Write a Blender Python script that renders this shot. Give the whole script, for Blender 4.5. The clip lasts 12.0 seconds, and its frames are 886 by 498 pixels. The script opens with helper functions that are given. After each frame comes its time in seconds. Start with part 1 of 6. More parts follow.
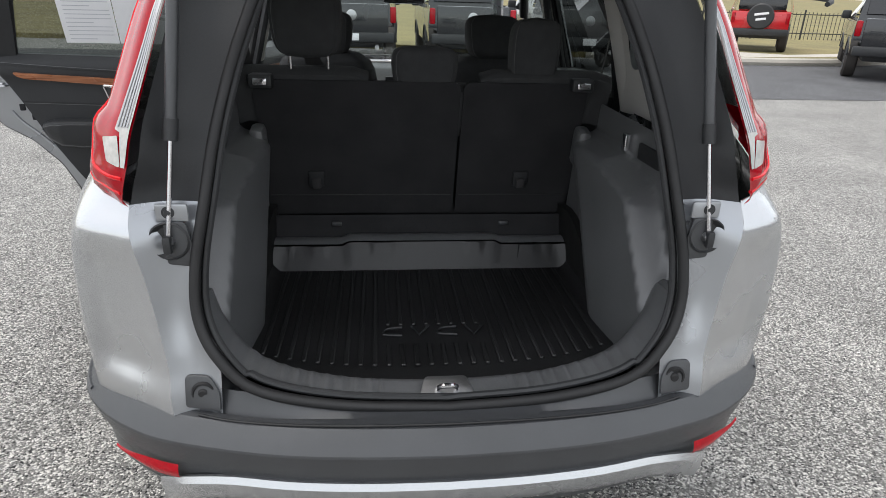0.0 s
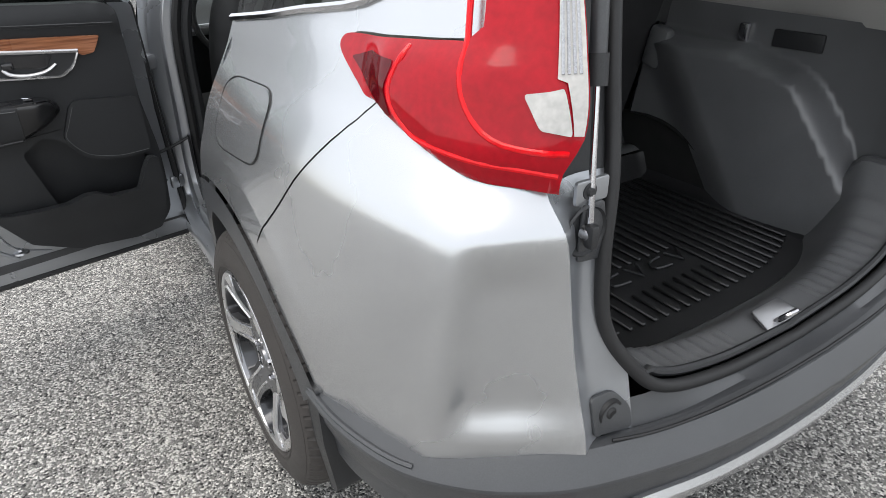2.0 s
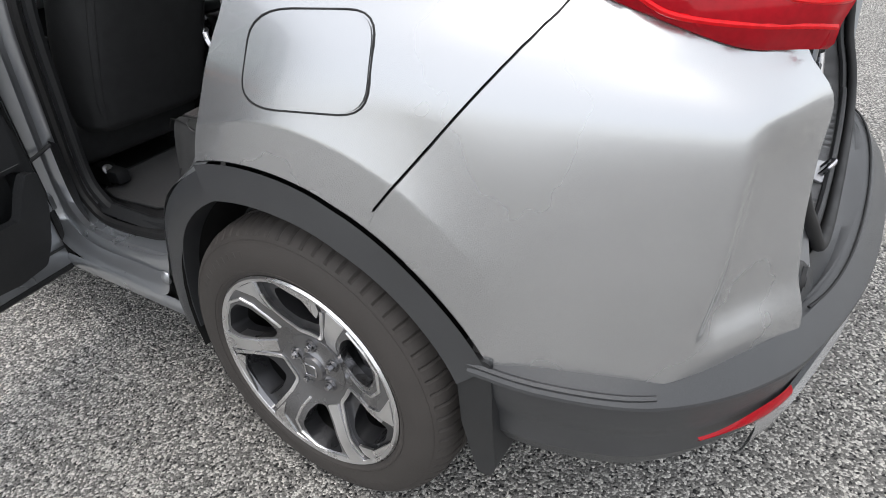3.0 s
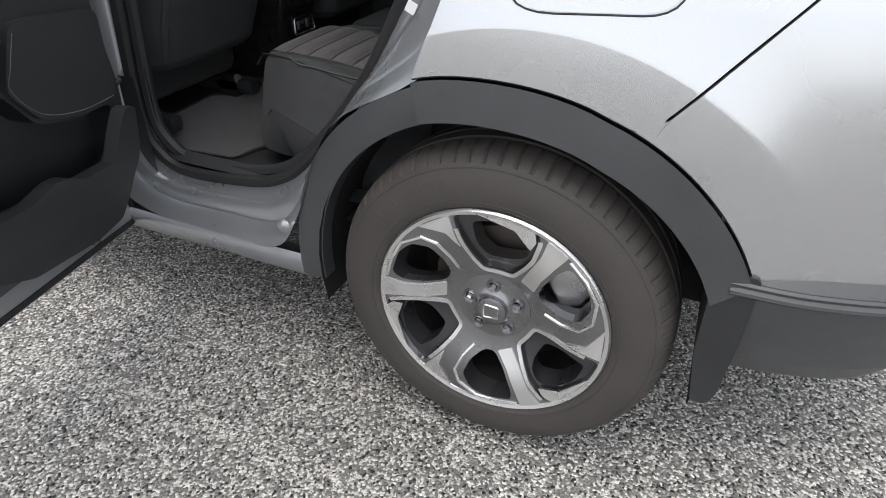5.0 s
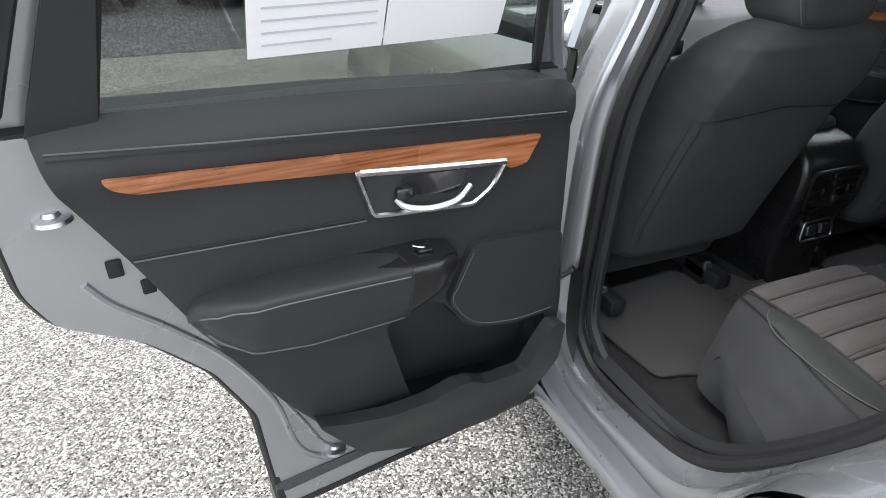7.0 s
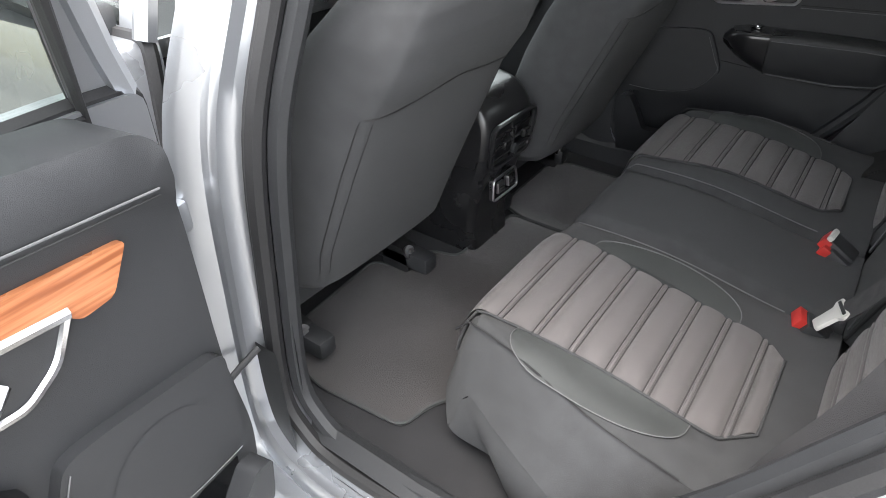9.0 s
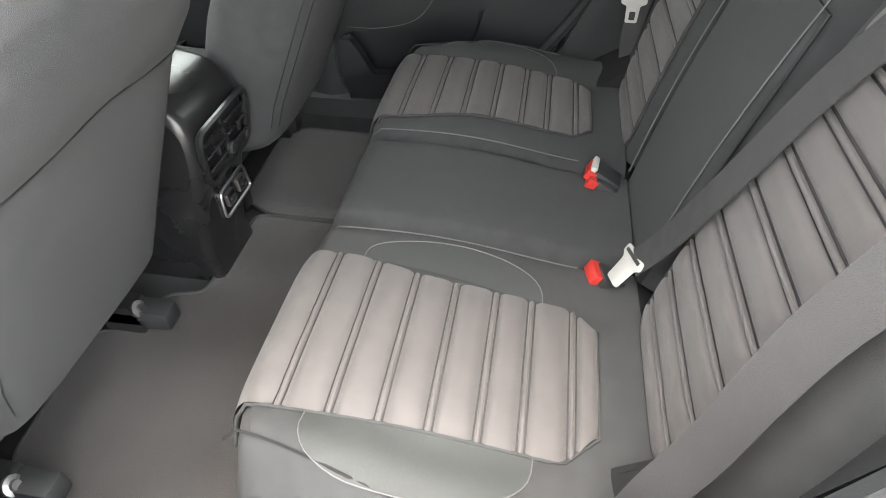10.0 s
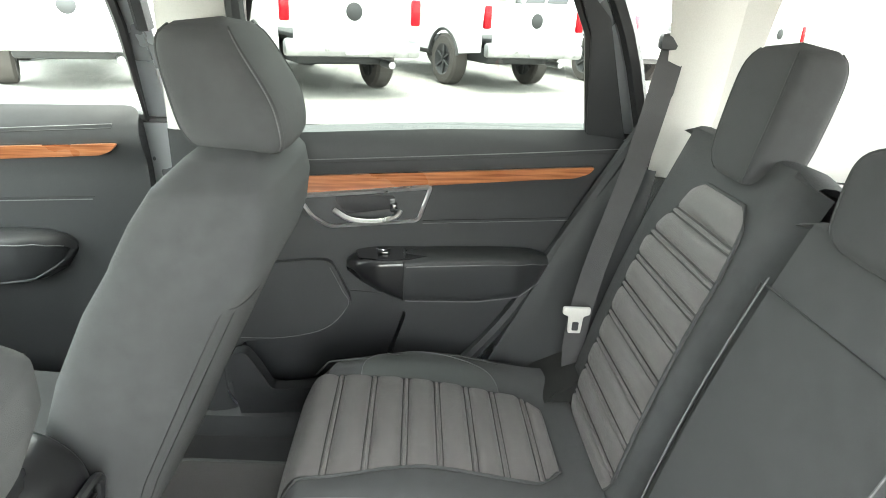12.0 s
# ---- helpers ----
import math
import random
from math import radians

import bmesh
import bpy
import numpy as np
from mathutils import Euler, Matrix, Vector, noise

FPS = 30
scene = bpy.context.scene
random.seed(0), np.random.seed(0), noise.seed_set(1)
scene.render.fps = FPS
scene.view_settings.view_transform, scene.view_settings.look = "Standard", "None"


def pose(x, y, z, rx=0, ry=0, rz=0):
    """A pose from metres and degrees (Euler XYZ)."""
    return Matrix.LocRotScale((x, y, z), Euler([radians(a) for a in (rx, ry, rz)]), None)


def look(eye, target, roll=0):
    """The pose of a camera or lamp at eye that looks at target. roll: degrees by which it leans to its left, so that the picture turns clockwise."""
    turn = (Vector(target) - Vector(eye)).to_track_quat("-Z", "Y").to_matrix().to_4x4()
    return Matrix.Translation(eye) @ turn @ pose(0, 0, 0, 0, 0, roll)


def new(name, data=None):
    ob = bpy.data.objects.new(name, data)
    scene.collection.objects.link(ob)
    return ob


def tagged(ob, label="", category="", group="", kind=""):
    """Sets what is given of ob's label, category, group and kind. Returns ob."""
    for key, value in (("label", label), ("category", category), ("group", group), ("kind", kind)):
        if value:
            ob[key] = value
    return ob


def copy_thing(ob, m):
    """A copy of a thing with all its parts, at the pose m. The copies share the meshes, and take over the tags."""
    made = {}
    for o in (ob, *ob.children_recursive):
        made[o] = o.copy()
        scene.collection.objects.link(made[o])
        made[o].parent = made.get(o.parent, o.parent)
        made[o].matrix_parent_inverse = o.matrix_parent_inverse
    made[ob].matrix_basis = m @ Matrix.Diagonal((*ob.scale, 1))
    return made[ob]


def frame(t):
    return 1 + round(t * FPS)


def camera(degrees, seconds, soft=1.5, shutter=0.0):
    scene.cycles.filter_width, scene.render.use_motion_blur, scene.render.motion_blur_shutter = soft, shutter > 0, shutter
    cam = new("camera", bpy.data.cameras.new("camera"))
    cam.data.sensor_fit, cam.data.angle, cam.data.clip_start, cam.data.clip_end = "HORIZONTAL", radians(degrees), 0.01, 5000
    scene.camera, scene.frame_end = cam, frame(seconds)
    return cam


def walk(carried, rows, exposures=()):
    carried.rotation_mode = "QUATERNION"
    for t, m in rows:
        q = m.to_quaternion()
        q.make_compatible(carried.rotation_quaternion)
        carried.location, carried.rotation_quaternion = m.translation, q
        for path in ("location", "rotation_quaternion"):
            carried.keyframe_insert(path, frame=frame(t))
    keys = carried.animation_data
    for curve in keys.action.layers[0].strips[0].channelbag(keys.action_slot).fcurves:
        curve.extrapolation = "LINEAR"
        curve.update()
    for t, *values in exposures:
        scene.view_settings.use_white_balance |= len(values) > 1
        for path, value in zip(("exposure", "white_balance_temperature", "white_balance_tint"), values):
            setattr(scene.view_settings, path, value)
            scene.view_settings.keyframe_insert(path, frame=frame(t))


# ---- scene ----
cam = camera(71.3, 12.0, 0.9)
PATH = [
    (0, (-0.154, -1.059, 1.499), (0.049, 0.784, 0.749), 1.7),
    (0.5, (-0.402, -0.969, 1.49), (-0.094, 0.836, 0.686), 1.8),
    (1, (-0.637, -0.809, 1.468), (-0.17, 0.938, 0.615), 1.5),
    (1.5, (-0.904, -0.614, 1.45), (-0.208, 1.028, 0.545), 0.9),
    (2, (-1.224, -0.377, 1.432), (-0.275, 1.103, 0.479), -1.0),
    (2.5, (-1.444, -0.107, 1.382), (-0.235, 1.13, 0.378), -3.0),
    (3, (-1.608, 0.174, 1.322), (-0.206, 1.13, 0.263), -4.1),
    (3.2, (-1.675, 0.267, 1.285), (-0.22, 1.113, 0.205), -4.4),
    (4.8, (-1.929, 0.714, 1.168), (-0.364, 1.261, 0.05), 0.6),
    (5, (-1.904, 0.72, 1.212), (-0.372, 1.373, 0.106), 0.7),
    (5.5, (-1.8, 0.767, 1.345), (-0.421, 1.779, 0.309), 0.2),
    (6, (-1.716, 0.825, 1.417), (-0.621, 2.19, 0.448), -0.2),
    (6.5, (-1.641, 0.919, 1.451), (-0.88, 2.514, 0.514), -0.3),
    (6.7, (-1.61, 0.951, 1.454), (-0.978, 2.599, 0.513), -0.6),
    (8.3, (-1.353, 1.222, 1.424), (-0.474, 2.684, 0.38), 2.1),
    (8.5, (-1.314, 1.276, 1.433), (-0.291, 2.629, 0.373), 1.4),
    (9, (-1.239, 1.382, 1.443), (0.083, 2.343, 0.29), -0.2),
    (9.5, (-1.07, 1.446, 1.43), (0.361, 1.996, 0.145), -1.1),
    (10, (-0.95, 1.48, 1.426), (0.509, 1.732, 0.081), -0.6),
    (10.5, (-0.841, 1.555, 1.423), (0.692, 1.608, 0.139), 0.6),
    (11, (-0.783, 1.591, 1.449), (0.878, 1.521, 0.336), 1.4),
    (11.5, (-0.713, 1.639, 1.503), (1.034, 1.489, 0.54), 2.7),
    (12, (-0.608, 1.646, 1.468), (1.253, 1.537, 0.746), 3.5),
]
EXPOSURES = [(0, 0.6, 6500, 9), (1, 0.78, 6500, 9), (2, 0.7, 6500, 9), (3.2, 0.55, 6500, 10), (5, 0.75, 6500, 10), (6, 1.15, 6500, 10), (6.7, 1.32, 6500, 10), (8.3, 2.25, 6500, 9), (9, 2.85, 6600, 10), (9.5, 3.35, 6750, 10), (10.5, 4.15, 7200, 3), (11, 4.55, 7500, 0), (12, 4.5, 6900, 1)]
walk(cam, [(t, look(eye, target, roll)) for t, eye, target, roll in PATH], EXPOSURES)
# ---- light and sky ----
world = bpy.data.worlds.new("overcast_sky")
scene.world = world
world.use_nodes = True
wn, wl = world.node_tree.nodes, world.node_tree.links
wn.clear()
w_out, w_bg = wn.new("ShaderNodeOutputWorld"), wn.new("ShaderNodeBackground")
w_sky, w_mix = wn.new("ShaderNodeTexSky"), wn.new("ShaderNodeMixRGB")
w_sky.sky_type, w_sky.sun_disc = "NISHITA", False
w_sky.sun_elevation, w_sky.sun_rotation = radians(72), radians(280)
w_sky.dust_density = 3.0
w_mix.inputs[0].default_value = 0.75
w_mix.inputs[2].default_value = (6.35, 6.4, 6.45, 1)
w_bg.inputs[1].default_value = 0.176
wl.new(w_sky.outputs[0], w_mix.inputs[1])
wl.new(w_mix.outputs[0], w_bg.inputs[0])
wl.new(w_bg.outputs[0], w_out.inputs[0])
sun = new("sun", bpy.data.lights.new("sun", "SUN"))
sun.data.energy, sun.data.angle, sun.data.color = 0.8, radians(40), (1.0, 0.97, 0.92)
sun.matrix_world = look((-2.4, 0.6, 9), (0, 1, 0))


# ---- small mathematics ----
def mix(a, b, k):
    return a + (b - a) * k


def ramp(a, b, v):
    k = min(1.0, max(0.0, (v - a) / (b - a)))
    return k * k * (3 - 2 * k)


def line(table, v):
    """Linear reading of a table of (key, value)."""
    return float(np.interp(v, [k for k, _ in table], [w for _, w in table]))


def curve(pts, n=8, closed=False):
    """Catmull-Rom through points of any dimension."""
    p = [np.array(q, float) for q in pts]
    m, out = len(p), []
    for i in range(m if closed else m - 1):
        a, b, c, d = (p[(i + k) % m] if closed else p[min(max(i + k, 0), m - 1)] for k in (-1, 0, 1, 2))
        for j in range(n):
            t = j / n
            out.append(0.5 * (2 * b + (c - a) * t + (2 * a - 5 * b + 4 * c - d) * t * t + (3 * b - a - 3 * c + d) * t ** 3))
    if not closed:
        out.append(p[-1])
    return [tuple(float(x) for x in q) for q in out]


def rounded(pts, r, n=5):
    """A closed polygon with its corners rounded."""
    out, m = [], len(pts)
    for i in range(m):
        a, b, c = (np.array(pts[(i + k) % m], float) for k in (-1, 0, 1))
        da, dc = a - b, c - b
        la, lc = np.linalg.norm(da), np.linalg.norm(dc)
        k = min(r, la * 0.48, lc * 0.48)
        p, q = b + da / la * k, b + dc / lc * k
        for j in range(n + 1):
            t = j / n
            out.append(tuple((1 - t) ** 2 * p + 2 * t * (1 - t) * b + t * t * q))
    return out


def inside(pts, poly):
    x, y = pts[:, 0], pts[:, 1]
    hit = np.zeros(len(pts), bool)
    n = len(poly)
    for i in range(n):
        (x1, y1), (x2, y2) = poly[i], poly[(i + 1) % n]
        if y1 == y2:
            continue
        cross = ((y1 > y) != (y2 > y)) & (x < (x2 - x1) * (y - y1) / (y2 - y1) + x1)
        hit ^= cross
    return hit


# ---- mesh builders ----
def sheet(outline, f, step=0.03, holes=(), back=None, extra=()):
    """A filled outline of (u, v), cut by holes, laid on the surface f(u, v); back: an offset that gives it thickness."""
    loops = []
    for loop in (outline, *holes):
        out, n = [], len(loop)
        for i in range(n):
            a, b = np.array(loop[i], float), np.array(loop[(i + 1) % n], float)
            k = max(1, int(np.ceil(np.linalg.norm(b - a) / step)))
            out += [tuple(a + (b - a) * j / k) for j in range(k)]
        clean = [out[0]]
        for q in out[1:]:
            if abs(q[0] - clean[-1][0]) + abs(q[1] - clean[-1][1]) > 1e-5:
                clean.append(q)
        if abs(clean[0][0] - clean[-1][0]) + abs(clean[0][1] - clean[-1][1]) < 1e-5:
            clean.pop()
        loops.append(clean)
    arr = np.array(loops[0])
    lo, hi = arr.min(0), arr.max(0)
    gx, gy = np.arange(lo[0] + step / 2, hi[0], step), np.arange(lo[1] + step / 2, hi[1], step)
    grid_pts = np.array([(x + (step / 2 if j % 2 else 0), y) for j, y in enumerate(gy) for x in gx]).reshape(-1, 2)
    if len(grid_pts):
        keep = inside(grid_pts, loops[0])
        for h in loops[1:]:
            keep &= ~inside(grid_pts, h)
        grid_pts = grid_pts[keep]
        edge = np.concatenate([np.array(q) for q in loops])
        if len(grid_pts):
            near = np.array([np.min(((edge - g) ** 2).sum(1)) for g in grid_pts])
            grid_pts = grid_pts[near > (0.45 * step) ** 2]
    if len(extra):
        fine = np.array(extra)
        fine = fine[inside(fine, loops[0])]
        for h in loops[1:]:
            fine = fine[~inside(fine, h)]
        fine = fine[[np.min(((edge - g) ** 2).sum(1)) > (0.3 * step) ** 2 for g in fine]]
        clear = np.array([np.min(((fine - g) ** 2).sum(1)) for g in grid_pts]) > (0.5 * step) ** 2
        grid_pts = np.concatenate([grid_pts[clear], fine])
    verts, edges = [], []
    for loop in loops:
        s = len(verts)
        verts += [Vector(q) for q in loop]
        edges += [(s + i, s + (i + 1) % len(loop)) for i in range(len(loop))]
    verts += [Vector(q) for q in grid_pts]
    from mathutils import geometry
    v2, _, tris, *_ = geometry.delaunay_2d_cdt(verts, edges, [], 0, 1e-6)
    pts = np.array([tuple(v) for v in v2])
    mid = np.array([pts[list(t)].mean(0) for t in tris])
    keep = inside(mid, loops[0])
    for h in loops[1:]:
        keep &= ~inside(mid, h)
    faces = [t for t, k in zip(tris, keep) if k]
    bm = bmesh.new()
    su, sv = bm.verts.layers.float.new("su"), bm.verts.layers.float.new("sv")
    vs = []
    for p in pts:
        q = bm.verts.new(f(*p))
        q[su], q[sv] = p
        vs.append(q)
    for t in faces:
        bm.faces.new([vs[i] for i in t])
    bmesh.ops.delete(bm, geom=[v for v in bm.verts if not v.link_faces], context="VERTS")
    if back is not None:
        rim = [e for e in bm.edges if len(e.link_faces) == 1]
        fs = list(bm.faces)
        twin = {v: bm.verts.new(v.co + Vector(back)) for v in list(bm.verts)}
        for fc in fs:
            bm.faces.new([twin[v] for v in reversed(fc.verts)])
        for e in rim:
            a, b = e.verts
            bm.faces.new([a, b, twin[b], twin[a]])
        bmesh.ops.recalc_face_normals(bm, faces=bm.faces)
    return bm


def grid(f, nu, nv, close_u=False, close_v=False, caps=False):
    """A mesh over f(u, v), u and v from 0 to 1."""
    bm = bmesh.new()
    mu, mv = nu + (not close_u), nv + (not close_v)
    vs = [[bm.verts.new(f(i / nu, j / nv)) for j in range(mv)] for i in range(mu)]
    for i in range(nu):
        for j in range(nv):
            q = [vs[i][j], vs[(i + 1) % mu][j], vs[(i + 1) % mu][(j + 1) % mv], vs[i][(j + 1) % mv]]
            bm.faces.new(q)
    if caps:
        bm.faces.new([vs[0][j] for j in range(mv)][::-1])
        bm.faces.new([vs[-1][j] for j in range(mv)])
    bmesh.ops.recalc_face_normals(bm, faces=bm.faces)
    return bm


def loft(curves, n=None):
    """A skin over curves of equal length."""
    m = len(curves)
    k = len(curves[0])
    return grid(lambda u, v: Vector(curves[min(m - 1, round(u * (m - 1)))][min(k - 1, round(v * (k - 1)))]), m - 1, k - 1)


def tube(pts, r, sides=8, closed=False, flat=1.0):
    p = [Vector(q) for q in pts]
    n = len(p)
    bm, rings, up = bmesh.new(), [], None
    for i in range(n):
        a, b = (p[i - 1], p[(i + 1) % n]) if closed else (p[max(i - 1, 0)], p[min(i + 1, n - 1)])
        t = (b - a).normalized()
        if up is None:
            up = t.orthogonal().normalized()
        up = (up - t * up.dot(t)).normalized()
        side = t.cross(up)
        rings.append([bm.verts.new(p[i] + r * (math.cos(k * math.tau / sides) * up + flat * math.sin(k * math.tau / sides) * side)) for k in range(sides)])
    for i in range(n if closed else n - 1):
        a, b = rings[i], rings[(i + 1) % n]
        for k in range(sides):
            bm.faces.new([a[k], a[(k + 1) % sides], b[(k + 1) % sides], b[k]])
    if not closed:
        bm.faces.new(rings[0][::-1])
        bm.faces.new(rings[-1])
    bmesh.ops.recalc_face_normals(bm, faces=bm.faces)
    return bm


def ribbon(pts, width, across, thick=0.002):
    """A flat strap along points; across: its width's direction, one for all or one a point."""
    p = [Vector(q) for q in pts]
    ac = [Vector(a).normalized() for a in (across if isinstance(across, list) else [across] * len(p))]
    bm, rings = bmesh.new(), []
    for i, q in enumerate(p):
        t = (p[min(i + 1, len(p) - 1)] - p[max(i - 1, 0)]).normalized()
        nrm = t.cross(ac[i]).normalized()
        a = ac[i]
        rings.append([bm.verts.new(q + a * sx * width / 2 + nrm * sn * thick / 2) for sx, sn in ((-1, -1), (1, -1), (1, 1), (-1, 1))])
    for a, b in zip(rings, rings[1:]):
        for k in range(4):
            bm.faces.new([a[k], a[(k + 1) % 4], b[(k + 1) % 4], b[k]])
    bm.faces.new(rings[0][::-1])
    bm.faces.new(rings[-1])
    bmesh.ops.recalc_face_normals(bm, faces=bm.faces)
    return bm


def block(size, at=(0, 0, 0), turn=(0, 0, 0), bevel=0.005, seg=2):
    bm = bmesh.new()
    bmesh.ops.create_cube(bm, size=1, matrix=Matrix.Diagonal((*size, 1)))
    if bevel:
        bmesh.ops.bevel(bm, geom=list(bm.edges), offset=min(bevel, min(size) * 0.45), segments=seg, profile=0.5, affect="EDGES")
    bmesh.ops.transform(bm, matrix=pose(*at, *turn), verts=bm.verts)
    return bm


def prism(outline, depth, f, bevel=0.0):
    """An outline of (u, v) raised by depth; f(u, v, w) lays it in the world."""
    bm = bmesh.new()
    vs = [bm.verts.new((u, v, 0)) for u, v in outline]
    fc = bm.faces.new(vs)
    ext = bmesh.ops.extrude_face_region(bm, geom=[fc])
    top = [e for e in ext["geom"] if isinstance(e, bmesh.types.BMVert)]
    for v in top:
        v.co.z = depth
    if bevel:
        tops = set(top)
        bmesh.ops.bevel(bm, geom=[e for e in bm.edges if e.verts[0] in tops and e.verts[1] in tops], offset=bevel, segments=2, profile=0.5, affect="EDGES")
    for v in bm.verts:
        v.co = f(*v.co)
    bmesh.ops.recalc_face_normals(bm, faces=bm.faces)
    return bm


def lathe(profile, n=48, at=(0, 0, 0), turn=(0, 0, 0), closed=False):
    """A profile of (radius, height) turned about z."""
    m = pose(*at, *turn)
    k = len(profile)
    return grid(lambda u, v: m @ Vector((profile[round(v * (k - 1))][0] * math.cos(u * math.tau), profile[round(v * (k - 1))][0] * math.sin(u * math.tau), profile[round(v * (k - 1))][1])), n, k - 1, close_u=True)


def join(*bms):
    out = bms[0]
    for b in bms[1:]:
        me = bpy.data.meshes.new("tmp")
        b.to_mesh(me)
        b.free()
        out.from_mesh(me)
        bpy.data.meshes.remove(me)
    return out


def mirrored(bm):
    b = bm.copy()
    for v in b.verts:
        v.co.x = -v.co.x
    bmesh.ops.reverse_faces(b, faces=b.faces)
    return b


def mesh_of(name, bm, material, sharp=40):
    me = bpy.data.meshes.new(name)
    bm.to_mesh(me)
    bm.free()
    me.materials.append(material)
    if sharp:
        me.polygons.foreach_set("use_smooth", [True] * len(me.polygons))
        me.set_sharp_from_angle(angle=radians(sharp))
    return me


def part(name, bm, material, parent, label="", sharp=40):
    ob = new(name, mesh_of(name, bm, material, sharp))
    ob.parent = parent
    if label:
        tagged(ob, label)
    return ob


def both(name, bm, material, parent, label="", sharp=40):
    """A part and its twin on the car's other side."""
    twin = mirrored(bm)
    a = part(name, bm, material, parent, label, sharp)
    b = part(name, twin, material, parent, label, sharp)
    return a, b


def true_normals(objects, f):
    """Shade a sheet by the surface that it lies on; the second object is its mirror twin."""
    for ob, flip in zip(objects, (1, -1)):
        me = ob.data
        u, v = (np.array([d.value for d in me.attributes[k].data]) for k in ("su", "sv"))
        out = []
        for a, b in zip(u, v):
            n = (f(a + .002, b) - f(a - .002, b)).cross(f(a, b + .002) - f(a, b - .002)).normalized()
            out.append(n)
        total = sum(p.normal.dot(Vector((flip * out[p.vertices[0]].x, out[p.vertices[0]].y, out[p.vertices[0]].z))) for p in me.polygons)
        k = 1 if total > 0 else -1
        me.set_sharp_from_angle(angle=math.pi)
        me.normals_split_custom_set_from_vertices([(k * flip * n.x, k * n.y, k * n.z) for n in out])


def thing(name, label, category, group="", kind="", at=(0, 0, 0)):
    ob = new(name)
    ob.location = at
    return tagged(ob, label, category, group, kind)


def solo(name, bm, material, label, category, group="", kind="", sharp=40):
    return tagged(new(name, mesh_of(name, bm, material, sharp)), label, category, group, kind)


# ---- materials ----
def material(name, base, rough=0.5, metal=0.0, vary=0.15, scale=8.0, grain=400.0, bump=0.0, bump_scale=None, coat=0.0, rough_vary=0.1, sheen=0.0, spec=0.5, random_tone=0.0):
    m = bpy.data.materials.new(name)
    m.use_nodes = True
    nt = m.node_tree
    p = nt.nodes["Principled BSDF"]
    co = nt.nodes.new("ShaderNodeTexCoord")
    big, fine = nt.nodes.new("ShaderNodeTexNoise"), nt.nodes.new("ShaderNodeTexNoise")
    big.inputs["Scale"].default_value, big.inputs["Detail"].default_value = scale, 4
    fine.inputs["Scale"].default_value, fine.inputs["Detail"].default_value = grain, 2
    for n in (big, fine):
        nt.links.new(co.outputs["Object"], n.inputs["Vector"])
    add = nt.nodes.new("ShaderNodeMath")
    add.operation = "ADD"
    nt.links.new(big.outputs["Fac"], add.inputs[0])
    nt.links.new(fine.outputs["Fac"], add.inputs[1])
    rng = nt.nodes.new("ShaderNodeMapRange")
    rng.inputs["From Min"].default_value, rng.inputs["From Max"].default_value = 0.7, 1.3
    rng.inputs["To Min"].default_value, rng.inputs["To Max"].default_value = 1 - vary, 1 + vary
    nt.links.new(add.outputs[0], rng.inputs["Value"])
    mul = nt.nodes.new("ShaderNodeVectorMath")
    mul.operation = "SCALE"
    mul.inputs[0].default_value = base
    nt.links.new(rng.outputs[0], mul.inputs["Scale"])
    last = mul
    if random_tone:
        info, rr = nt.nodes.new("ShaderNodeObjectInfo"), nt.nodes.new("ShaderNodeMapRange")
        rr.inputs["To Min"].default_value, rr.inputs["To Max"].default_value = 1 - random_tone, 1 + random_tone
        nt.links.new(info.outputs["Random"], rr.inputs["Value"])
        mul2 = nt.nodes.new("ShaderNodeVectorMath")
        mul2.operation = "SCALE"
        nt.links.new(mul.outputs[0], mul2.inputs[0])
        nt.links.new(rr.outputs[0], mul2.inputs["Scale"])
        last = mul2
    nt.links.new(last.outputs[0], p.inputs["Base Color"])
    rr = nt.nodes.new("ShaderNodeMapRange")
    rr.inputs["From Min"].default_value, rr.inputs["From Max"].default_value = 0.3, 0.7
    rr.inputs["To Min"].default_value, rr.inputs["To Max"].default_value = max(0.02, rough - rough_vary), min(1, rough + rough_vary)
    nt.links.new(big.outputs["Fac"], rr.inputs["Value"])
    nt.links.new(rr.outputs[0], p.inputs["Roughness"])
    p.inputs["Metallic"].default_value = metal
    p.inputs["Coat Weight"].default_value = coat
    p.inputs["Coat Roughness"].default_value = 0.04
    p.inputs["Specular IOR Level"].default_value = spec
    if sheen:
        p.inputs["Sheen Weight"].default_value = sheen
        p.inputs["Sheen Roughness"].default_value = 0.5
    if bump:
        bn = nt.nodes.new("ShaderNodeBump")
        bn.inputs["Strength"].default_value = min(1.0, bump)
        bn.inputs["Distance"].default_value = 0.002
        src = fine
        if bump_scale:
            src = nt.nodes.new("ShaderNodeTexNoise")
            src.inputs["Scale"].default_value, src.inputs["Detail"].default_value = bump_scale, 3
            nt.links.new(co.outputs["Object"], src.inputs["Vector"])
        nt.links.new(src.outputs["Fac"], bn.inputs["Height"])
        nt.links.new(bn.outputs[0], p.inputs["Normal"])
    return m


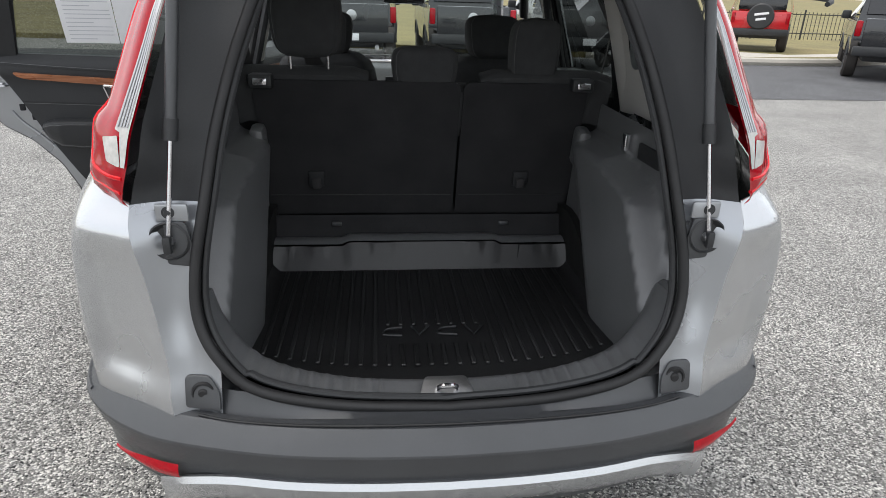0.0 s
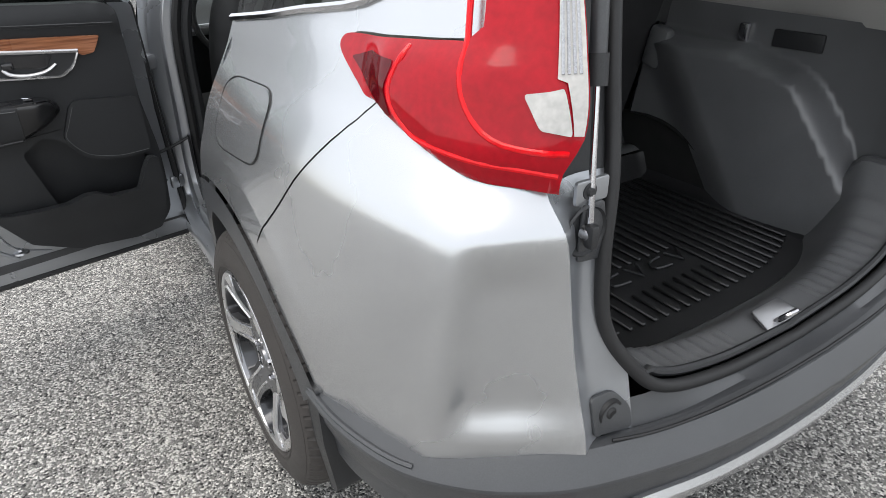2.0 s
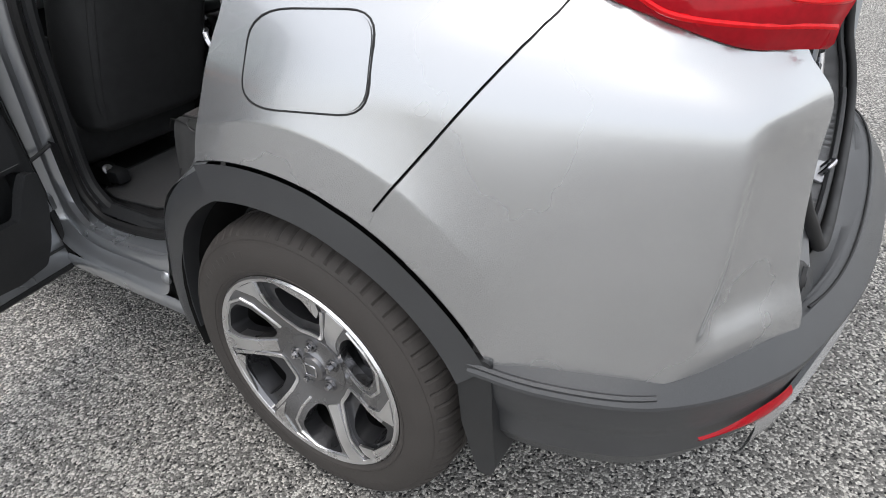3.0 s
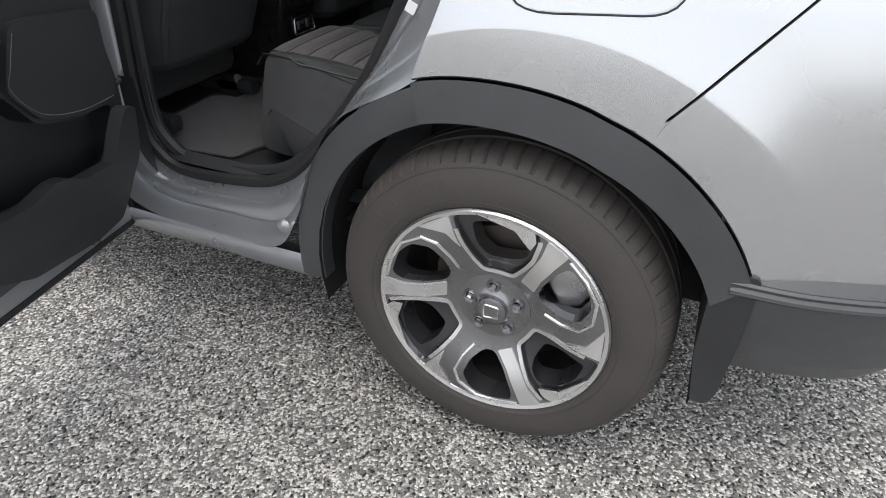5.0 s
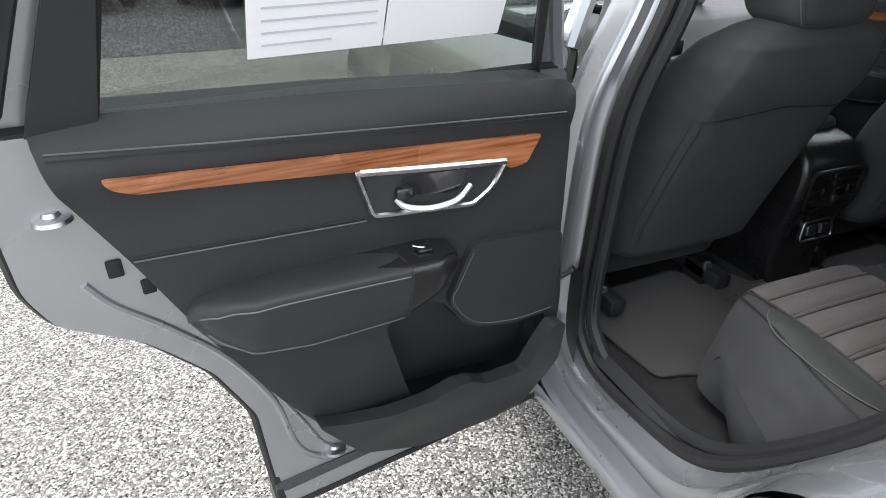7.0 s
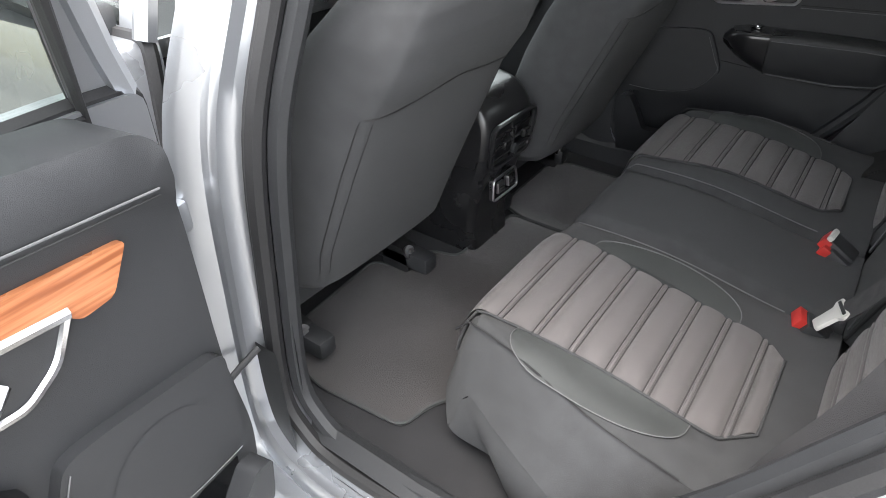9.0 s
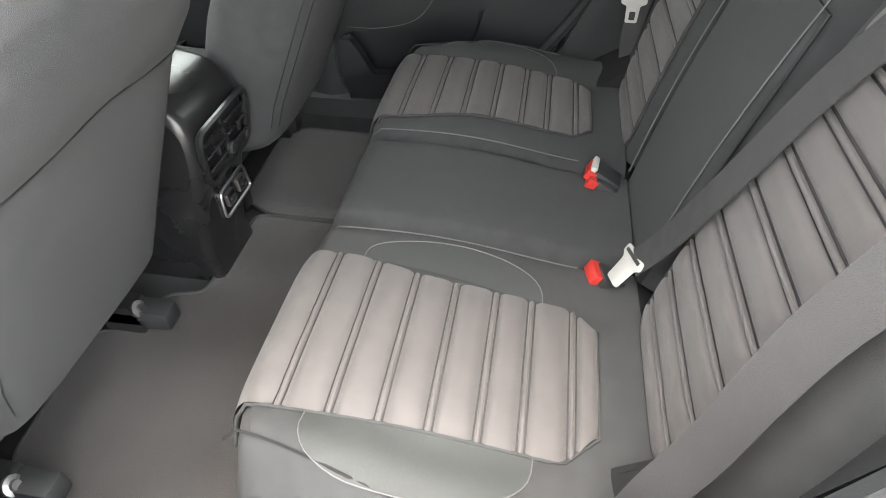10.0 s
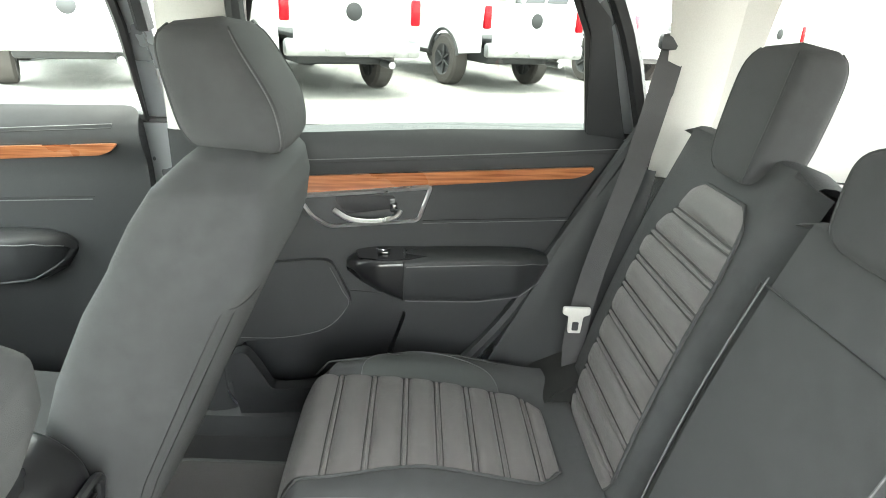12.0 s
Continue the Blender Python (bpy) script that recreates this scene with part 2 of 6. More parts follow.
def glass(name, tint, rough=0.0):
    m = bpy.data.materials.new(name)
    m.use_nodes = True
    nt = m.node_tree
    nt.nodes.clear()
    out, mx = nt.nodes.new("ShaderNodeOutputMaterial"), nt.nodes.new("ShaderNodeMixShader")
    tr, gl, lw = nt.nodes.new("ShaderNodeBsdfTransparent"), nt.nodes.new("ShaderNodeBsdfGlossy"), nt.nodes.new("ShaderNodeLayerWeight")
    power, fr = nt.nodes.new("ShaderNodeMath"), nt.nodes.new("ShaderNodeMath")
    tr.inputs[0].default_value = (*tint, 1)
    gl.inputs["Roughness"].default_value = rough
    lw.inputs["Blend"].default_value = 0.5
    power.operation, power.inputs[1].default_value = "POWER", 5.0
    fr.operation, fr.inputs[1].default_value, fr.inputs[2].default_value = "MULTIPLY_ADD", 0.92, 0.06
    nt.links.new(lw.outputs["Facing"], power.inputs[0])
    nt.links.new(power.outputs[0], fr.inputs[0])
    nt.links.new(fr.outputs[0], mx.inputs[0])
    nt.links.new(tr.outputs[0], mx.inputs[1])
    nt.links.new(gl.outputs[0], mx.inputs[2])
    nt.links.new(mx.outputs[0], out.inputs[0])
    return m


def lens_material(name, colour, amount=0.75):
    """Moulded lamp plastic: coloured, clear-coated, partly see-through."""
    m = material(name, colour, rough=0.12, vary=0.15, scale=14, grain=90, coat=0.15, rough_vary=0.03, spec=0.25)
    p = m.node_tree.nodes["Principled BSDF"]
    p.inputs["Transmission Weight"].default_value = 1 - amount
    return m


def asphalt_material(name, dark, light, size, fade):
    m = bpy.data.materials.new(name)
    m.use_nodes = True
    nt = m.node_tree
    p = nt.nodes["Principled BSDF"]
    co = nt.nodes.new("ShaderNodeTexCoord")
    vo, vo2, nz, nb = (nt.nodes.new(k) for k in ("ShaderNodeTexVoronoi", "ShaderNodeTexVoronoi", "ShaderNodeTexNoise", "ShaderNodeTexNoise"))
    vo.inputs["Scale"].default_value, vo2.inputs["Scale"].default_value = 1 / size, 2.3 / size
    nz.inputs["Scale"].default_value, nz.inputs["Detail"].default_value = 1.1, 6
    nb.inputs["Scale"].default_value, nb.inputs["Detail"].default_value = 60, 4
    for n in (vo, vo2, nz, nb):
        nt.links.new(co.outputs["Object"], n.inputs["Vector"])
    sep, sep2 = nt.nodes.new("ShaderNodeSeparateColor"), nt.nodes.new("ShaderNodeSeparateColor")
    nt.links.new(vo.outputs["Color"], sep.inputs[0])
    nt.links.new(vo2.outputs["Color"], sep2.inputs[0])
    cr = nt.nodes.new("ShaderNodeValToRGB")
    stops = cr.color_ramp.elements
    stops[0].position, stops[0].color = 0.06, (*dark, 1)
    stops[1].position, stops[1].color = 0.97, (*light, 1)
    for at, k in ((0.16, 0.20), (0.60, 0.30), (0.72, 0.62)):
        e = stops.new(at)
        e.color = (*(mix(a, b, k) for a, b in zip(dark, light)), 1)
    nt.links.new(sep.outputs[0], cr.inputs[0])
    chip = nt.nodes.new("ShaderNodeMapRange")
    chip.inputs["To Min"].default_value, chip.inputs["To Max"].default_value = 0.68, 1.32
    nt.links.new(sep2.outputs[0], chip.inputs["Value"])
    speck = nt.nodes.new("ShaderNodeVectorMath")
    speck.operation = "SCALE"
    nt.links.new(cr.outputs[0], speck.inputs[0])
    nt.links.new(chip.outputs[0], speck.inputs["Scale"])
    mp = nt.nodes.new("ShaderNodeMapRange")
    mp.inputs["From Min"].default_value, mp.inputs["From Max"].default_value = 0.3, 0.7
    mp.inputs["To Min"].default_value, mp.inputs["To Max"].default_value = 1 - fade, 1 + fade
    nt.links.new(nz.outputs["Fac"], mp.inputs["Value"])
    sc = nt.nodes.new("ShaderNodeVectorMath")
    sc.operation = "SCALE"
    nt.links.new(speck.outputs[0], sc.inputs[0])
    nt.links.new(mp.outputs[0], sc.inputs["Scale"])
    nt.links.new(sc.outputs[0], p.inputs["Base Color"])
    p.inputs["Roughness"].default_value = 0.85
    bn = nt.nodes.new("ShaderNodeBump")
    bn.inputs["Strength"].default_value, bn.inputs["Distance"].default_value = 0.9, 0.006
    inv = nt.nodes.new("ShaderNodeMath")
    inv.operation = "SUBTRACT"
    inv.inputs[0].default_value = 1.0
    nt.links.new(vo.outputs["Distance"], inv.inputs[1])
    nt.links.new(inv.outputs[0], bn.inputs["Height"])
    nt.links.new(bn.outputs[0], p.inputs["Normal"])
    return m


def worn_paint(name):
    """Old line paint, most of it worn off the stones."""
    m = material(name, (0.62, 0.61, 0.57), rough=0.9, vary=0.2, scale=20, grain=200)
    nt = m.node_tree
    co, nz, cr = nt.nodes.new("ShaderNodeTexCoord"), nt.nodes.new("ShaderNodeTexNoise"), nt.nodes.new("ShaderNodeValToRGB")
    nz.inputs["Scale"].default_value, nz.inputs["Detail"].default_value = 130, 5
    cr.color_ramp.elements[0].position, cr.color_ramp.elements[1].position = 0.55, 0.63
    nt.links.new(co.outputs["Object"], nz.inputs["Vector"])
    nt.links.new(nz.outputs["Fac"], cr.inputs[0])
    nt.links.new(cr.outputs[0], nt.nodes["Principled BSDF"].inputs["Alpha"])
    return m


def wood_material(name):
    m = material(name, (0.36, 0.135, 0.055), rough=0.3, vary=0.25, scale=6, grain=60, coat=0.3)
    nt = m.node_tree
    p = nt.nodes["Principled BSDF"]
    co, mp = nt.nodes.new("ShaderNodeTexCoord"), nt.nodes.new("ShaderNodeMapping")
    mp.inputs["Scale"].default_value = (7, 7, 160)
    nz = nt.nodes.new("ShaderNodeTexNoise")
    nz.inputs["Scale"].default_value, nz.inputs["Detail"].default_value = 1.0, 5
    cr = nt.nodes.new("ShaderNodeValToRGB")
    cr.color_ramp.elements[0].position, cr.color_ramp.elements[0].color = 0.35, (0.20, 0.062, 0.022, 1)
    cr.color_ramp.elements[1].position, cr.color_ramp.elements[1].color = 0.68, (0.46, 0.185, 0.085, 1)
    nt.links.new(co.outputs["Object"], mp.inputs[0])
    nt.links.new(mp.outputs[0], nz.inputs["Vector"])
    nt.links.new(nz.outputs["Fac"], cr.inputs[0])
    nt.links.new(cr.outputs[0], p.inputs["Base Color"])
    return m


SILVER = material("silver_paint", (0.55, 0.56, 0.575), rough=0.27, metal=0.85, vary=0.02, scale=3, grain=1500, coat=0.7, rough_vary=0.012)
# Body silver toned darker, for the shade in door and tailgate openings.
JAMB = material("shaded_jamb_silver_paint", (0.38, 0.394, 0.416), rough=0.28, metal=0.7, vary=0.03, scale=5, grain=900, coat=0.4, rough_vary=0.015)
BLACK = material("black_moulded_plastic", (0.024, 0.025, 0.027), rough=0.5, vary=0.2, bump=0.25, bump_scale=900)
GREY = material("charcoal_bumper_plastic", (0.046, 0.048, 0.052), rough=0.34, vary=0.15, rough_vary=0.03, spec=0.7, bump=0.3, bump_scale=1100)
# Insert cloth darkened for the shade in the gaps between channels.
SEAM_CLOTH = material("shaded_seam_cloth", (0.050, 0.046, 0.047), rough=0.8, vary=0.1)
TRIM = material("soft_touch_black_trim", (0.026, 0.027, 0.029), rough=0.48, vary=0.12, bump=0.3, bump_scale=1300, rough_vary=0.03, spec=0.32)
SATIN = material("satin_silver_trim", (0.62, 0.62, 0.63), rough=0.28, metal=1.0, vary=0.04)
GLOSS = material("gloss_black_plastic", (0.012, 0.012, 0.014), rough=0.15, vary=0.1, coat=0.5)
RUBBER = material("black_rubber", (0.014, 0.014, 0.015), rough=0.6, vary=0.2, bump=0.15)
TYRE = material("tyre_rubber", (0.045, 0.040, 0.037), rough=0.72, vary=0.2, scale=12, bump=0.4, bump_scale=500)
ALLOY = material("machined_alloy", (0.84, 0.84, 0.85), rough=0.30, metal=1.0, vary=0.05, grain=900)
ALLOY_DARK = material("dark_grey_painted_alloy", (0.23, 0.23, 0.24), rough=0.3, metal=0.9, vary=0.08, coat=0.5)
CHROME = material("chrome", (0.60, 0.60, 0.62), rough=0.14, metal=1.0, vary=0.03)
STEEL = material("plain_steel", (0.45, 0.45, 0.46), rough=0.35, metal=1.0, vary=0.2)
RUST = material("brake_disc_steel", (0.20, 0.17, 0.15), rough=0.5, metal=0.8, vary=0.3)
FABRIC = material("charcoal_seat_cloth", (0.052, 0.053, 0.055), rough=0.78, vary=0.18, scale=30, grain=1400, bump=0.6, bump_scale=1600, sheen=0.05, spec=0.12)
INSERT = material("grey_ribbed_seat_cloth", (0.090, 0.082, 0.082), rough=0.50, vary=0.15, scale=30, grain=1200, bump=0.5, bump_scale=1500, rough_vary=0.04, sheen=0.15, spec=0.4)
PATCH = material("smooth_grey_seat_vinyl", (0.046, 0.049, 0.049), rough=0.6, vary=0.12, bump=0.4, bump_scale=1800)
# Stitching thread; also draws the painted highlight under the armrests.
PALE_LINE = material("pale_stitching_and_glint", (0.11, 0.11, 0.114), rough=0.8, vary=0.2)
CARPET = material("charcoal_carpet", (0.040, 0.036, 0.036), rough=1.0, vary=0.35, scale=5, grain=700, bump=1.0, bump_scale=600, sheen=0.4, spec=0.1)
CARGO = material("moulded_cargo_plastic", (0.12, 0.122, 0.127), rough=0.30, vary=0.15, bump=0.2, bump_scale=1200, rough_vary=0.015, spec=0.9)
# Near-black that puts deep shade into wheel housings, rim barrels, vents and sockets.
RECESS_SHADE = material("recess_shade_black", (0.007, 0.007, 0.007), rough=0.8)
CONSOLE = material("satin_black_console", (0.013, 0.013, 0.014), rough=0.28, rough_vary=0.03, vary=0.1, spec=0.6)
GUNMETAL = material("gunmetal_wheel_paint", (0.06, 0.061, 0.066), rough=0.32, metal=0.7, vary=0.08, coat=0.4)
FELT = material("black_felt", (0.032, 0.032, 0.034), rough=1.0, vary=0.25, bump=0.6, bump_scale=900, spec=0.15)
MATRUB = material("cargo_mat_rubber", (0.019, 0.019, 0.020), rough=0.34, rough_vary=0.03, vary=0.35, scale=6, bump=0.3, bump_scale=700)
LINER = material("light_grey_pillar_plastic", (0.48, 0.47, 0.45), rough=0.7, vary=0.06, bump=0.2, bump_scale=1000)
ROOFCLOTH = material("grey_headliner_cloth", (0.42, 0.41, 0.39), rough=0.95, vary=0.08, bump=0.4, bump_scale=900)
BELT = material("grey_belt_webbing", (0.040, 0.039, 0.041), rough=0.7, vary=0.12, scale=40, grain=900, bump=0.5, bump_scale=800)
RED = lens_material("red_lamp_lens", (0.36, 0.0015, 0.009), 1.0)
# Lens red darkened to paint the shaded cavity inside the lamp's tip.
DARKRED = lens_material("shaded_red_lamp_cavity", (0.10, 0.0006, 0.004), 1.0)
REDDEEP = lens_material("deep_red_lamp_band", (0.70, 0.004, 0.010), 1.0)
CLEAR = lens_material("clear_lamp_lens", (0.50, 0.49, 0.47), 1.0)
BUCKLE = material("red_buckle_button", (0.45, 0.03, 0.025), rough=0.4, vary=0.05)
PAPER = material("white_paper", (0.82, 0.82, 0.84), rough=0.7, vary=0.03)
INK = material("grey_print", (0.55, 0.56, 0.60), rough=0.8)
WOOD = wood_material("reddish_wood_trim")
WINDOW = glass("window_glass", (0.82, 0.88, 0.85))
PRIVACY = glass("tinted_window_glass", (0.26, 0.285, 0.27))
ASPHALT = asphalt_material("chip_seal_asphalt", (0.015, 0.015, 0.016), (0.63, 0.612, 0.575), 0.0064, 0.16)
ROADTAR = asphalt_material("dark_lane_asphalt", (0.03, 0.03, 0.034), (0.19, 0.19, 0.195), 0.012, 0.15)
GRASS = material("dry_lawn", (0.20, 0.17, 0.07), rough=1.0, vary=0.3, scale=0.6, grain=12)
CONCRETE = material("pale_concrete", (0.48, 0.45, 0.40), rough=0.9, vary=0.15, scale=2, grain=60)
WHITEPAINT = material("white_truck_paint", (0.66, 0.67, 0.68), rough=0.25, vary=0.03, scale=2, coat=0.8)
REDPAINT = material("red_car_paint", (0.55, 0.015, 0.02), rough=0.25, vary=0.05, scale=2, coat=0.8)
BLACKPAINT = material("black_truck_paint", (0.02, 0.021, 0.024), rough=0.22, vary=0.1, scale=2, coat=0.8)
WORNPAINT = worn_paint("worn_line_paint")
IRON = material("black_iron", (0.02, 0.02, 0.02), rough=0.5)
# ---- ground ----
solo("ground", grid(lambda u, v: Vector((mix(-300, 300, u), mix(-300, 300, v), 0)), 6, 6), ASPHALT, "worn grey chip-seal asphalt of the parking lot", "ground", kind="structure")
solo("road", grid(lambda u, v: Vector((mix(-60, 60, u), mix(9.5, 17.0, v), 0.006)), 20, 4), ROADTAR, "dark asphalt lane across the lot", "road", kind="structure")

solo("parking_line", grid(lambda u, v: Vector((-1.20 + .02 * u + (v - .5) * .07, mix(0.7, 2.3, u), 0.004)), 16, 1), WORNPAINT, "worn white parking line on the asphalt", "line", kind="structure")

# ---- the car's rear quarter, as a net of control places ----
NET_Z = (0.575, 0.815, 1.017, 1.098, 1.178, 1.278, 1.515, 1.67)
NET = np.array([
    [(-.922, 1.25), (-.925, .85), (-.918, .56), (-.862, .34), (-.800, .255), (-.612, .128)],
    [(-.930, 1.25), (-.933, .85), (-.922, .56), (-.862, .33), (-.795, .225), (-.636, .155)],
    [(-.915, 1.25), (-.913, .85), (-.893, .55), (-.845, .34), (-.785, .225), (-.662, .17)],
    [(-.890, 1.25), (-.885, .85), (-.858, .55), (-.812, .38), (-.742, .275), (-.668, .222)],
    [(-.856, 1.25), (-.840, .85), (-.803, .56), (-.774, .435), (-.715, .31), (-.640, .215)],
    [(-.818, 1.25), (-.795, .86), (-.758, .60), (-.730, .46), (-.695, .335), (-.622, .25)],
    [(-.725, 1.25), (-.710, .90), (-.685, .66), (-.655, .53), (-.620, .44), (-.560, .37)],
    [(-.620, 1.30), (-.605, .95), (-.585, .74), (-.560, .62), (-.535, .56), (-.480, .50)],
])


def catmull(p, k):
    n = len(p)
    i = min(max(int(math.floor(k)), 0), n - 2)
    t = min(max(k - i, 0.0), 1.0)
    a, b, c, d = p[max(i - 1, 0)], p[i], p[i + 1], p[min(i + 2, n - 1)]
    return 0.5 * (2 * b + (c - a) * t + (2 * a - 5 * b + 4 * c - d) * t * t + (3 * b - a - 3 * c + d) * t ** 3)


def rowk(z):
    """The row of the net at a height, smooth from row to row."""
    zs, n = NET_Z, len(NET_Z)
    z = min(max(z, zs[0]), zs[-1])
    i = min(max(int(np.searchsorted(zs, z)) - 1, 0), n - 2)
    h = zs[i + 1] - zs[i]
    t = (z - zs[i]) / h
    lo = 2 / (zs[i + 1] - zs[i - 1]) if i > 0 else 1 / h
    hi = 2 / (zs[i + 2] - zs[i]) if i < n - 2 else 1 / h
    lo, hi = min(lo, 2.6 / h), min(hi, 2.6 / h)
    return i + (t ** 3 - 2 * t * t + t) * h * lo + (3 * t * t - 2 * t ** 3) + (t ** 3 - t * t) * h * hi


def body(u, z, out=0.0):
    """A place on the car's left rear quarter: u from 0 (ahead of the wheel) to 5 (the tailgate's opening); out: metres proud of it."""
    k = rowk(z)
    cols = [catmull(NET[:, c], k) for c in range(6)]
    q = catmull(cols, u)
    if u > 5:
        q = q + (catmull(cols, 5.0) - catmull(cols, 4.9)) * (u - 5) * 10
    sunk = 0.029 * ramp(3.66, 4.12, u) * ramp(0.645, 0.725, z) * (1 - ramp(0.93, 1.055, z)) * (1 - 0.55 * ramp(4.3, 5.0, u))
    back = np.array(catmull(cols, min(u + 0.1, 5)) - catmull(cols, min(max(u - 0.1, 0), 4.8)))
    back /= np.linalg.norm(back)
    nrm = np.array([back[1], -back[0]])
    rr = math.hypot(q[1] - 0.985, z - 0.385)
    flare = 0.012 * min(1.0, max(0.0, (0.692 - rr) / 0.112)) ** 2 * (1 - ramp(1.5, 2.4, u))
    q = q + nrm * (out - sunk + flare)
    return Vector((q[0], q[1], z))


US = 0.26  # metres a column, about


def skin(s, z, out=0.0):
    return body(s / US, z, out)


def uy(y):
    return float(np.interp(-y, (-1.25, -0.85, -0.56, -0.42), (0, 1, 2, 3))) * US


HUB = (-0.905, 1.03, 0.362)


def arc(r, a0, a1, n=24):
    """Along the wheel arch, angles from the rear over the top to the front; as (s, z)."""
    return [(uy(HUB[1] - r * math.cos(a)), HUB[2] + r * math.sin(a)) for a in (a0 + (a1 - a0) * i / n for i in range(n + 1))]


car = thing("car", "silver compact sport utility car, rear door and tailgate open", "car")

A_REAR, A_FRONT = math.asin(0.232 / 0.515), math.pi - math.asin(0.495 / 0.515)


def s_at(y, z):
    """Where on the net a place at y and z lies."""
    lo, hi = 0.0, 4.0
    for _ in range(24):
        m = (lo + hi) / 2
        lo, hi = (m, hi) if body(m, z).y > y else (lo, m)
    return lo * US


seam_end = body(2.55, 1.176).y
SEAM = [(uy(0.778), 0.828)] + [(s_at(mix(0.778, seam_end, k), mix(0.828, 1.176, k)), mix(0.828, 1.176, k)) for k in np.linspace(0.08, 0.95, 13)] + [(2.55 * US, 1.176)]
LAMP_LOW = curve([(2.55 * US, 1.176), (3.0 * US, 1.152), (3.6 * US, 1.115), (4.1 * US, 1.099), (5.28 * US, 1.088)], 4)
LAMP_TIP = curve([(2.55 * US, 1.176), (2.18 * US, 1.206), (1.95 * US, 1.236), (1.93 * US, 1.255), (2.06 * US, 1.266), (2.5 * US, 1.268)], 4)
LAMP_TOP = [(2.5 * US, 1.268), (3.3 * US, 1.274), (3.9 * US, 1.28), (4.10 * US, 1.30), (4.2 * US, 1.42), (4.28 * US, 1.655)]
CREASE = [(s_at(0.985 - r * math.cos(a), 0.385 + r * math.sin(a)), 0.385 + r * math.sin(a)) for r in (0.5705, 0.577, 0.580, 0.5865, 0.5965) for a in np.linspace(0.45, 1.95, 110)]
arch_seam = math.asin((0.828 - HUB[2]) / 0.515)
# bumper cover: from the arch's rear end up to the seam, along the lamp, down the tailgate's edge
cover = arc(0.517, A_REAR, arch_seam + 0.0) + [q for q in SEAM[1:]] + [q for q in LAMP_LOW[1:] if q[0] < 5 * US] + [(5 * US, 1.090), (5 * US, 0.618), (4.0 * US, 0.613), (3.0 * US, 0.600), (2.5 * US, 0.594)]
true_normals(both("bumper_cover", sheet(cover, lambda s, z: skin(s, z), 0.0145, extra=CREASE), SILVER, car, "silver painted corner of the rear bumper"), skin)
front_edge = [(uy(1.165), 0.853), (uy(1.135), 0.95), (uy(1.08), 1.12), (uy(1.065), 1.20)]
window_low = [(uy(1.06), 1.24), (uy(0.9), 1.262), (uy(0.75), 1.285), (2.1 * US, 1.31), (2.6 * US, 1.35), (2.75 * US, 1.42), (2.7 * US, 1.52), (2.4 * US, 1.585), (uy(0.75), 1.60), (uy(1.06), 1.60)]
quarter = arc(0.517, arch_seam + 0.008, A_FRONT) + front_edge[1:] + window_low + [(uy(1.06), 1.655), (4.28 * US, 1.655)] + LAMP_TOP[::-1][1:] + LAMP_TIP[::-1][1:] + [(a - 0.004, b + 0.002) for a, b in SEAM[::-1]]
q_panel = both("quarter_panel", sheet(quarter, lambda s, z: skin(s, z), 0.017, extra=CREASE), SILVER, car, "silver rear quarter panel")
true_normals(q_panel, skin)
qw = both("quarter_window", sheet([(a, b) for a, b in window_low], lambda s, z: skin(s, z, -0.006), 0.05), PRIVACY, car, "dark tinted quarter window")
both("window_trim", tube([skin(s, z, 0.003) for s, z in curve(window_low[:6], 3)], 0.008, 6), CHROME, car)
both("panel_gap", tube([skin(s, z, -0.0012) for s, z in SEAM], 0.0014, 6), RUBBER, car)
both("arch_gap", tube([skin(s, z, -0.004) for s, z in arc(0.516, A_REAR, A_FRONT)], 0.0026, 6), RUBBER, car)

# fuel flap
fuel = rounded([(uy(1.022), 0.989), (uy(0.781), 1.005), (uy(0.785), 1.143), (uy(1.005), 1.136)], 0.045, 6)
flap = part("fuel_flap", sheet(fuel, lambda s, z: skin(s, z, 0.0025), 0.025), SILVER, car)
part("flap_gap", tube([skin(s, z, 0.001) for s, z in rounded([(uy(1.025), 0.986), (uy(0.778), 1.002), (uy(0.782), 1.146), (uy(1.008), 1.139)], 0.046, 6)], 0.0016, 6, closed=True), RUBBER, flap)

# arch cladding
clad = arc(0.512, A_REAR - 0.02, A_FRONT) + arc(0.435, A_FRONT + 0.01, A_REAR - 0.06)
both("arch_cladding", sheet(clad, lambda s, z: skin(s, z, 0.006), 0.03), GREY, car, "matt charcoal wheel arch moulding")


def clad_front(r0, r1):
    """The piece of arch moulding that runs down before the wheel, on the sill."""
    out = []
    for a in np.linspace(A_FRONT, math.pi + 0.12, 18):
        y0, z0 = HUB[1] - r0 * math.cos(a), HUB[2] + r0 * math.sin(a)
        y1, z1 = HUB[1] - r1 * math.cos(a), HUB[2] + r1 * math.sin(a)
        k = ramp(0.85, 0.45, z0)
        out.append(((-0.915 + 0.03 * k, y0, z0), (-0.925 + 0.03 * k, mix(y0, y1, .5), mix(z0, z1, .5)), (-0.92 + 0.03 * k, y1, z1), (-0.85, y1, z1)))
    return loft([[q[i] for q in out] for i in range(4)])


both("arch_cladding_front", clad_front(0.505, 0.435), GREY, car)
both("wheel_housing", grid(lambda u, v: Vector((mix(-0.90, -0.52, v), HUB[1] - (0.435 + 0.004) * math.cos(mix(-0.25, math.pi + 0.25, u)), HUB[2] + 0.439 * math.sin(mix(-0.25, math.pi + 0.25, u)))), 24, 4), RECESS_SHADE, car)
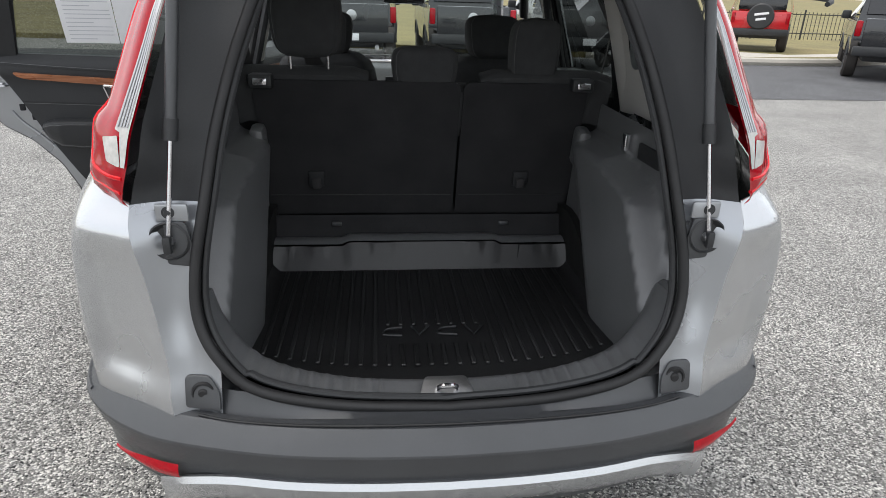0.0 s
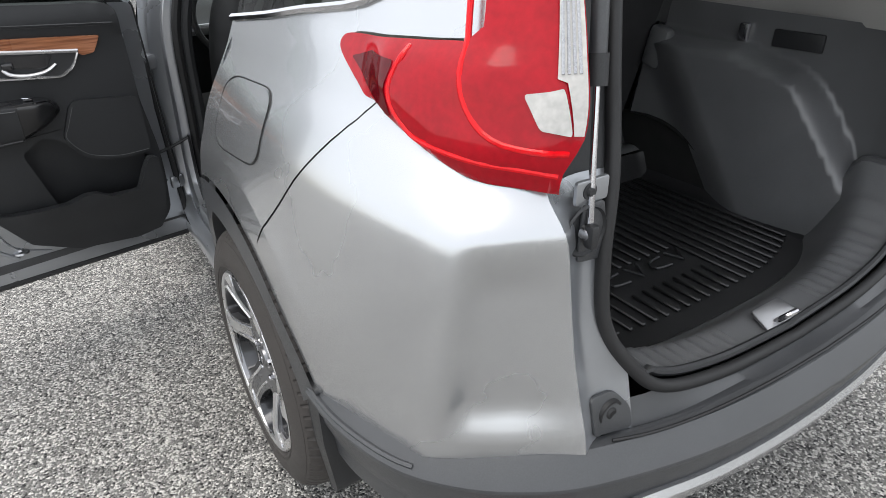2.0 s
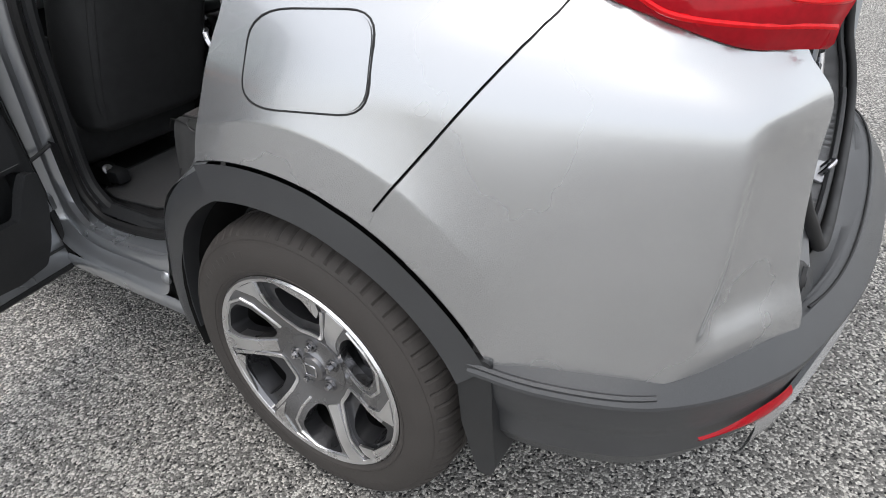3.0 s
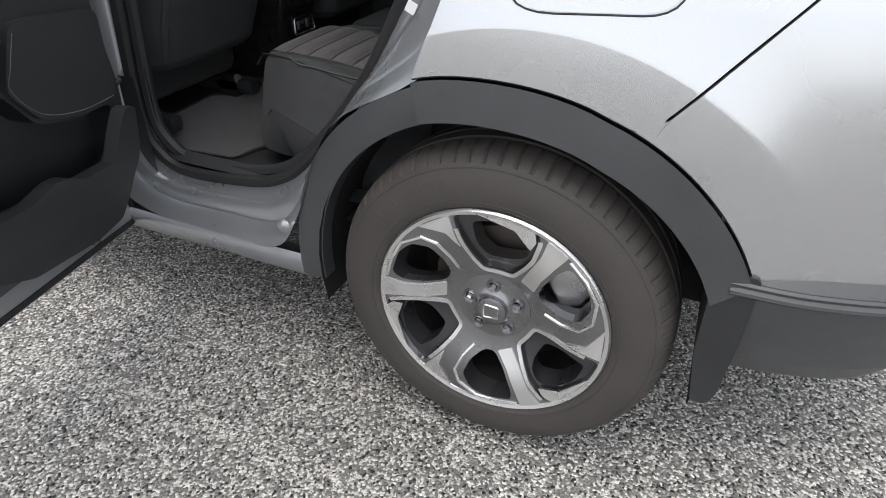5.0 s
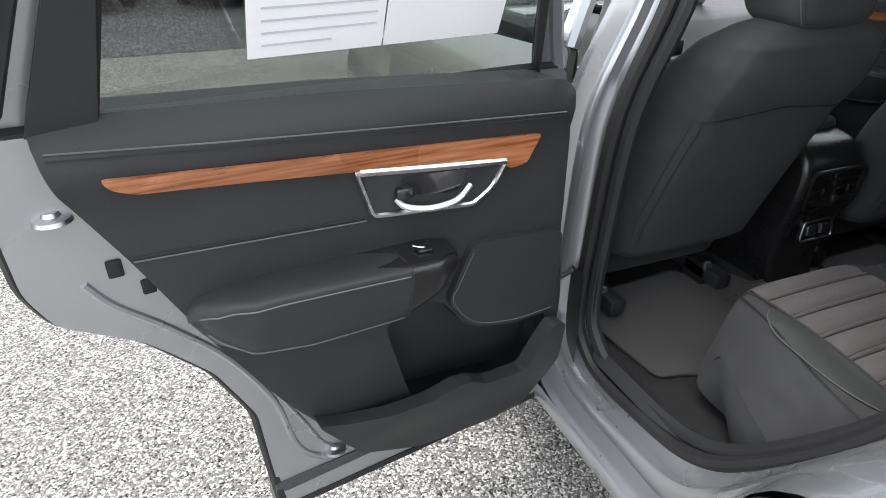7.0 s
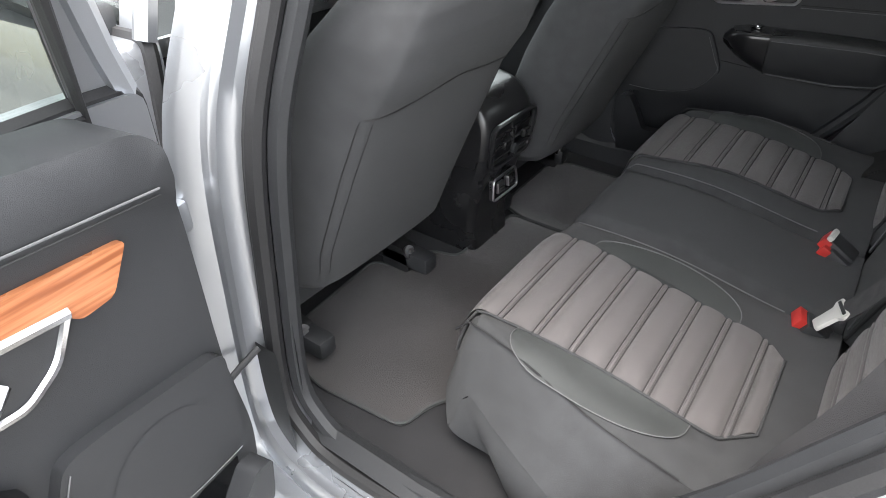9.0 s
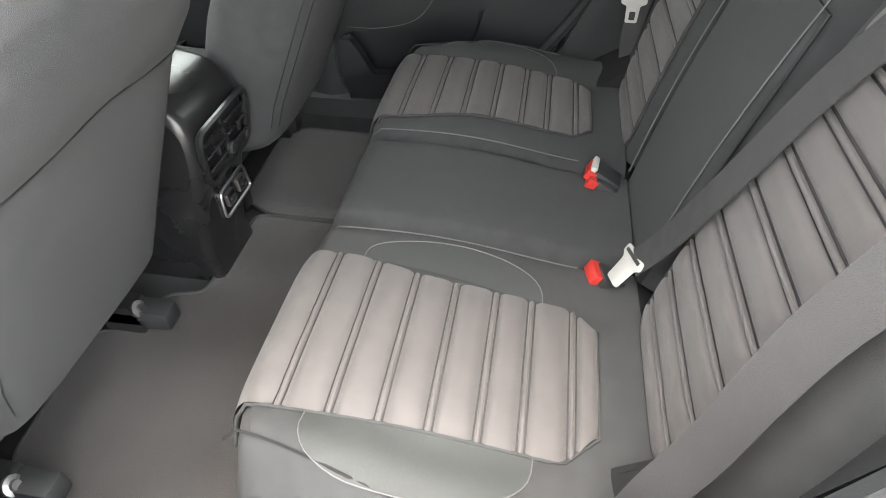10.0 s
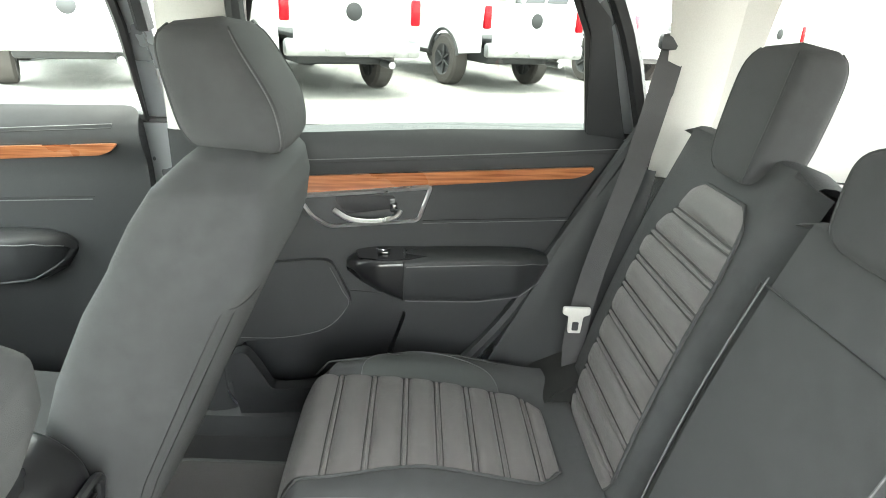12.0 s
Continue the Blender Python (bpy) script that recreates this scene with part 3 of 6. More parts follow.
both("housing_wall", sheet([(HUB[1] + 0.44 * math.cos(a), HUB[2] + 0.44 * math.sin(a)) for a in np.linspace(-0.25, math.pi + 0.25, 24)], lambda y, z: Vector((-0.53, y, z)), 0.1), RECESS_SHADE, car)
flap_side = rounded([(.628, .605), (.555, .605), (.556, .45), (.562, .31), (.576, .280), (.604, .282), (.624, .42)], .012, 4)
both("mud_flap", prism(flap_side, .19, lambda y, z, w: Vector((-.932 + w + .02 * ramp(.5, .28, z), y, z)), .006), BLACK, car, "black plastic mud flap")

# ---- rear bumper ----
PLAN = [(-.915, .60), (-.908, .48), (-.868, .34), (-.803, .248), (-.715, .175), (-.61, .122), (-.40, .066), (-.2, .042), (0, .035)]
plan = curve(PLAN, 5)
plan = plan + [(-x, y) for x, y in plan[::-1][1:]]


LIFT = 0.017


def around(profile):
    """A band round the car's tail: profile of (height, metres outwards)."""
    rows = []
    n = len(plan)
    for z, out in profile:
        row = []
        for i, (x, y) in enumerate(plan):
            a, b = np.array(plan[max(i - 1, 0)]), np.array(plan[min(i + 1, n - 1)])
            t = (b - a) / np.linalg.norm(b - a)
            row.append((x + t[1] * out, y - t[0] * out, z + LIFT))
        rows.append(row)
    return loft(rows)


part("bumper", around([(0.606, -0.035), (0.604, -0.014), (0.599, -0.008), (0.560, 0.024), (0.554, 0.025), (0.546, 0.016), (0.50, 0.008), (0.47, -0.002), (0.455, -0.008), (0.40, -0.014), (0.34, -0.05), (0.30, -0.14)]), GREY, car, "matt charcoal lower rear bumper", 22)
lip = []
for z, out in ((0.468, -0.004), (0.470, 0.006), (0.455, 0.014), (0.42, 0.004), (0.385, -0.016), (0.375, -0.03)):
    row = []
    for i, (x, y) in enumerate(plan):
        k = ramp(0.745, 0.60, abs(x))
        zz = z - 0.06 * (1 - ramp(0.80, 0.45, abs(x))) - 0.02 * (1 - k)
        a, b = np.array(plan[max(i - 1, 0)]), np.array(plan[min(i + 1, len(plan) - 1)])
        t = (b - a) / np.linalg.norm(b - a)
        o = out * k - 0.012 * (1 - k)
        row.append((x + t[1] * o, y - t[0] * o, zz + LIFT))
    lip.append(row)
part("bumper_lip", loft([[r[i] for i in range(len(plan)) if abs(plan[i][0]) < 0.69] for r in lip]), SILVER, car, "silver painted skid trim under the bumper")
strip = [(x + -0.004, y, 0.600) for x, y in plan if x < -0.84]
both("bumper_strip", tube([(x - .012, y, z - 0.012) for x, y, z in strip], 0.006, 6), GREY, car)


def reflect(u, v):
    x = mix(-.795, -.615, u)
    i = int(np.argmin([abs(px - x) if px < 0 else 9 for px, _ in plan]))
    y = float(np.interp(x, [p[0] for p in plan[:41]], [p[1] for p in plan[:41]]))
    h = mix(0.004, 0.019, ramp(0, 0.7, u))
    return Vector((x - 0.004, y - 0.006 - 0.006 * math.sin(math.pi * v), mix(0.468, 0.476, u) + (v - 0.5) * 2 * h))


both("reflector", grid(reflect, 14, 6), RED, car, "narrow red reflector in the bumper")

# load sill between bumper and opening
SEAL = [(0, .132, .607), (-.25, .135, .622), (-.43, .145, .662), (-.512, .165, .735), (-.552, .195, .82), (-.550, .215, .93), (-.525, .24, 1.06), (-.492, .295, 1.23), (-.438, .365, 1.41), (-.37, .43, 1.55), (-.25, .47, 1.615), (0, .485, 1.635)]
seal_half = [(x, y, z + LIFT) for x, y, z in curve(SEAL, 8)]
seal = seal_half + [(-x, y, z) for x, y, z in seal_half[::-1][1:-1]]


part("tailgate_seal", tube([(x, y - 0.012, z) for x, y, z in seal], 0.0125, 10, closed=True), RUBBER, car, "black rubber seal round the tailgate opening")
part("inner_seal_lip", tube([(x * 0.972, y + 0.010, z + (0.012 if z < 0.7 else 0)) for x, y, z in seal], 0.009, 8, closed=True), BLACK, car)
sill_rows = []
for f_in, yy, zz in ((0.0, 0.0, 0.0), (0.35, None, 0.619), (0.7, None, 0.623), (1.0, None, 0.621)):
    row = []
    for i in range(49):
        x = mix(-0.56, 0.56, i / 48)
        ys = float(np.interp(-abs(x), [p[0] for p in seal_half[32::-1]], [p[1] for p in seal_half[32::-1]]))
        zs = float(np.interp(-abs(x), [p[0] for p in seal_half[32::-1]], [p[2] for p in seal_half[32::-1]]))
        yb = float(np.interp(x, [p[0] for p in plan], [p[1] for p in plan])) + 0.022
        if f_in == 0.0:
            row.append((x, ys - 0.004, min(max(zs, 0.617), 0.668)))
        else:
            row.append((x, mix(ys - 0.02, yb, f_in), zz))
    sill_rows.append(row)
part("load_sill", loft(sill_rows), GREY, car, "charcoal plastic step along the rear bumper")
part("sill_groove", tube([(x, y - 0.022 + 0.005, 0.6255) for x, y, _ in [r for r in sill_rows[2]]], 0.003, 6), RUBBER, car)

# body flange beside the opening: silver below, black trim above


def flange_low(u, v):
    z = mix(0.62, 1.086, v)
    o = skin(5 * US, z)
    x = float(np.interp(z, [p[2] for p in seal_half], [p[0] for p in seal_half]))
    y = float(np.interp(z, [p[2] for p in seal_half], [p[1] for p in seal_half]))
    i = Vector((min(x, -0.50) - 0.008, y - 0.004, z))
    q = o.lerp(i, u)
    q.y += 0.030 * math.sin(math.pi * min(1, u * 1.0)) * 0.6
    return q


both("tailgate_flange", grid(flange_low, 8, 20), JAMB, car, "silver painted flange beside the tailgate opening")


def flange_high(u, v):
    z = mix(1.084, 1.62, v)
    o = skin(5 * US, z) + Vector((0.002, 0.004, 0))
    x = float(np.interp(z, [p[2] for p in seal_half[:80]], [p[0] for p in seal_half[:80]]))
    y = float(np.interp(z, [p[2] for p in seal_half[:80]], [p[1] for p in seal_half[:80]]))
    q = o.lerp(Vector((x - 0.008, y - 0.004, z)), u)
    q.y += 0.022 * math.sin(math.pi * u)
    return q


def on_flange(x, z, w):
    """A place on the painted flange, w metres behind it."""
    v = (z - 0.62) / (1.086 - 0.62)
    a, b = flange_low(0, v), flange_low(1, v)
    q = flange_low((x - a.x) / (b.x - a.x), v)
    return Vector((x, q.y - w, z))


both("pillar_cover", grid(flange_high, 8, 24), BLACK, car, "black plastic cover on the rear pillar")
both("buffer_mount", prism(rounded([(-0.590, 0.633), (-0.512, 0.628), (-0.512, 0.672), (-0.535, 0.703), (-0.590, 0.706)], 0.012), 0.006, lambda x, z, w: on_flange(x, z, w + 0.001), 0.002), GREY, car, "charcoal mount of the rubber tailgate buffer")
both("buffer", lathe([(0.0, 0.006), (0.009, 0.006), (0.012, 0.003), (0.013, -0.002), (0.019, -0.002), (0.022, 0.003), (0.026, 0.003), (0.028, -0.004)], 20, tuple(on_flange(-0.550, 0.667, 0.009)), (90, 0, 0)), RUBBER, car)
both("strut_recess", lathe([(0.0, -0.004), (0.030, -0.004), (0.037, 0.002), (0.040, 0.007), (0.043, 0.004)], 28, (-0.596, 0.207, 1.010), (90, 0, 0)), BLACK, car, "black cup behind the strut's ball joint")
both("strut_plate", prism(rounded([(-0.606, 0.956), (-0.552, 0.950), (-0.550, 1.000), (-0.560, 1.052), (-0.604, 1.052)], 0.008), 0.004, lambda x, z, w: Vector((x, 0.209 - w, z)), 0.0015), GREY, car)
both("strut_bracket", prism(rounded([(-0.618, 1.052), (-0.552, 1.052), (-0.552, 1.090), (-0.618, 1.090)], 0.006), 0.006, lambda x, z, w: Vector((x, 0.214 - w, z)), 0.002), JAMB, car, "silver painted strut bracket")
both("bracket_bolt", lathe([(0, 0.006), (0.006, 0.006), (0.008, 0.001), (0.013, 0.001), (0.014, -0.004)], 16, (-0.592, 0.207, 1.072), (90, 0, 0)), BLACK, car)
both("strut_ball", lathe([(0, 0.012), (0.008, 0.012), (0.012, 0.006), (0.013, -0.006)], 18, (-0.596, 0.200, 1.008), (90, 0, 0)), STEEL, car)
part("latch_striker", tube(curve([(-0.022, 0.165, 0.635), (-0.02, 0.145, 0.663), (0, 0.138, 0.670), (0.02, 0.145, 0.663), (0.022, 0.165, 0.635)], 4), 0.006, 8), CHROME, car, "chrome tailgate latch loop")
part("striker_recess", prism(rounded([(-0.065, 0.150), (0.065, 0.150), (0.05, 0.205), (-0.05, 0.205)], 0.01), 0.006, lambda x, y, w: Vector((x, y, 0.634 + w + (y - 0.15) * 0.25)), 0.002), STEEL, car)


def strut(side):
    low, high = Vector((side * 0.596, 0.195, 1.002)), Vector((side * 0.535, 0.30, 1.62))
    mid = low.lerp(high, 0.37)
    rod = part("gas_strut", tube([low, mid], 0.0055, 10), CHROME, car, "chrome and black gas strut of the tailgate")
    part("strut_cylinder", tube([mid, mid.lerp(high, 0.04), mid.lerp(high, 0.06), high], 0.0125, 12), GREY, rod)
    part("strut_collar", tube([mid - (high - low) * 0.02, mid + (high - low) * 0.05], 0.0155, 12), BLACK, rod)
    part("strut_foot", block((0.018, 0.020, 0.040), low + Vector((0, -0.004, 0.004)), (0, 0, 0), 0.006), BLACK, rod)
    for z, x in ((1.12, 0.605), (1.42, 0.52)):
        part("clip", lathe([(0, 0.006), (0.010, 0.006), (0.014, 0.002), (0.014, -0.01)], 14, (side * x, 0.285 + 0.35 * (z - 1.12) - 0.01, z), (90, 0, 0)), BLACK, rod)


strut(-1)
strut(1)

# ---- tail lamps ----
lamp_out = LAMP_LOW + [(5.38 * US, 1.17), (5.46 * US, 1.30), (5.62 * US, 1.655)] + LAMP_TOP[::-1] + LAMP_TIP[::-1][1:-1]


def lamp_skin(s, z, extra=0.0):
    e = 0.014 * ramp(0, 0.012, z - float(np.interp(s, [p[0] for p in LAMP_LOW], [p[1] for p in LAMP_LOW])))
    u = s / US
    low = float(np.interp(s, [p[0] for p in LAMP_LOW], [p[1] for p in LAMP_LOW]))
    corner = 0.018 * ramp(3.6, 4.35, u) * ramp(5.42, 4.55, u) * ramp(low + 0.01, low + 0.06, z)
    swell = 0.022 * ramp(low - 0.005, low + 0.06, z) * ramp(1.285, 1.245, z) * ramp(2.25, 2.9, u) * ramp(5.0, 3.7, u)
    return skin(s, z, 0.003 + e + extra + swell + corner + 0.012 * ramp(4.3, 5.0, u))


for side in (-1, 1):
    def at_side(bm):
        return mirrored(bm) if side > 0 else bm
    lamp = part("tail_lamp", at_side(sheet(lamp_out, lamp_skin, 0.018)), RED, car, "red and clear tail lamp")
    clear_strip = [(4.86 * US, 1.245), (5.04 * US, 1.240), (5.18 * US, 1.175), (5.36 * US, 1.175), (5.44 * US, 1.30), (5.60 * US, 1.65), (5.20 * US, 1.65), (5.10 * US, 1.42), (4.95 * US, 1.31)]
    lens = part("clear_lens", at_side(sheet(clear_strip, lambda s, z: lamp_skin(s, z, 0.004), 0.02)), CLEAR, lamp, "clear lens strip")
    for k in range(4):
        kk = 0.14 + k * 0.22
        part("lens_rib", at_side(tube([lamp_skin(mix(line([(1.2, 4.84), (1.31, 4.95), (1.42, 5.10), (1.65, 5.20)], z), line([(1.2, 5.36), (1.65, 5.60)], z), kk) * US, z, 0.0045) for z in np.linspace(1.25, 1.64, 14)], 0.0024, 6)), STEEL, lens)
    notch = rounded([(4.48 * US, 1.226), (4.98 * US, 1.234), (5.16 * US, 1.174), (4.66 * US, 1.182)], 0.012)
    part("reversing_lens", at_side(sheet(notch, lambda s, z: lamp_skin(s, z, 0.004), 0.02)), CLEAR, lamp, "clear reversing lamp window")
    for shade in ([(2.10, 1.235), (2.45, 1.203), (2.75, 1.182), (3.0, 1.166), (2.93, 1.21), (3.02, 1.246), (2.5, 1.250)],):
        part("lamp_insert", at_side(sheet(rounded([(u * US, z) for u, z in shade], 0.012), lambda s, z: lamp_skin(s, z, 0.0015), 0.02)), DARKRED, lamp, "dark red sheet for the shaded cavity in the lamp's tip")
    band = [(3.15 * US, 1.265), (3.0 * US, 1.21), (3.15 * US, 1.162), (3.6 * US, 1.138), (5.2 * US, 1.118)]
    part("light_band", at_side(tube([lamp_skin(s, z, -0.0022) for s, z in curve(band, 6)], 0.0048, 8)), REDDEEP, lamp, "bright red light guide")
    part("light_band", at_side(tube([lamp_skin(s, z, -0.0022) for s, z in curve([(4.0 * US, 1.60), (3.95 * US, 1.38), (3.9 * US, 1.27), (3.95 * US, 1.205), (4.3 * US, 1.16), (5.2 * US, 1.150)], 6)], 0.0048, 8)), REDDEEP, lamp)

# ---- wheels ----
def wheel(at, flip):
    m = Matrix.Translation(at) @ Matrix.Scale(1.02, 4) @ (pose(0, 0, 0, 0, 0, 180) if flip else Matrix()) @ pose(0, 0, 0, 0, -90, 0)

    def put(name, bm, mat, parent, label="", sharp=35):
        bmesh.ops.transform(bm, matrix=m, verts=bm.verts)
        return part(name, bm, mat, parent, label, sharp)
    prof = [(0.245, -0.02), (0.250, 0.000), (0.262, 0.010), (0.285, 0.013), (0.315, 0.008), (0.336, -0.002), (0.341, -0.005), (0.3445, -0.008), (0.352, -0.018), (0.359, -0.034), (0.3625, -0.055), (0.3635, -0.070), (0.3595, -0.072), (0.3595, -0.080), (0.364, -0.082), (0.365, -0.110), (0.360, -0.112), (0.360, -0.120), (0.365, -0.122), (0.364, -0.15), (0.3595, -0.152), (0.3595, -0.160), (0.3635, -0.162), (0.355, -0.20), (0.32, -0.225), (0.25, -0.21)]

    def tread(u, v):
        """The tyre's skin, its shoulder cut by cross grooves."""
        k = round(v * (len(prof) - 1))
        r, z = prof[k]
        if 6 < k < 12 and round(u * 432) % 6 == 0:
            r -= 0.0045
        return Vector((r * math.cos(u * math.tau), r * math.sin(u * math.tau), z))
    w = put("wheel", grid(tread, 432, len(prof) - 1, close_u=True), TYRE, car, "black tyre on a two-tone alloy rim", 28)
    for r, z in ((0.333, -0.0005), (0.268, 0.0112)):
        put("sidewall_ridge", tube([(r * math.cos(a), r * math.sin(a), z) for a in np.linspace(0, math.tau, 64, endpoint=False)], 0.0012, 5, closed=True), TYRE, w)
    for k, n in ((0.35, 9), (3.2, 8)):
        for j in range(n):
            bm = block((0.015, 0.011, 0.003), (0.305, 0, 0.0088), (0, 9, 0), 0.001, 1)
            bmesh.ops.transform(bm, matrix=pose(0, 0, 0, 0, 0, math.degrees(k) + j * 4.6), verts=bm.verts)
            put("raised_mark", bm, TYRE, w)
    put("rim", lathe([(0.252, 0.004), (0.248, 0.009), (0.240, 0.006), (0.236, -0.01)], 64), ALLOY, w, "machined alloy rim edge")
    put("rim_barrel", lathe([(0.236, -0.01), (0.228, -0.03), (0.222, -0.10), (0.225, -0.19)], 64), RECESS_SHADE, w)
    put("brake_disc", lathe([(0.05, -0.10), (0.16, -0.10), (0.162, -0.105), (0.16, -0.12), (0.05, -0.12)], 40), RUST, w)
    put("brake_drum_plate", lathe([(0.0, -0.145), (0.21, -0.145)], 40), RECESS_SHADE, w)
    cal = block((0.085, 0.13, 0.05), (0.172, 0, -0.075), (0, 0, 0), 0.012)
    bmesh.ops.transform(cal, matrix=pose(0, 0, 0, 0, 0, -160 if flip else -62), verts=cal.verts)
    put("brake_caliper", cal, STEEL, w)
    put("hub", lathe([(0.0, -0.024), (0.036, -0.024), (0.040, -0.028), (0.052, -0.033), (0.080, -0.034), (0.085, -0.06)], 40), ALLOY_DARK, w)
    put("hub_cap", lathe([(0.0, -0.014), (0.024, -0.014), (0.031, -0.017), (0.034, -0.026)], 32), ALLOY_DARK, w, "dark hub cap with a plain badge")
    bad = rounded([(-0.014, -0.016), (0.014, -0.016), (0.016, 0.016), (-0.016, 0.016)], 0.004)
    put("badge", tube([(x, y, -0.013) for x, y in bad], 0.0022, 6, closed=True), CHROME, w)
    for k in range(5):
        nut = lathe([(0.0, 0.006), (0.007, 0.006), (0.0085, 0.0), (0.0085, -0.02)], 6, (0.055, 0, -0.022))
        bmesh.ops.transform(nut, matrix=pose(0, 0, 0, 0, 0, k * 72 + 3), verts=nut.verts)
        put("lug_nut", nut, CHROME, w)
        hole = lathe([(0.010, 0.0), (0.0145, 0.002), (0.016, -0.004)], 14, (0.055, 0, -0.0285))
        bmesh.ops.transform(hole, matrix=pose(0, 0, 0, 0, 0, k * 72 + 3), verts=hole.verts)
        put("lug_seat", hole, ALLOY_DARK, w)

    def dish(x, y, up=0.0):
        r = math.hypot(x, y)
        return Vector((x, y, -0.038 + 0.042 * ramp(0.055, 0.21, r) + up))

    def polar(r, deg, base):
        return (r * math.cos(radians(deg + base)), r * math.sin(radians(deg + base)))

    def face(name, pts, b, up, mat, label="", r=0.004):
        return put(name, sheet(rounded([polar(q, d, b) for q, d in pts], r, 3), lambda x, y: dish(x, y, up), 0.012, back=(0, 0, -0.006)), mat, disc, label)
    ring = [polar(0.2405, d, 0) for d in range(0, 360, 5)]
    CUP = [(0.2395, 12), (0.2395, 22.5), (0.205, 23), (0.172, 23), (0.130, 22), (0.097, 17), (0.096, -2), (0.101, -20), (0.140, -24), (0.180, -25), (0.225, -22.5), (0.2395, -20), (0.2395, -5)]
    CUP_HOLE = [(0.219, 14.5), (0.225, 2), (0.217, -10), (0.193, -20), (0.165, -20.5), (0.142, -13), (0.131, 8), (0.165, 15)]
    WINDOW_HOLE = [(0.116, -64), (0.114, -52), (0.150, -43), (0.200, -39.5), (0.227, -41), (0.230, -56), (0.220, -66), (0.190, -74), (0.150, -73)]
    cups = [rounded([polar(r, d, -2 + 120 * k) for r, d in CUP], 0.010, 4) for k in range(3)]
    slots = [rounded([polar(r, d, -2 + 120 * k) for r, d in WINDOW_HOLE], 0.012, 4) for k in range(3)]
    ring = [polar(0.2425, d, 0) for d in range(0, 360, 5)]
    disc = put("spoke_disc", sheet(ring, lambda x, y: dish(x, y), 0.012, holes=cups + slots, back=(0, 0, -0.022)), ALLOY_DARK, w, "dark grey six-window alloy wheel face")
    for k in range(3):
        b = -2 + 120 * k
        hole = rounded([polar(r, d, b) for r, d in CUP_HOLE], 0.012, 4)
        floor_edge = [(x * 0.985, y * 0.985) for x, y in cups[k]]
        put("cup_floor", sheet(floor_edge, lambda x, y: dish(x, y, -0.011), 0.012, holes=[hole]), GUNMETAL, disc, "dark grey hollow round a wheel window")
        edge, low = [dish(*q) for q in cups[k]], [dish(*q, -0.012) for q in floor_edge]
        put("cup_wall", loft([edge + edge[:1], low + low[:1]]), ALLOY_DARK, disc)
        for loop, d0 in ((hole, -0.011), (slots[k], 0.0)):
            well = [dish(*q, d0) for q in loop]
            deep = [Vector((q.x * 0.96, q.y * 0.96, q.z - 0.045)) for q in well]
            put("window_wall", loft([well + well[:1], deep + deep[:1]]), GUNMETAL, disc)
        line_pts = [polar(r, d, b) for r, d in CUP[1:-1]]
        bend = rounded(line_pts, 0.010, 4)[6:-6]
        put("cup_line", ribbon([dish(x, y, 0.0012) for x, y in bend], 0.0085, [Vector((-(bend[min(i + 1, len(bend) - 1)][1] - bend[max(i - 1, 0)][1]), bend[min(i + 1, len(bend) - 1)][0] - bend[max(i - 1, 0)][0], 0)) for i in range(len(bend))], 0.003), ALLOY, disc, "bright machined outline")
        face("spoke_face", [(0.2405, 24.5), (0.2405, 43), (0.222, 37), (0.205, 30), (0.165, 25.5)], b, 0.0032, ALLOY, "bright machined spoke face")
        face("spoke_face", [(0.2405, 10), (0.230, 2), (0.224, -9), (0.199, -20), (0.222, -20.5), (0.2405, -17.5), (0.2405, -4)], b, 0.001, ALLOY)
        face("spoke_face", [(0.2405, -24.5), (0.2405, -36), (0.200, -36.5), (0.150, -39.5), (0.110, -48), (0.104, -30), (0.150, -27.5), (0.2, -26.8)], b, 0.0032, ALLOY)
        rim_line = [polar(r, d, b) for r, d in ((0.236, -38), (0.2365, -50), (0.236, -62), (0.218, -74), (0.190, -80), (0.150, -80), (0.115, -76))]
        put("window_line", tube([dish(x, y, 0.001) for x, y in rim_line], 0.0038, 6), ALLOY, disc)
    return w


wheel((-0.934, 1.027, 0.371), False)
wheel((0.934, 1.027, 0.371), True)
wheel((-0.905, 3.69, 0.362), False)
wheel((0.905, 3.69, 0.362), True)
# ---- the cabin's shell ----
def xs(z):
    """The cabin side's half width at a height."""
    return float(np.interp(z, (0.4, 1.1, 1.55, 1.62), (0.78, 0.775, 0.66, 0.63)))


APERTURE = [((2.0, 1.50), (-.70, 2.07, 1.52)), ((1.998, 1.307), (-.79, 2.075, 1.31)), ((2.035, 1.089), (-.852, 2.12, 1.09)), ((2.075, .803), (-.868, 2.135, .80)),
            ((2.09, .565), (-.872, 2.14, .52)), ((2.045, .48), (-.872, 2.12, .40)), ((1.968, .447), (-.87, 2.0, .345)), ((1.8, .455), (-.87, 1.8, .34)),
            ((1.667, .482), (-.875, 1.62, .35)), ((1.553, .564), (-.89, 1.525, .47)), ((1.395, .762), (-.905, 1.40, .72)), ((1.277, .98), (-.905, 1.165, .88)),
            ((1.188, 1.155), (-.872, 1.085, 1.13)), ((1.13, 1.3), (-.815, 1.062, 1.25)), ((1.10, 1.45), (-.74, 1.06, 1.45)), ((1.14, 1.56), (-.665, 1.06, 1.62)),
            ((1.35, 1.605), (-.625, 1.35, 1.655)), ((1.7, 1.61), (-.625, 1.7, 1.66)), ((1.93, 1.58), (-.655, 2.0, 1.63))]
ap_in = curve([(-xs(z), y, z) for (y, z), _ in APERTURE], 6, True)
ap_out = curve([o for _, o in APERTURE], 6, True)
ap_rows = []
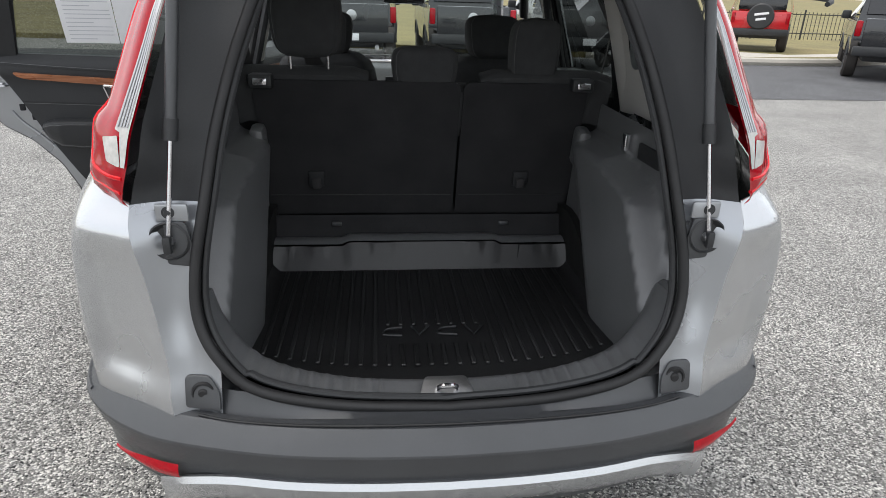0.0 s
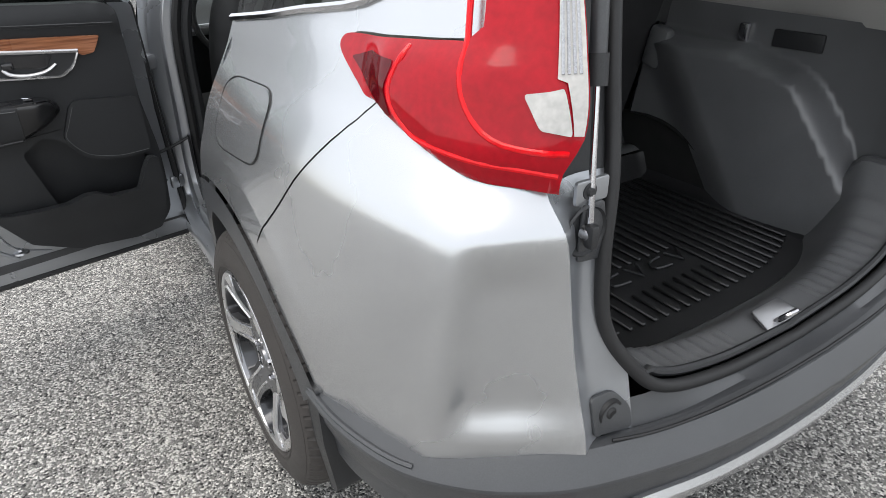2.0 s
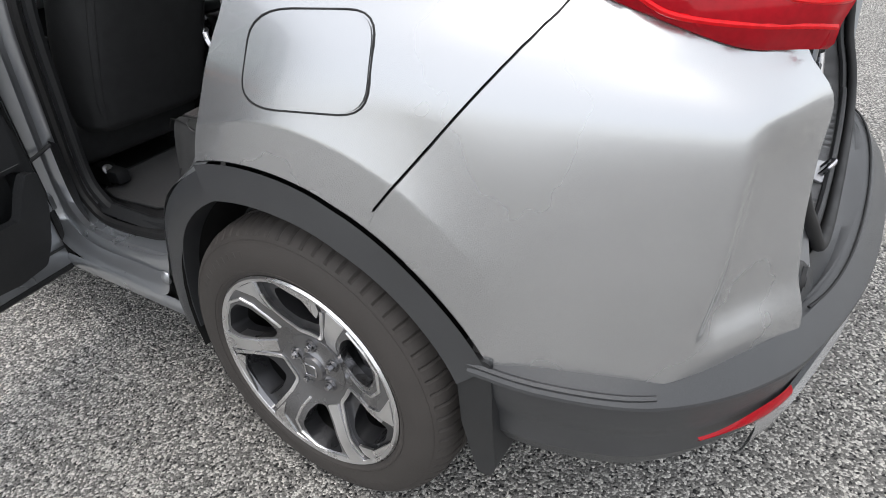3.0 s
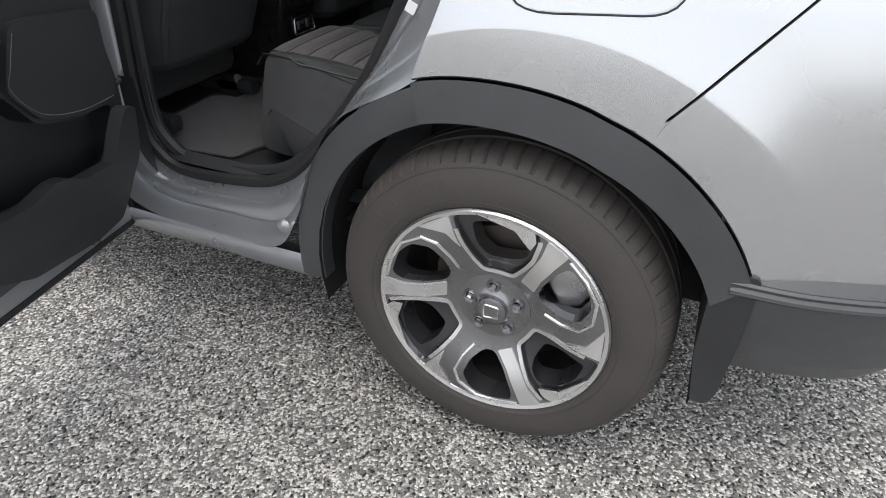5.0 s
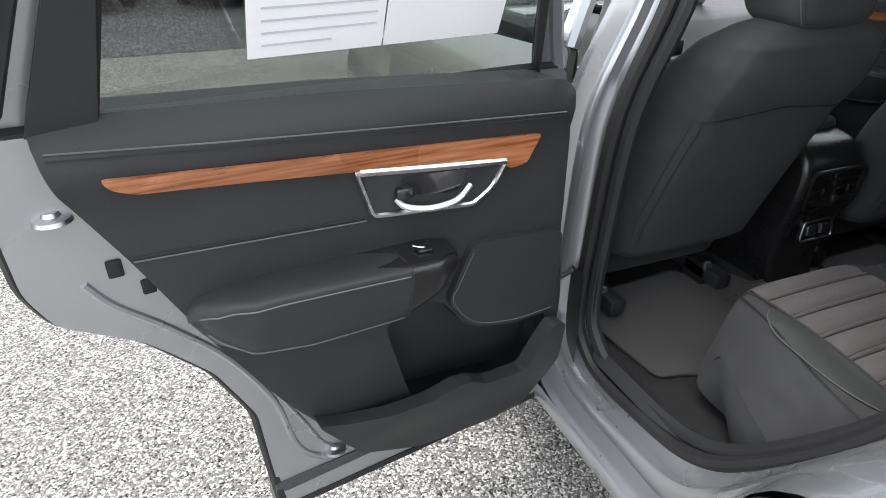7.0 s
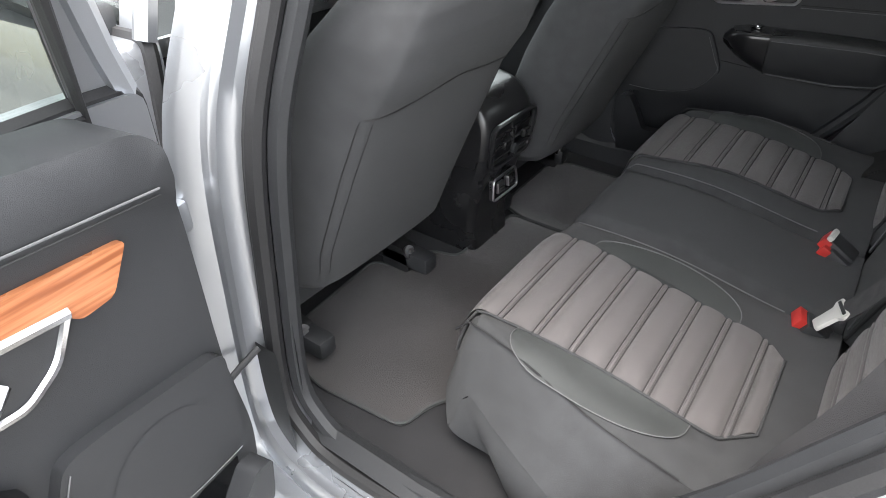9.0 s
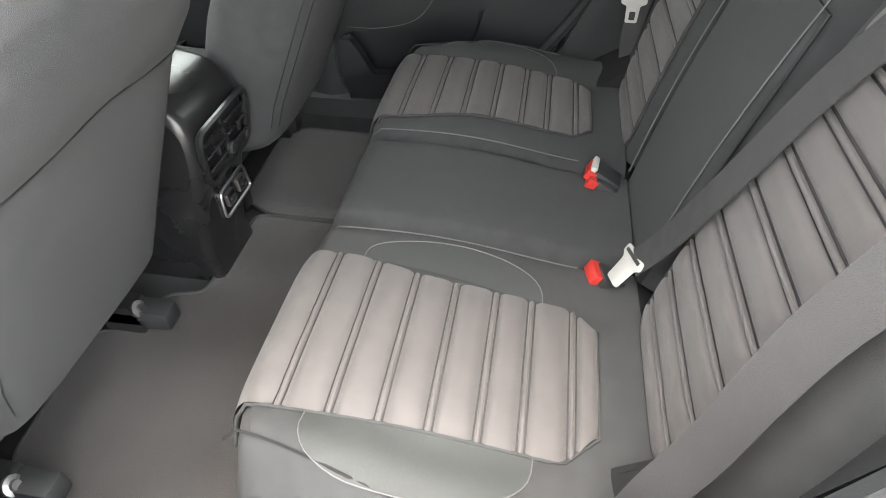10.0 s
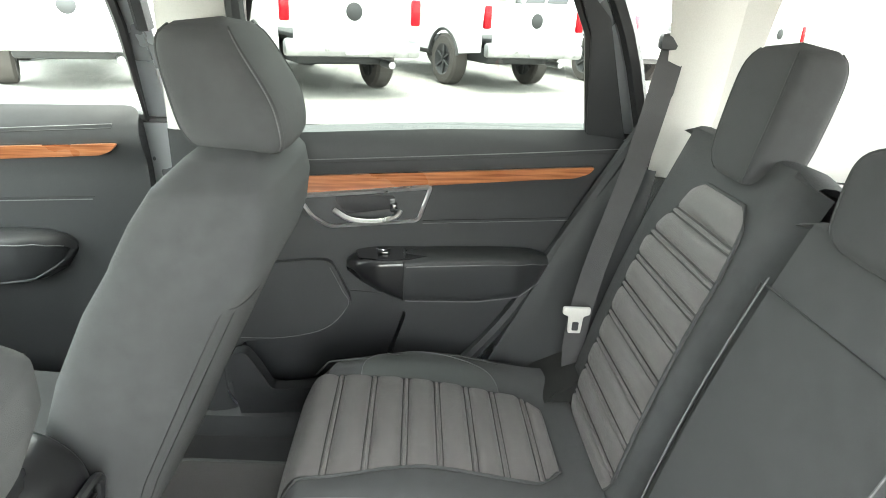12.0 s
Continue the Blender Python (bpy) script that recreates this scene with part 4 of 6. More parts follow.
for k, inward, lift in ((0.0, 0.0, 0.0), (0.10, 0.0, 0.004), (0.14, 0.002, 0.012), (0.30, 0.010, 0.010), (0.33, 0.012, 0.0), (0.46, 0.004, 0.0), (0.50, 0.0, 0.010), (0.64, -0.006, 0.006), (0.68, 0.012, -0.004), (0.80, 0.012, 0.0), (1.0, 0.0, 0.0), (1.0, 0.05, 0.0)):
    ap_rows.append([(mix(o[0], i[0], k) + inward, mix(o[1], i[1], k), mix(o[2], i[2], k) + lift * ramp(0.62, 0.50, o[2])) for o, i in zip(ap_out, ap_in)])
jamb_rows = [r + [r[0]] for r in ap_rows]
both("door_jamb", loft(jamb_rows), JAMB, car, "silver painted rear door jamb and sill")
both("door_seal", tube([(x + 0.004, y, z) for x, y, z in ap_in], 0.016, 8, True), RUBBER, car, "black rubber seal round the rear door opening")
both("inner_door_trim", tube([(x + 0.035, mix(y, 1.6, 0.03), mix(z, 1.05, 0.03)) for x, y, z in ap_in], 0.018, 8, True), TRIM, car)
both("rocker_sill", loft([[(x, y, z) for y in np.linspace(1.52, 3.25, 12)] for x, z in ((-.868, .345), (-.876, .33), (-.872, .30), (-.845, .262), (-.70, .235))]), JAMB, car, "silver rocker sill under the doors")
both("sill_plug", lathe([(0, .006), (.012, .005), (.019, 0), (.02, -.004)], 18, (-.8745, 1.585, .418), (0, -90, 0)), JAMB, car)
part("door_striker", tube(curve([(-.84, 1.195, 1.085), (-.856, 1.18, 1.078), (-.856, 1.165, 1.052), (-.84, 1.175, 1.046)], 3), .005, 8), CHROME, car)
part("striker_plate", sheet(rounded([(1.155, 1.02), (1.20, 1.035), (1.165, 1.105), (1.13, 1.09)], .018), lambda y, z: Vector((-.835 - .25 * (1.17 - y), y, z)), .02, back=(.01, 0, 0)), BLACK, car)
part("jamb_sticker", sheet(rounded([(1.240, .940), (1.258, .949), (1.248, .968), (1.230, .959)], .003), lambda y, z: Vector((-.838, y, z)), .02, back=(.002, 0, 0)), PAPER, car)
part("jamb_plug", lathe([(0, .004), (.009, .003), (.011, 0)], 16, (-.832, 1.135, 1.135), (0, -90, 0)), JAMB, car)
part("check_strap", tube([(-.80, 2.095, .69), (-.84, 2.10, .672), (-.90, 2.095, .655), (-.95, 2.085, .645)], .006, 8), BLACK, car)

# inner floor and tunnel, walls, roof
part("cabin_floor", grid(lambda u, v: Vector((mix(-.79, .79, u), mix(1.25, 3.4, v), .42 + .045 * ramp(.26, .10, abs(mix(-.79, .79, u))))), 24, 8), FELT, car, "black carpeted cabin floor")
part("front_bulkhead", grid(lambda u, v: Vector((mix(-.79, .79, u), 3.40 + .1 * v, mix(.42, .95, v))), 4, 4), FELT, car)
both("sill_trim", loft([[(x, y, z) for y in np.linspace(1.30, 3.3, 10)] for x, z in ((-.775, .47), (-.745, .49), (-.72, .475), (-.71, .42))]), TRIM, car)
both("cabin_side_low", loft([[(-.80, y, z) for y in np.linspace(2.05, 3.45, 4)] for z in (.42, .7)]), TRIM, car)


def pillar(y_low, y_high, w_low, w_high, z0, z1, proud=0.0):
    def f(u, v):
        z = mix(z0, z1, v)
        k = (z - .45) / 1.15
        y = mix(y_low, y_high, k) + (u - .5) * mix(w_low, w_high, k)
        return Vector((-xs(z) + .02 + proud + .025 * math.sin(math.pi * u), y, z))
    return grid(f, 6, 16)


for side, lo, hi in ((-1, 2.16, 2.12), (1, 2.13, 2.05)):
    for name, z0, z1, mat, label in (("centre_pillar_trim", 1.20, 1.60, LINER, "pale grey centre pillar trim"), ("centre_pillar_foot", .45, 1.20, TRIM, "black lower centre pillar trim")):
        bm = pillar(lo, hi, .20, .17, z0, z1, .004 if z0 < 1 else 0)
        part(name, mirrored(bm) if side > 0 else bm, mat, car, label)


def roof_shell(z_side, z_mid, inset, y0, y1):
    def f(u, v):
        x = mix(-1, 1, u)
        y = mix(y0, y1, v)
        half = .60 - inset - .06 * ramp(2.4, 3.2, y)
        return Vector((x * half, y, mix(z_side, z_mid, 1 - x * x) - .05 * ramp(2.0, 3.0, y) - .05 * ramp(1.0, .45, y)))
    return grid(f, 16, 14)


part("roof", roof_shell(1.655, 1.695, 0, .46, 2.95), SILVER, car, "silver roof panel")
part("headliner", roof_shell(1.615, 1.645, .0, .50, 2.85), ROOFCLOTH, car, "grey cloth headliner")
both("roof_rail", loft([[(-.60, y, 1.66 - .05 * ramp(2.0, 3.0, y) - .05 * ramp(1.0, .45, y)) for y in np.linspace(.55, 2.95, 14)], [(-.64, y, 1.635 - .05 * ramp(2.0, 3.0, y)) for y in np.linspace(.55, 2.95, 14)], [(-.645, y, 1.60 - .05 * ramp(2.0, 3.0, y)) for y in np.linspace(.55, 2.95, 14)], [(-.60, y, 1.60 - .05 * ramp(2.0, 3.0, y)) for y in np.linspace(.55, 2.95, 14)]]), JAMB, car)
def rear_liner(y, z):
    return Vector((-(xs(z) - .05 - .09 * ramp(.75, .36, y) - .015 * ramp(1.3, 1.17, z)), y, z))


both("rear_pillar_trim", sheet(rounded([(.36, 1.155), (1.04, 1.165), (1.03, 1.62), (.50, 1.62), (.42, 1.42)], .02), rear_liner, .04, holes=[rounded([(.62, 1.345), (.97, 1.30), (.965, 1.545), (.70, 1.55)], .04)]), LINER, car, "pale grey rear pillar trim")
both("quarter_pillar_trim", grid(lambda u, v: Vector((-(xs(mix(1.15, 1.60, v)) - .045 - .02 * math.sin(math.pi * u)), mix(mix(1.00, 1.02, v), mix(1.125, 1.20, v * v), u), mix(1.15, 1.60, v))), 8, 10), LINER, car, "pale grey pillar trim behind the rear door")

# windscreen, front body, closing the car ahead
part("windscreen", grid(lambda u, v: Vector((mix(-1, 1, u) * mix(.68, .56, v), mix(3.55, 2.92, v) - .08 * mix(-1, 1, u) ** 2, mix(1.10, 1.63, v))), 8, 6), WINDOW, car, "clear windscreen").visible_shadow = False
both("front_pillar", tube([(-.70, 3.50, 1.08), (-.62, 3.15, 1.42), (-.56, 2.88, 1.62)], .035, 8), JAMB, car)
part("bonnet", grid(lambda u, v: Vector((mix(-.86, .86, u), mix(3.48, 4.45, v), 1.085 - .12 * v * v - .10 * mix(-1, 1, u) ** 2 * (.6 + .4 * v))), 16, 12), SILVER, car, "silver bonnet")
both("front_wing", sheet([(3.24, .35), (3.24, 1.06), (3.48, 1.02), (4.3, .86), (4.5, .55), (4.4, .40)] + [(3.69 + .44 * math.cos(a), .36 + .44 * math.sin(a)) for a in np.linspace(.05, math.pi - .05, 16)], lambda y, z: Vector((-.915 + .06 * ramp(.8, 1.06, z) + .22 * ramp(3.9, 4.5, y), y, z)), .06), SILVER, car)
part("front_bumper", grid(lambda u, v: Vector((mix(-.72, .72, u), 4.50 + .08 * math.sin(math.pi * u) - .05 * v, mix(.30, .92, v))), 12, 8), GREY, car)
part("wiper", tube([(-.5, 3.56, 1.115), (.25, 3.52, 1.12)], .008, 6), BLACK, car)

# ---- tailgate, standing open above the opening ----
def gate(u, v):
    x = mix(-.56, .56, u) * mix(.92, 1.08, v)
    y = mix(.44, -.28, v)
    return Vector((x, y, mix(1.70, 2.40, v) + .05 * math.sin(math.pi * v) - .05 * mix(-1, 1, u) ** 2))


gt = part("tailgate", grid(gate, 12, 12), SILVER, car, "silver tailgate standing open")
part("tailgate_lining", grid(lambda u, v: gate(u, v) - Vector((0, 0, .045)), 12, 12), TRIM, gt)

# ---- cargo space ----
def tray(x, y):
    z = .578 + .078 * ramp(.985, 1.018, y) + .05 * ramp(.50, .56, abs(x)) * ramp(.30, .4, y)
    z += .014 * ramp(.99, 1.005, y) * ramp(.28, .265, abs(x))
    return z


mat_outline = curve([(-.535, .42), (-.46, .345), (-.25, .298), (0, .288), (.25, .298), (.46, .345), (.535, .42), (.55, .55), (.545, .75), (.53, .95), (.505, 1.018), (.27, 1.022), (0, 1.022), (-.27, 1.022), (-.505, 1.018), (-.53, .95), (-.545, .75), (-.55, .55)], 4, True)
cargo_mat = solo("cargo_mat", sheet(mat_outline, lambda x, y: Vector((x, y, tray(x, y) + .012)), .018, back=(0, 0, -.008)), MATRUB, "black ribbed rubber cargo mat in the load bay", "cargo mat")
for k in range(26):
    x = -.475 + k * .038
    y0 = .345 + .09 * (abs(x) / .5) ** 3
    gap = abs(x) < .165
    spans = [(y0, .455), (.565, .965)] if gap else [(y0, .965)]
    for a, b in spans:
        part("rib", block((.014, b - a, .009), (x, (a + b) / 2, .594), (0, 0, 0), .003, 1), MATRUB, cargo_mat)
for i in range(4):
    x = -.12 + i * .08
    part("raised_letter_bar", tube(curve([(x + .028, .545, .598), (x - .02, .535, .598), (x - .026, .505, .598), (x + .026, .498, .598)], 3) if i % 2 == 0 else [(x - .024, .55, .598), (x - .004, .50, .598), (x + .026, .55, .598)], .004, 6), BLACK, cargo_mat)
part("cargo_floor", grid(lambda u, v: Vector((mix(-.62, .62, u), mix(.17, 1.16, v), .568)), 6, 6), FELT, car)


def loadsill(u, v):
    """The plastic trim from the seal down to the mat."""
    x = mix(-.60, .60, u)
    xa = min(abs(x), .552)
    ys = float(np.interp(-xa, [p[0] for p in seal_half[32::-1]], [p[1] for p in seal_half[32::-1]]))
    zs = float(np.interp(-xa, [p[0] for p in seal_half[32::-1]], [p[2] for p in seal_half[32::-1]]))
    ym = .30 + .13 * (abs(x) / .535) ** 3
    k = v
    z = mix(zs + .012, .585, ramp(.45, 1.0, k)) - .004 * ramp(0, .1, k)
    return Vector((x, mix(ys + .006, ym, k), z + .0035 * math.sin(u * 220) * ramp(.1, .2, k) * (1 - ramp(.5, .6, k)) * (1 if abs(x) > .15 else 0)))


part("load_sill_trim", grid(loadsill, 260, 14), CARGO, car, "ribbed black plastic trim along the load sill")


def cargo_side(y, z):
    fold, edge = .647 + (z - .669) * .708, .335 + (z - .731) * .848
    top = line([(.28, .66), (.335, .76), (.453, .975), (.57, 1.018), (.757, 1.062), (1.1, 1.07)], y)
    k = min(1.0, max(0.0, (y - edge) / max(.02, fold - edge)))
    well = mix(.088, .118, k) * ramp(edge - .075, edge, y) - .05 * ramp(fold, fold + .22, y)
    well *= ramp(top + .022, top - .022, z)
    return Vector((-(.615 - well) + (.05 * ramp(.34, .20, y)), y, z))


cs = rounded([(.205, .63), (.25, .56), (1.10, .56), (1.12, .72), (1.09, .90), (1.05, 1.18), (.36, 1.165), (.27, 1.08), (.215, .90)], .02)
true_normals(both("cargo_side_trim", sheet(cs, cargo_side, .014), CARGO, car, "moulded black cargo side trim over the wheel housing"), cargo_side)
both("bag_hook", block((.02, .03, .055), (-.605, .765, 1.105), (0, 0, 0), .006), CHROME, car)
both("side_recess", block((.014, .15, .05), (-.613, .60, 1.10), (0, 0, 0), .006), BLACK, car)
both("belt_cover", block((.05, .08, .14), (-.55, 1.03, 1.03), (12, 0, 0), .02), CARGO, car)
part("tray_edge", grid(lambda u, v: Vector((mix(-.53, .53, u), 1.03 + .075 * v, .672 + .010 * math.sin(math.pi * v) + (.012 if abs(mix(-.53, .53, u)) < .27 else 0))), 40, 6), CARGO, car)
part("tray_wall", grid(lambda u, v: Vector((mix(-.54, .54, u), 1.10 + .03 * v, .674 + .075 * v)), 30, 4), FELT, car)
both("tie_hook", block((.035, .012, .016), (-.31, 1.108, .722), (0, 0, 0), .003), GREY, car)

# ---- rear seat ----
def seat_back_rear(x, z):
    return Vector((x, 1.165 - .285 * (z - .73), z))


for a, b, k in ((-.555, .120, 0), (.130, .555, 1)):
    bm = sheet(rounded([(a, .745), (b, .745), (b - .0, 1.245), (a + .0, 1.245)], .03), lambda x, z: seat_back_rear(x, z), .04, back=(0, .03, 0))
    sb = part("seat_back_panel", bm, FELT, car, "black felt back of the split rear seat")
    cx = -.375 if k == 0 else .362
    part("pull_strap_recess", block((.055, .012, .062), (cx, 1.110, .892), (16, 0, 0), .005), BLACK, sb)
    part("pull_strap", block((.030, .010, .040), (cx, 1.100, .878), (16, 0, 0), .004), BELT, sb)
    part("fold_line", tube([seat_back_rear(x, .825) + Vector((0, -.001, 0)) for x in np.linspace(a + .01, b - .01, 8)], .0022, 5), RUBBER, sb)
both("seat_release", block((.075, .05, .045), (-.525, 1.01, 1.243), (0, 0, 0), .01), BLACK, car, "black seat release lever housing")
both("release_lever", block((.045, .012, .022), (-.525, .982, 1.243), (0, 0, 0), .004), CHROME, car)


def back_front(x, s):
    """The rear backrest's face: s from 0 at the cushion to 1 at its top."""
    z = mix(.655, 1.275, s)
    y = mix(1.278, 1.100, s) + .03 * math.sin(math.pi * s) * .6
    return Vector((x, y, z))


def back_block(x0, x1, mat, name, label, top=1.0, bulge=.022):
    def f(u, v):
        x = mix(x0, x1, u)
        edge = min(ramp(0, .12, u), ramp(1, .88, u))
        if v <= .62:
            s = v / .62 * top
            q = back_front(x, s)
            q.y += bulge * (edge - 1) * 1.6
            q.z -= .02 * (1 - edge) * ramp(.8, 1, s)
        else:
            k = (v - .62) / .38
            a = back_front(x, top)
            zt = a.z - .02 - .30 * max(0, k - .5)
            b = Vector((x, 1.165 - .285 * (zt - .73) + .012, zt))
            q = a.lerp(b, ramp(0, .5, k))
            q.z += .018 * math.sin(math.pi * min(1, k * 2))
            q.z -= .015 * (1 - edge)
        return q
    return part(name, grid(f, 18, 34), mat, car, label)


back_l = back_block(-.635, -.185, FABRIC, "rear_backrest", "charcoal cloth rear backrest with grey ribbed insert")
back_m = back_block(-.185, .185, FABRIC, "rear_backrest", "charcoal cloth middle backrest", .92, .03)
back_r = back_block(.185, .635, FABRIC, "rear_backrest", "charcoal cloth rear backrest with grey ribbed insert")


def pillows(parent, lay, spans, x_in, x_out, side):
    """Puffed cloth channels, one a span; lay(x, k, up) puts them on the seat."""
    for n, (a, b) in enumerate(spans):
        def f(u, v):
            k = mix(a, b, v)
            x = mix(x_in(k), x_out(k), u)
            puff = (.009 if b - a > .02 else .0055) * (1 - abs(2 * v - 1) ** 3.5) * (1 - .6 * abs(2 * u - 1) ** 8)
            return lay(side * x, k, .0015 + puff)
        part("insert_channel", grid(f, 12, 12), INSERT, parent, "grey ribbed cloth channel" if n == 0 else "")


def spans_of(edges, gap, strip):
    """Wide channels with a narrow stitched welt at each inner seam."""
    out, last = [], len(edges) - 2
    for n, (a, b) in enumerate(zip(edges, edges[1:])):
        out.append((a + (strip / 2 + gap / 2 if n else 0), b - (strip / 2 + gap / 2 if n < last else 0)))
        if n < last:
            out.append((b - strip / 2 + gap / 2, b + strip / 2 - gap / 2))
    return out


for side, parent in ((-1, back_l), (1, back_r)):
    xi = lambda k: mix(.245, .262, ramp(.70, .88, k)) + .03 * ramp(.84, .90, k) ** 2 + .02 * ramp(.08, .02, k)
    xo = lambda k: mix(.52, .455, ramp(.66, .88, k)) - .03 * ramp(.84, .90, k) ** 2 - .02 * ramp(.08, .02, k)
    edges = [.03, .10, .20, .305, .41, .515, .61, .70, .79, .895]
    pillows(parent, lambda x, k, up: back_front(x, k) + Vector((0, .004 + up, .3 * up)), spans_of(edges, .006, .018), xi, xo, side)
    ring = [(xi(k), k) for k in np.linspace(.03, .895, 16)] + [(xo(k), k) for k in np.linspace(.895, .03, 16)]
    part("insert_piping", tube([back_front(side * x, k) + Vector((0, .005, 0)) for x, k in ring], .0035, 6, True), FABRIC, parent)
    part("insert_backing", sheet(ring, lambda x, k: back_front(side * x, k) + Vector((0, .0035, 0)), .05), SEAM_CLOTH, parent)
for x in (-.150, .150):
    tagged(part("stitching", tube([back_front(x, k) + Vector((0, .006, 0)) for k in np.linspace(.05, .80, 14)], .0014, 5), PALE_LINE, back_m), kind="stuff")
part("armrest_edge", tube([back_front(x, k) + Vector((0, .001, 0)) for x, k in ((-.165, .03), (-.165, .78), (.165, .78), (.165, .03))], .0025, 6), RUBBER, back_m)


def bench_half(y):
    return .71 - .105 * ramp(1.50, 1.86, y)


def cushion_top(x, y):
    """Height of the rear bench: x across, y forwards."""
    z = .668 + .045 * ramp(1.32, 1.78, y) + .012 * math.sin(math.pi * ramp(1.30, 1.84, y))
    a = abs(x)
    if a > .5:
        a = .5 + (a - .5) * .21 / (bench_half(y) - .5)
    z += .010 * math.exp(-((a - .375) / .19) ** 4)
    z -= .020 * math.exp(-((x - (-.124 if x < 0 else .168)) / .016) ** 2)
    z += .020 * ramp(.53, .61, a) * (1 - ramp(.64, .70, a)) - math.hypot(.12 * ramp(.645, .71, a), .22 * ramp(1.795, 1.90, y) ** 2)
    return z


def corner_pull(x):
    """How far the bench's front edge is drawn back towards the door."""
    return .055 * min(1.0, max(0.0, (abs(x) - .49) / .115)) ** 2


def cushion(x0, x1, name, label):
    def f(u, v):
        x = mix(x0, x1, u)
        if v < .72:
            y = mix(1.28, 1.885, v / .72)
            if abs(x) > .5:
                x = math.copysign(.5 + (abs(x) - .5) * (bench_half(y) - .5) / .21, x)
            z = cushion_top(x, y)
            y -= corner_pull(x) * ramp(1.70, 1.885, y)
            return Vector((x, y, z))
        k = (v - .72) / .28
        if abs(x) > .5:
            x = math.copysign(.5 + (abs(x) - .5) * (bench_half(1.885) - .5) / .21, x)
        z0 = cushion_top(x, 1.885)
        return Vector((x, 1.885 - corner_pull(x) + .012 * math.sin(math.pi * k) - .07 * k * k, mix(z0, .46, k)))
    bm = grid(f, 26, 44)
    return part(name, bm, FABRIC, car, label)


cu_l = cushion(-.71, -.125, "rear_seat_cushion", "charcoal cloth rear seat cushion with grey ribbed insert")
cu_m = cushion(-.123, .167, "rear_seat_cushion", "charcoal cloth middle seat cushion")
cu_r = cushion(.169, .71, "rear_seat_cushion", "charcoal cloth rear seat cushion with grey ribbed insert")
for side, parent in ((-1, cu_l), (1, cu_r)):
    rim_x = lambda y, a: .5 + (a - .5) * (bench_half(y) - .5) / .21
    part("bolster_seam", tube([(side * rim_x(y, .642), y, cushion_top(rim_x(y, .642), y) + .0005) for y in np.linspace(1.42, 1.84, 16)], .0022, 5), RUBBER, parent)
    def flank(u, v):
        y = mix(1.28, 1.885, u)
        back = .055 * ramp(1.70, 1.885, y) + .07 * (1 - v) ** 2 * ramp(1.6, 1.88, y)
        return Vector((side * (bench_half(y) - .001 + .006 * math.sin(math.pi * v)), y - back, mix(.46, cushion_top(bench_half(y) - .002, y), v)))
    part("cushion_side", grid(flank, 20, 8), FABRIC, parent)
    xi = lambda k: .262 - .036 * ramp(1.58, 1.80, k) + .035 * ramp(1.41, 1.352, k) ** 2
    xo = lambda k: .530 - .045 * ramp(1.42, 1.352, k) ** 2
    edges = [1.352, 1.389, 1.455, 1.512, 1.576, 1.641, 1.708, 1.778, 1.866]
    pillows(parent, lambda x, k, up: Vector((x, k + up * ramp(1.80, 1.87, k), cushion_top(abs(x), k) + .003 + up)), spans_of(edges, .0025, .011), xi, xo, side)
    ring = [(xi(k), k) for k in np.linspace(1.352, 1.866, 24)] + [(xo(k), k) for k in np.linspace(1.866, 1.352, 24)]
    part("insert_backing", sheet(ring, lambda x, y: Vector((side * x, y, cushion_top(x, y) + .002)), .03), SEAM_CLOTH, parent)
    part("insert_piping", tube([(side * x, y, cushion_top(x, y) + .004) for x, y in ring], .003, 6, True), FABRIC, parent)
    for lo, hi in ((.529, .628), (.262, .165))[:2 if side < 0 else 1]:
        ell = [(mix(lo, hi, math.sin(a) ** .7) - (.036 * ramp(1.58, 1.80, 1.588 - .15 * math.cos(a)) if lo < .4 else 0) * (1 - math.sin(a)), 1.588 + .15 * math.cos(a) * (1 if lo > .4 else -1)) for a in np.linspace(0, math.pi, 24)]
        patch = part("side_patch", sheet(ell, lambda x, y: Vector((side * x, y, cushion_top(side * x, y) + .003)), .02), PATCH, parent, "smooth grey vinyl side patch")
        tagged(part("stitching", tube([(side * x, y, cushion_top(side * x, y) + .0038) for x, y in ell], .0010, 5), PALE_LINE, patch), kind="stuff")
    tagged(part("seam", tube([(line([(-1, -.142), (1, .188)], side), y, cushion_top(line([(-1, -.142), (1, .188)], side), y) + .0015) for y in np.linspace(1.38, 1.86, 20)], .0014, 5), PALE_LINE, parent), kind="stuff")
part("bench_rear_base", grid(lambda u, v: Vector((mix(-.66, .66, u), line([(0, 1.40), (.6, 1.22), (1, 1.17)], v), line([(0, .622), (.6, .630), (1, .78)], v))), 8, 10), FELT, car, "black felt behind the bench cushions")
part("bench_base", grid(lambda u, v: Vector((mix(-.55, .55, u), mix(1.72, 1.76, v), mix(.42, .52, v))), 6, 2), TRIM, car)


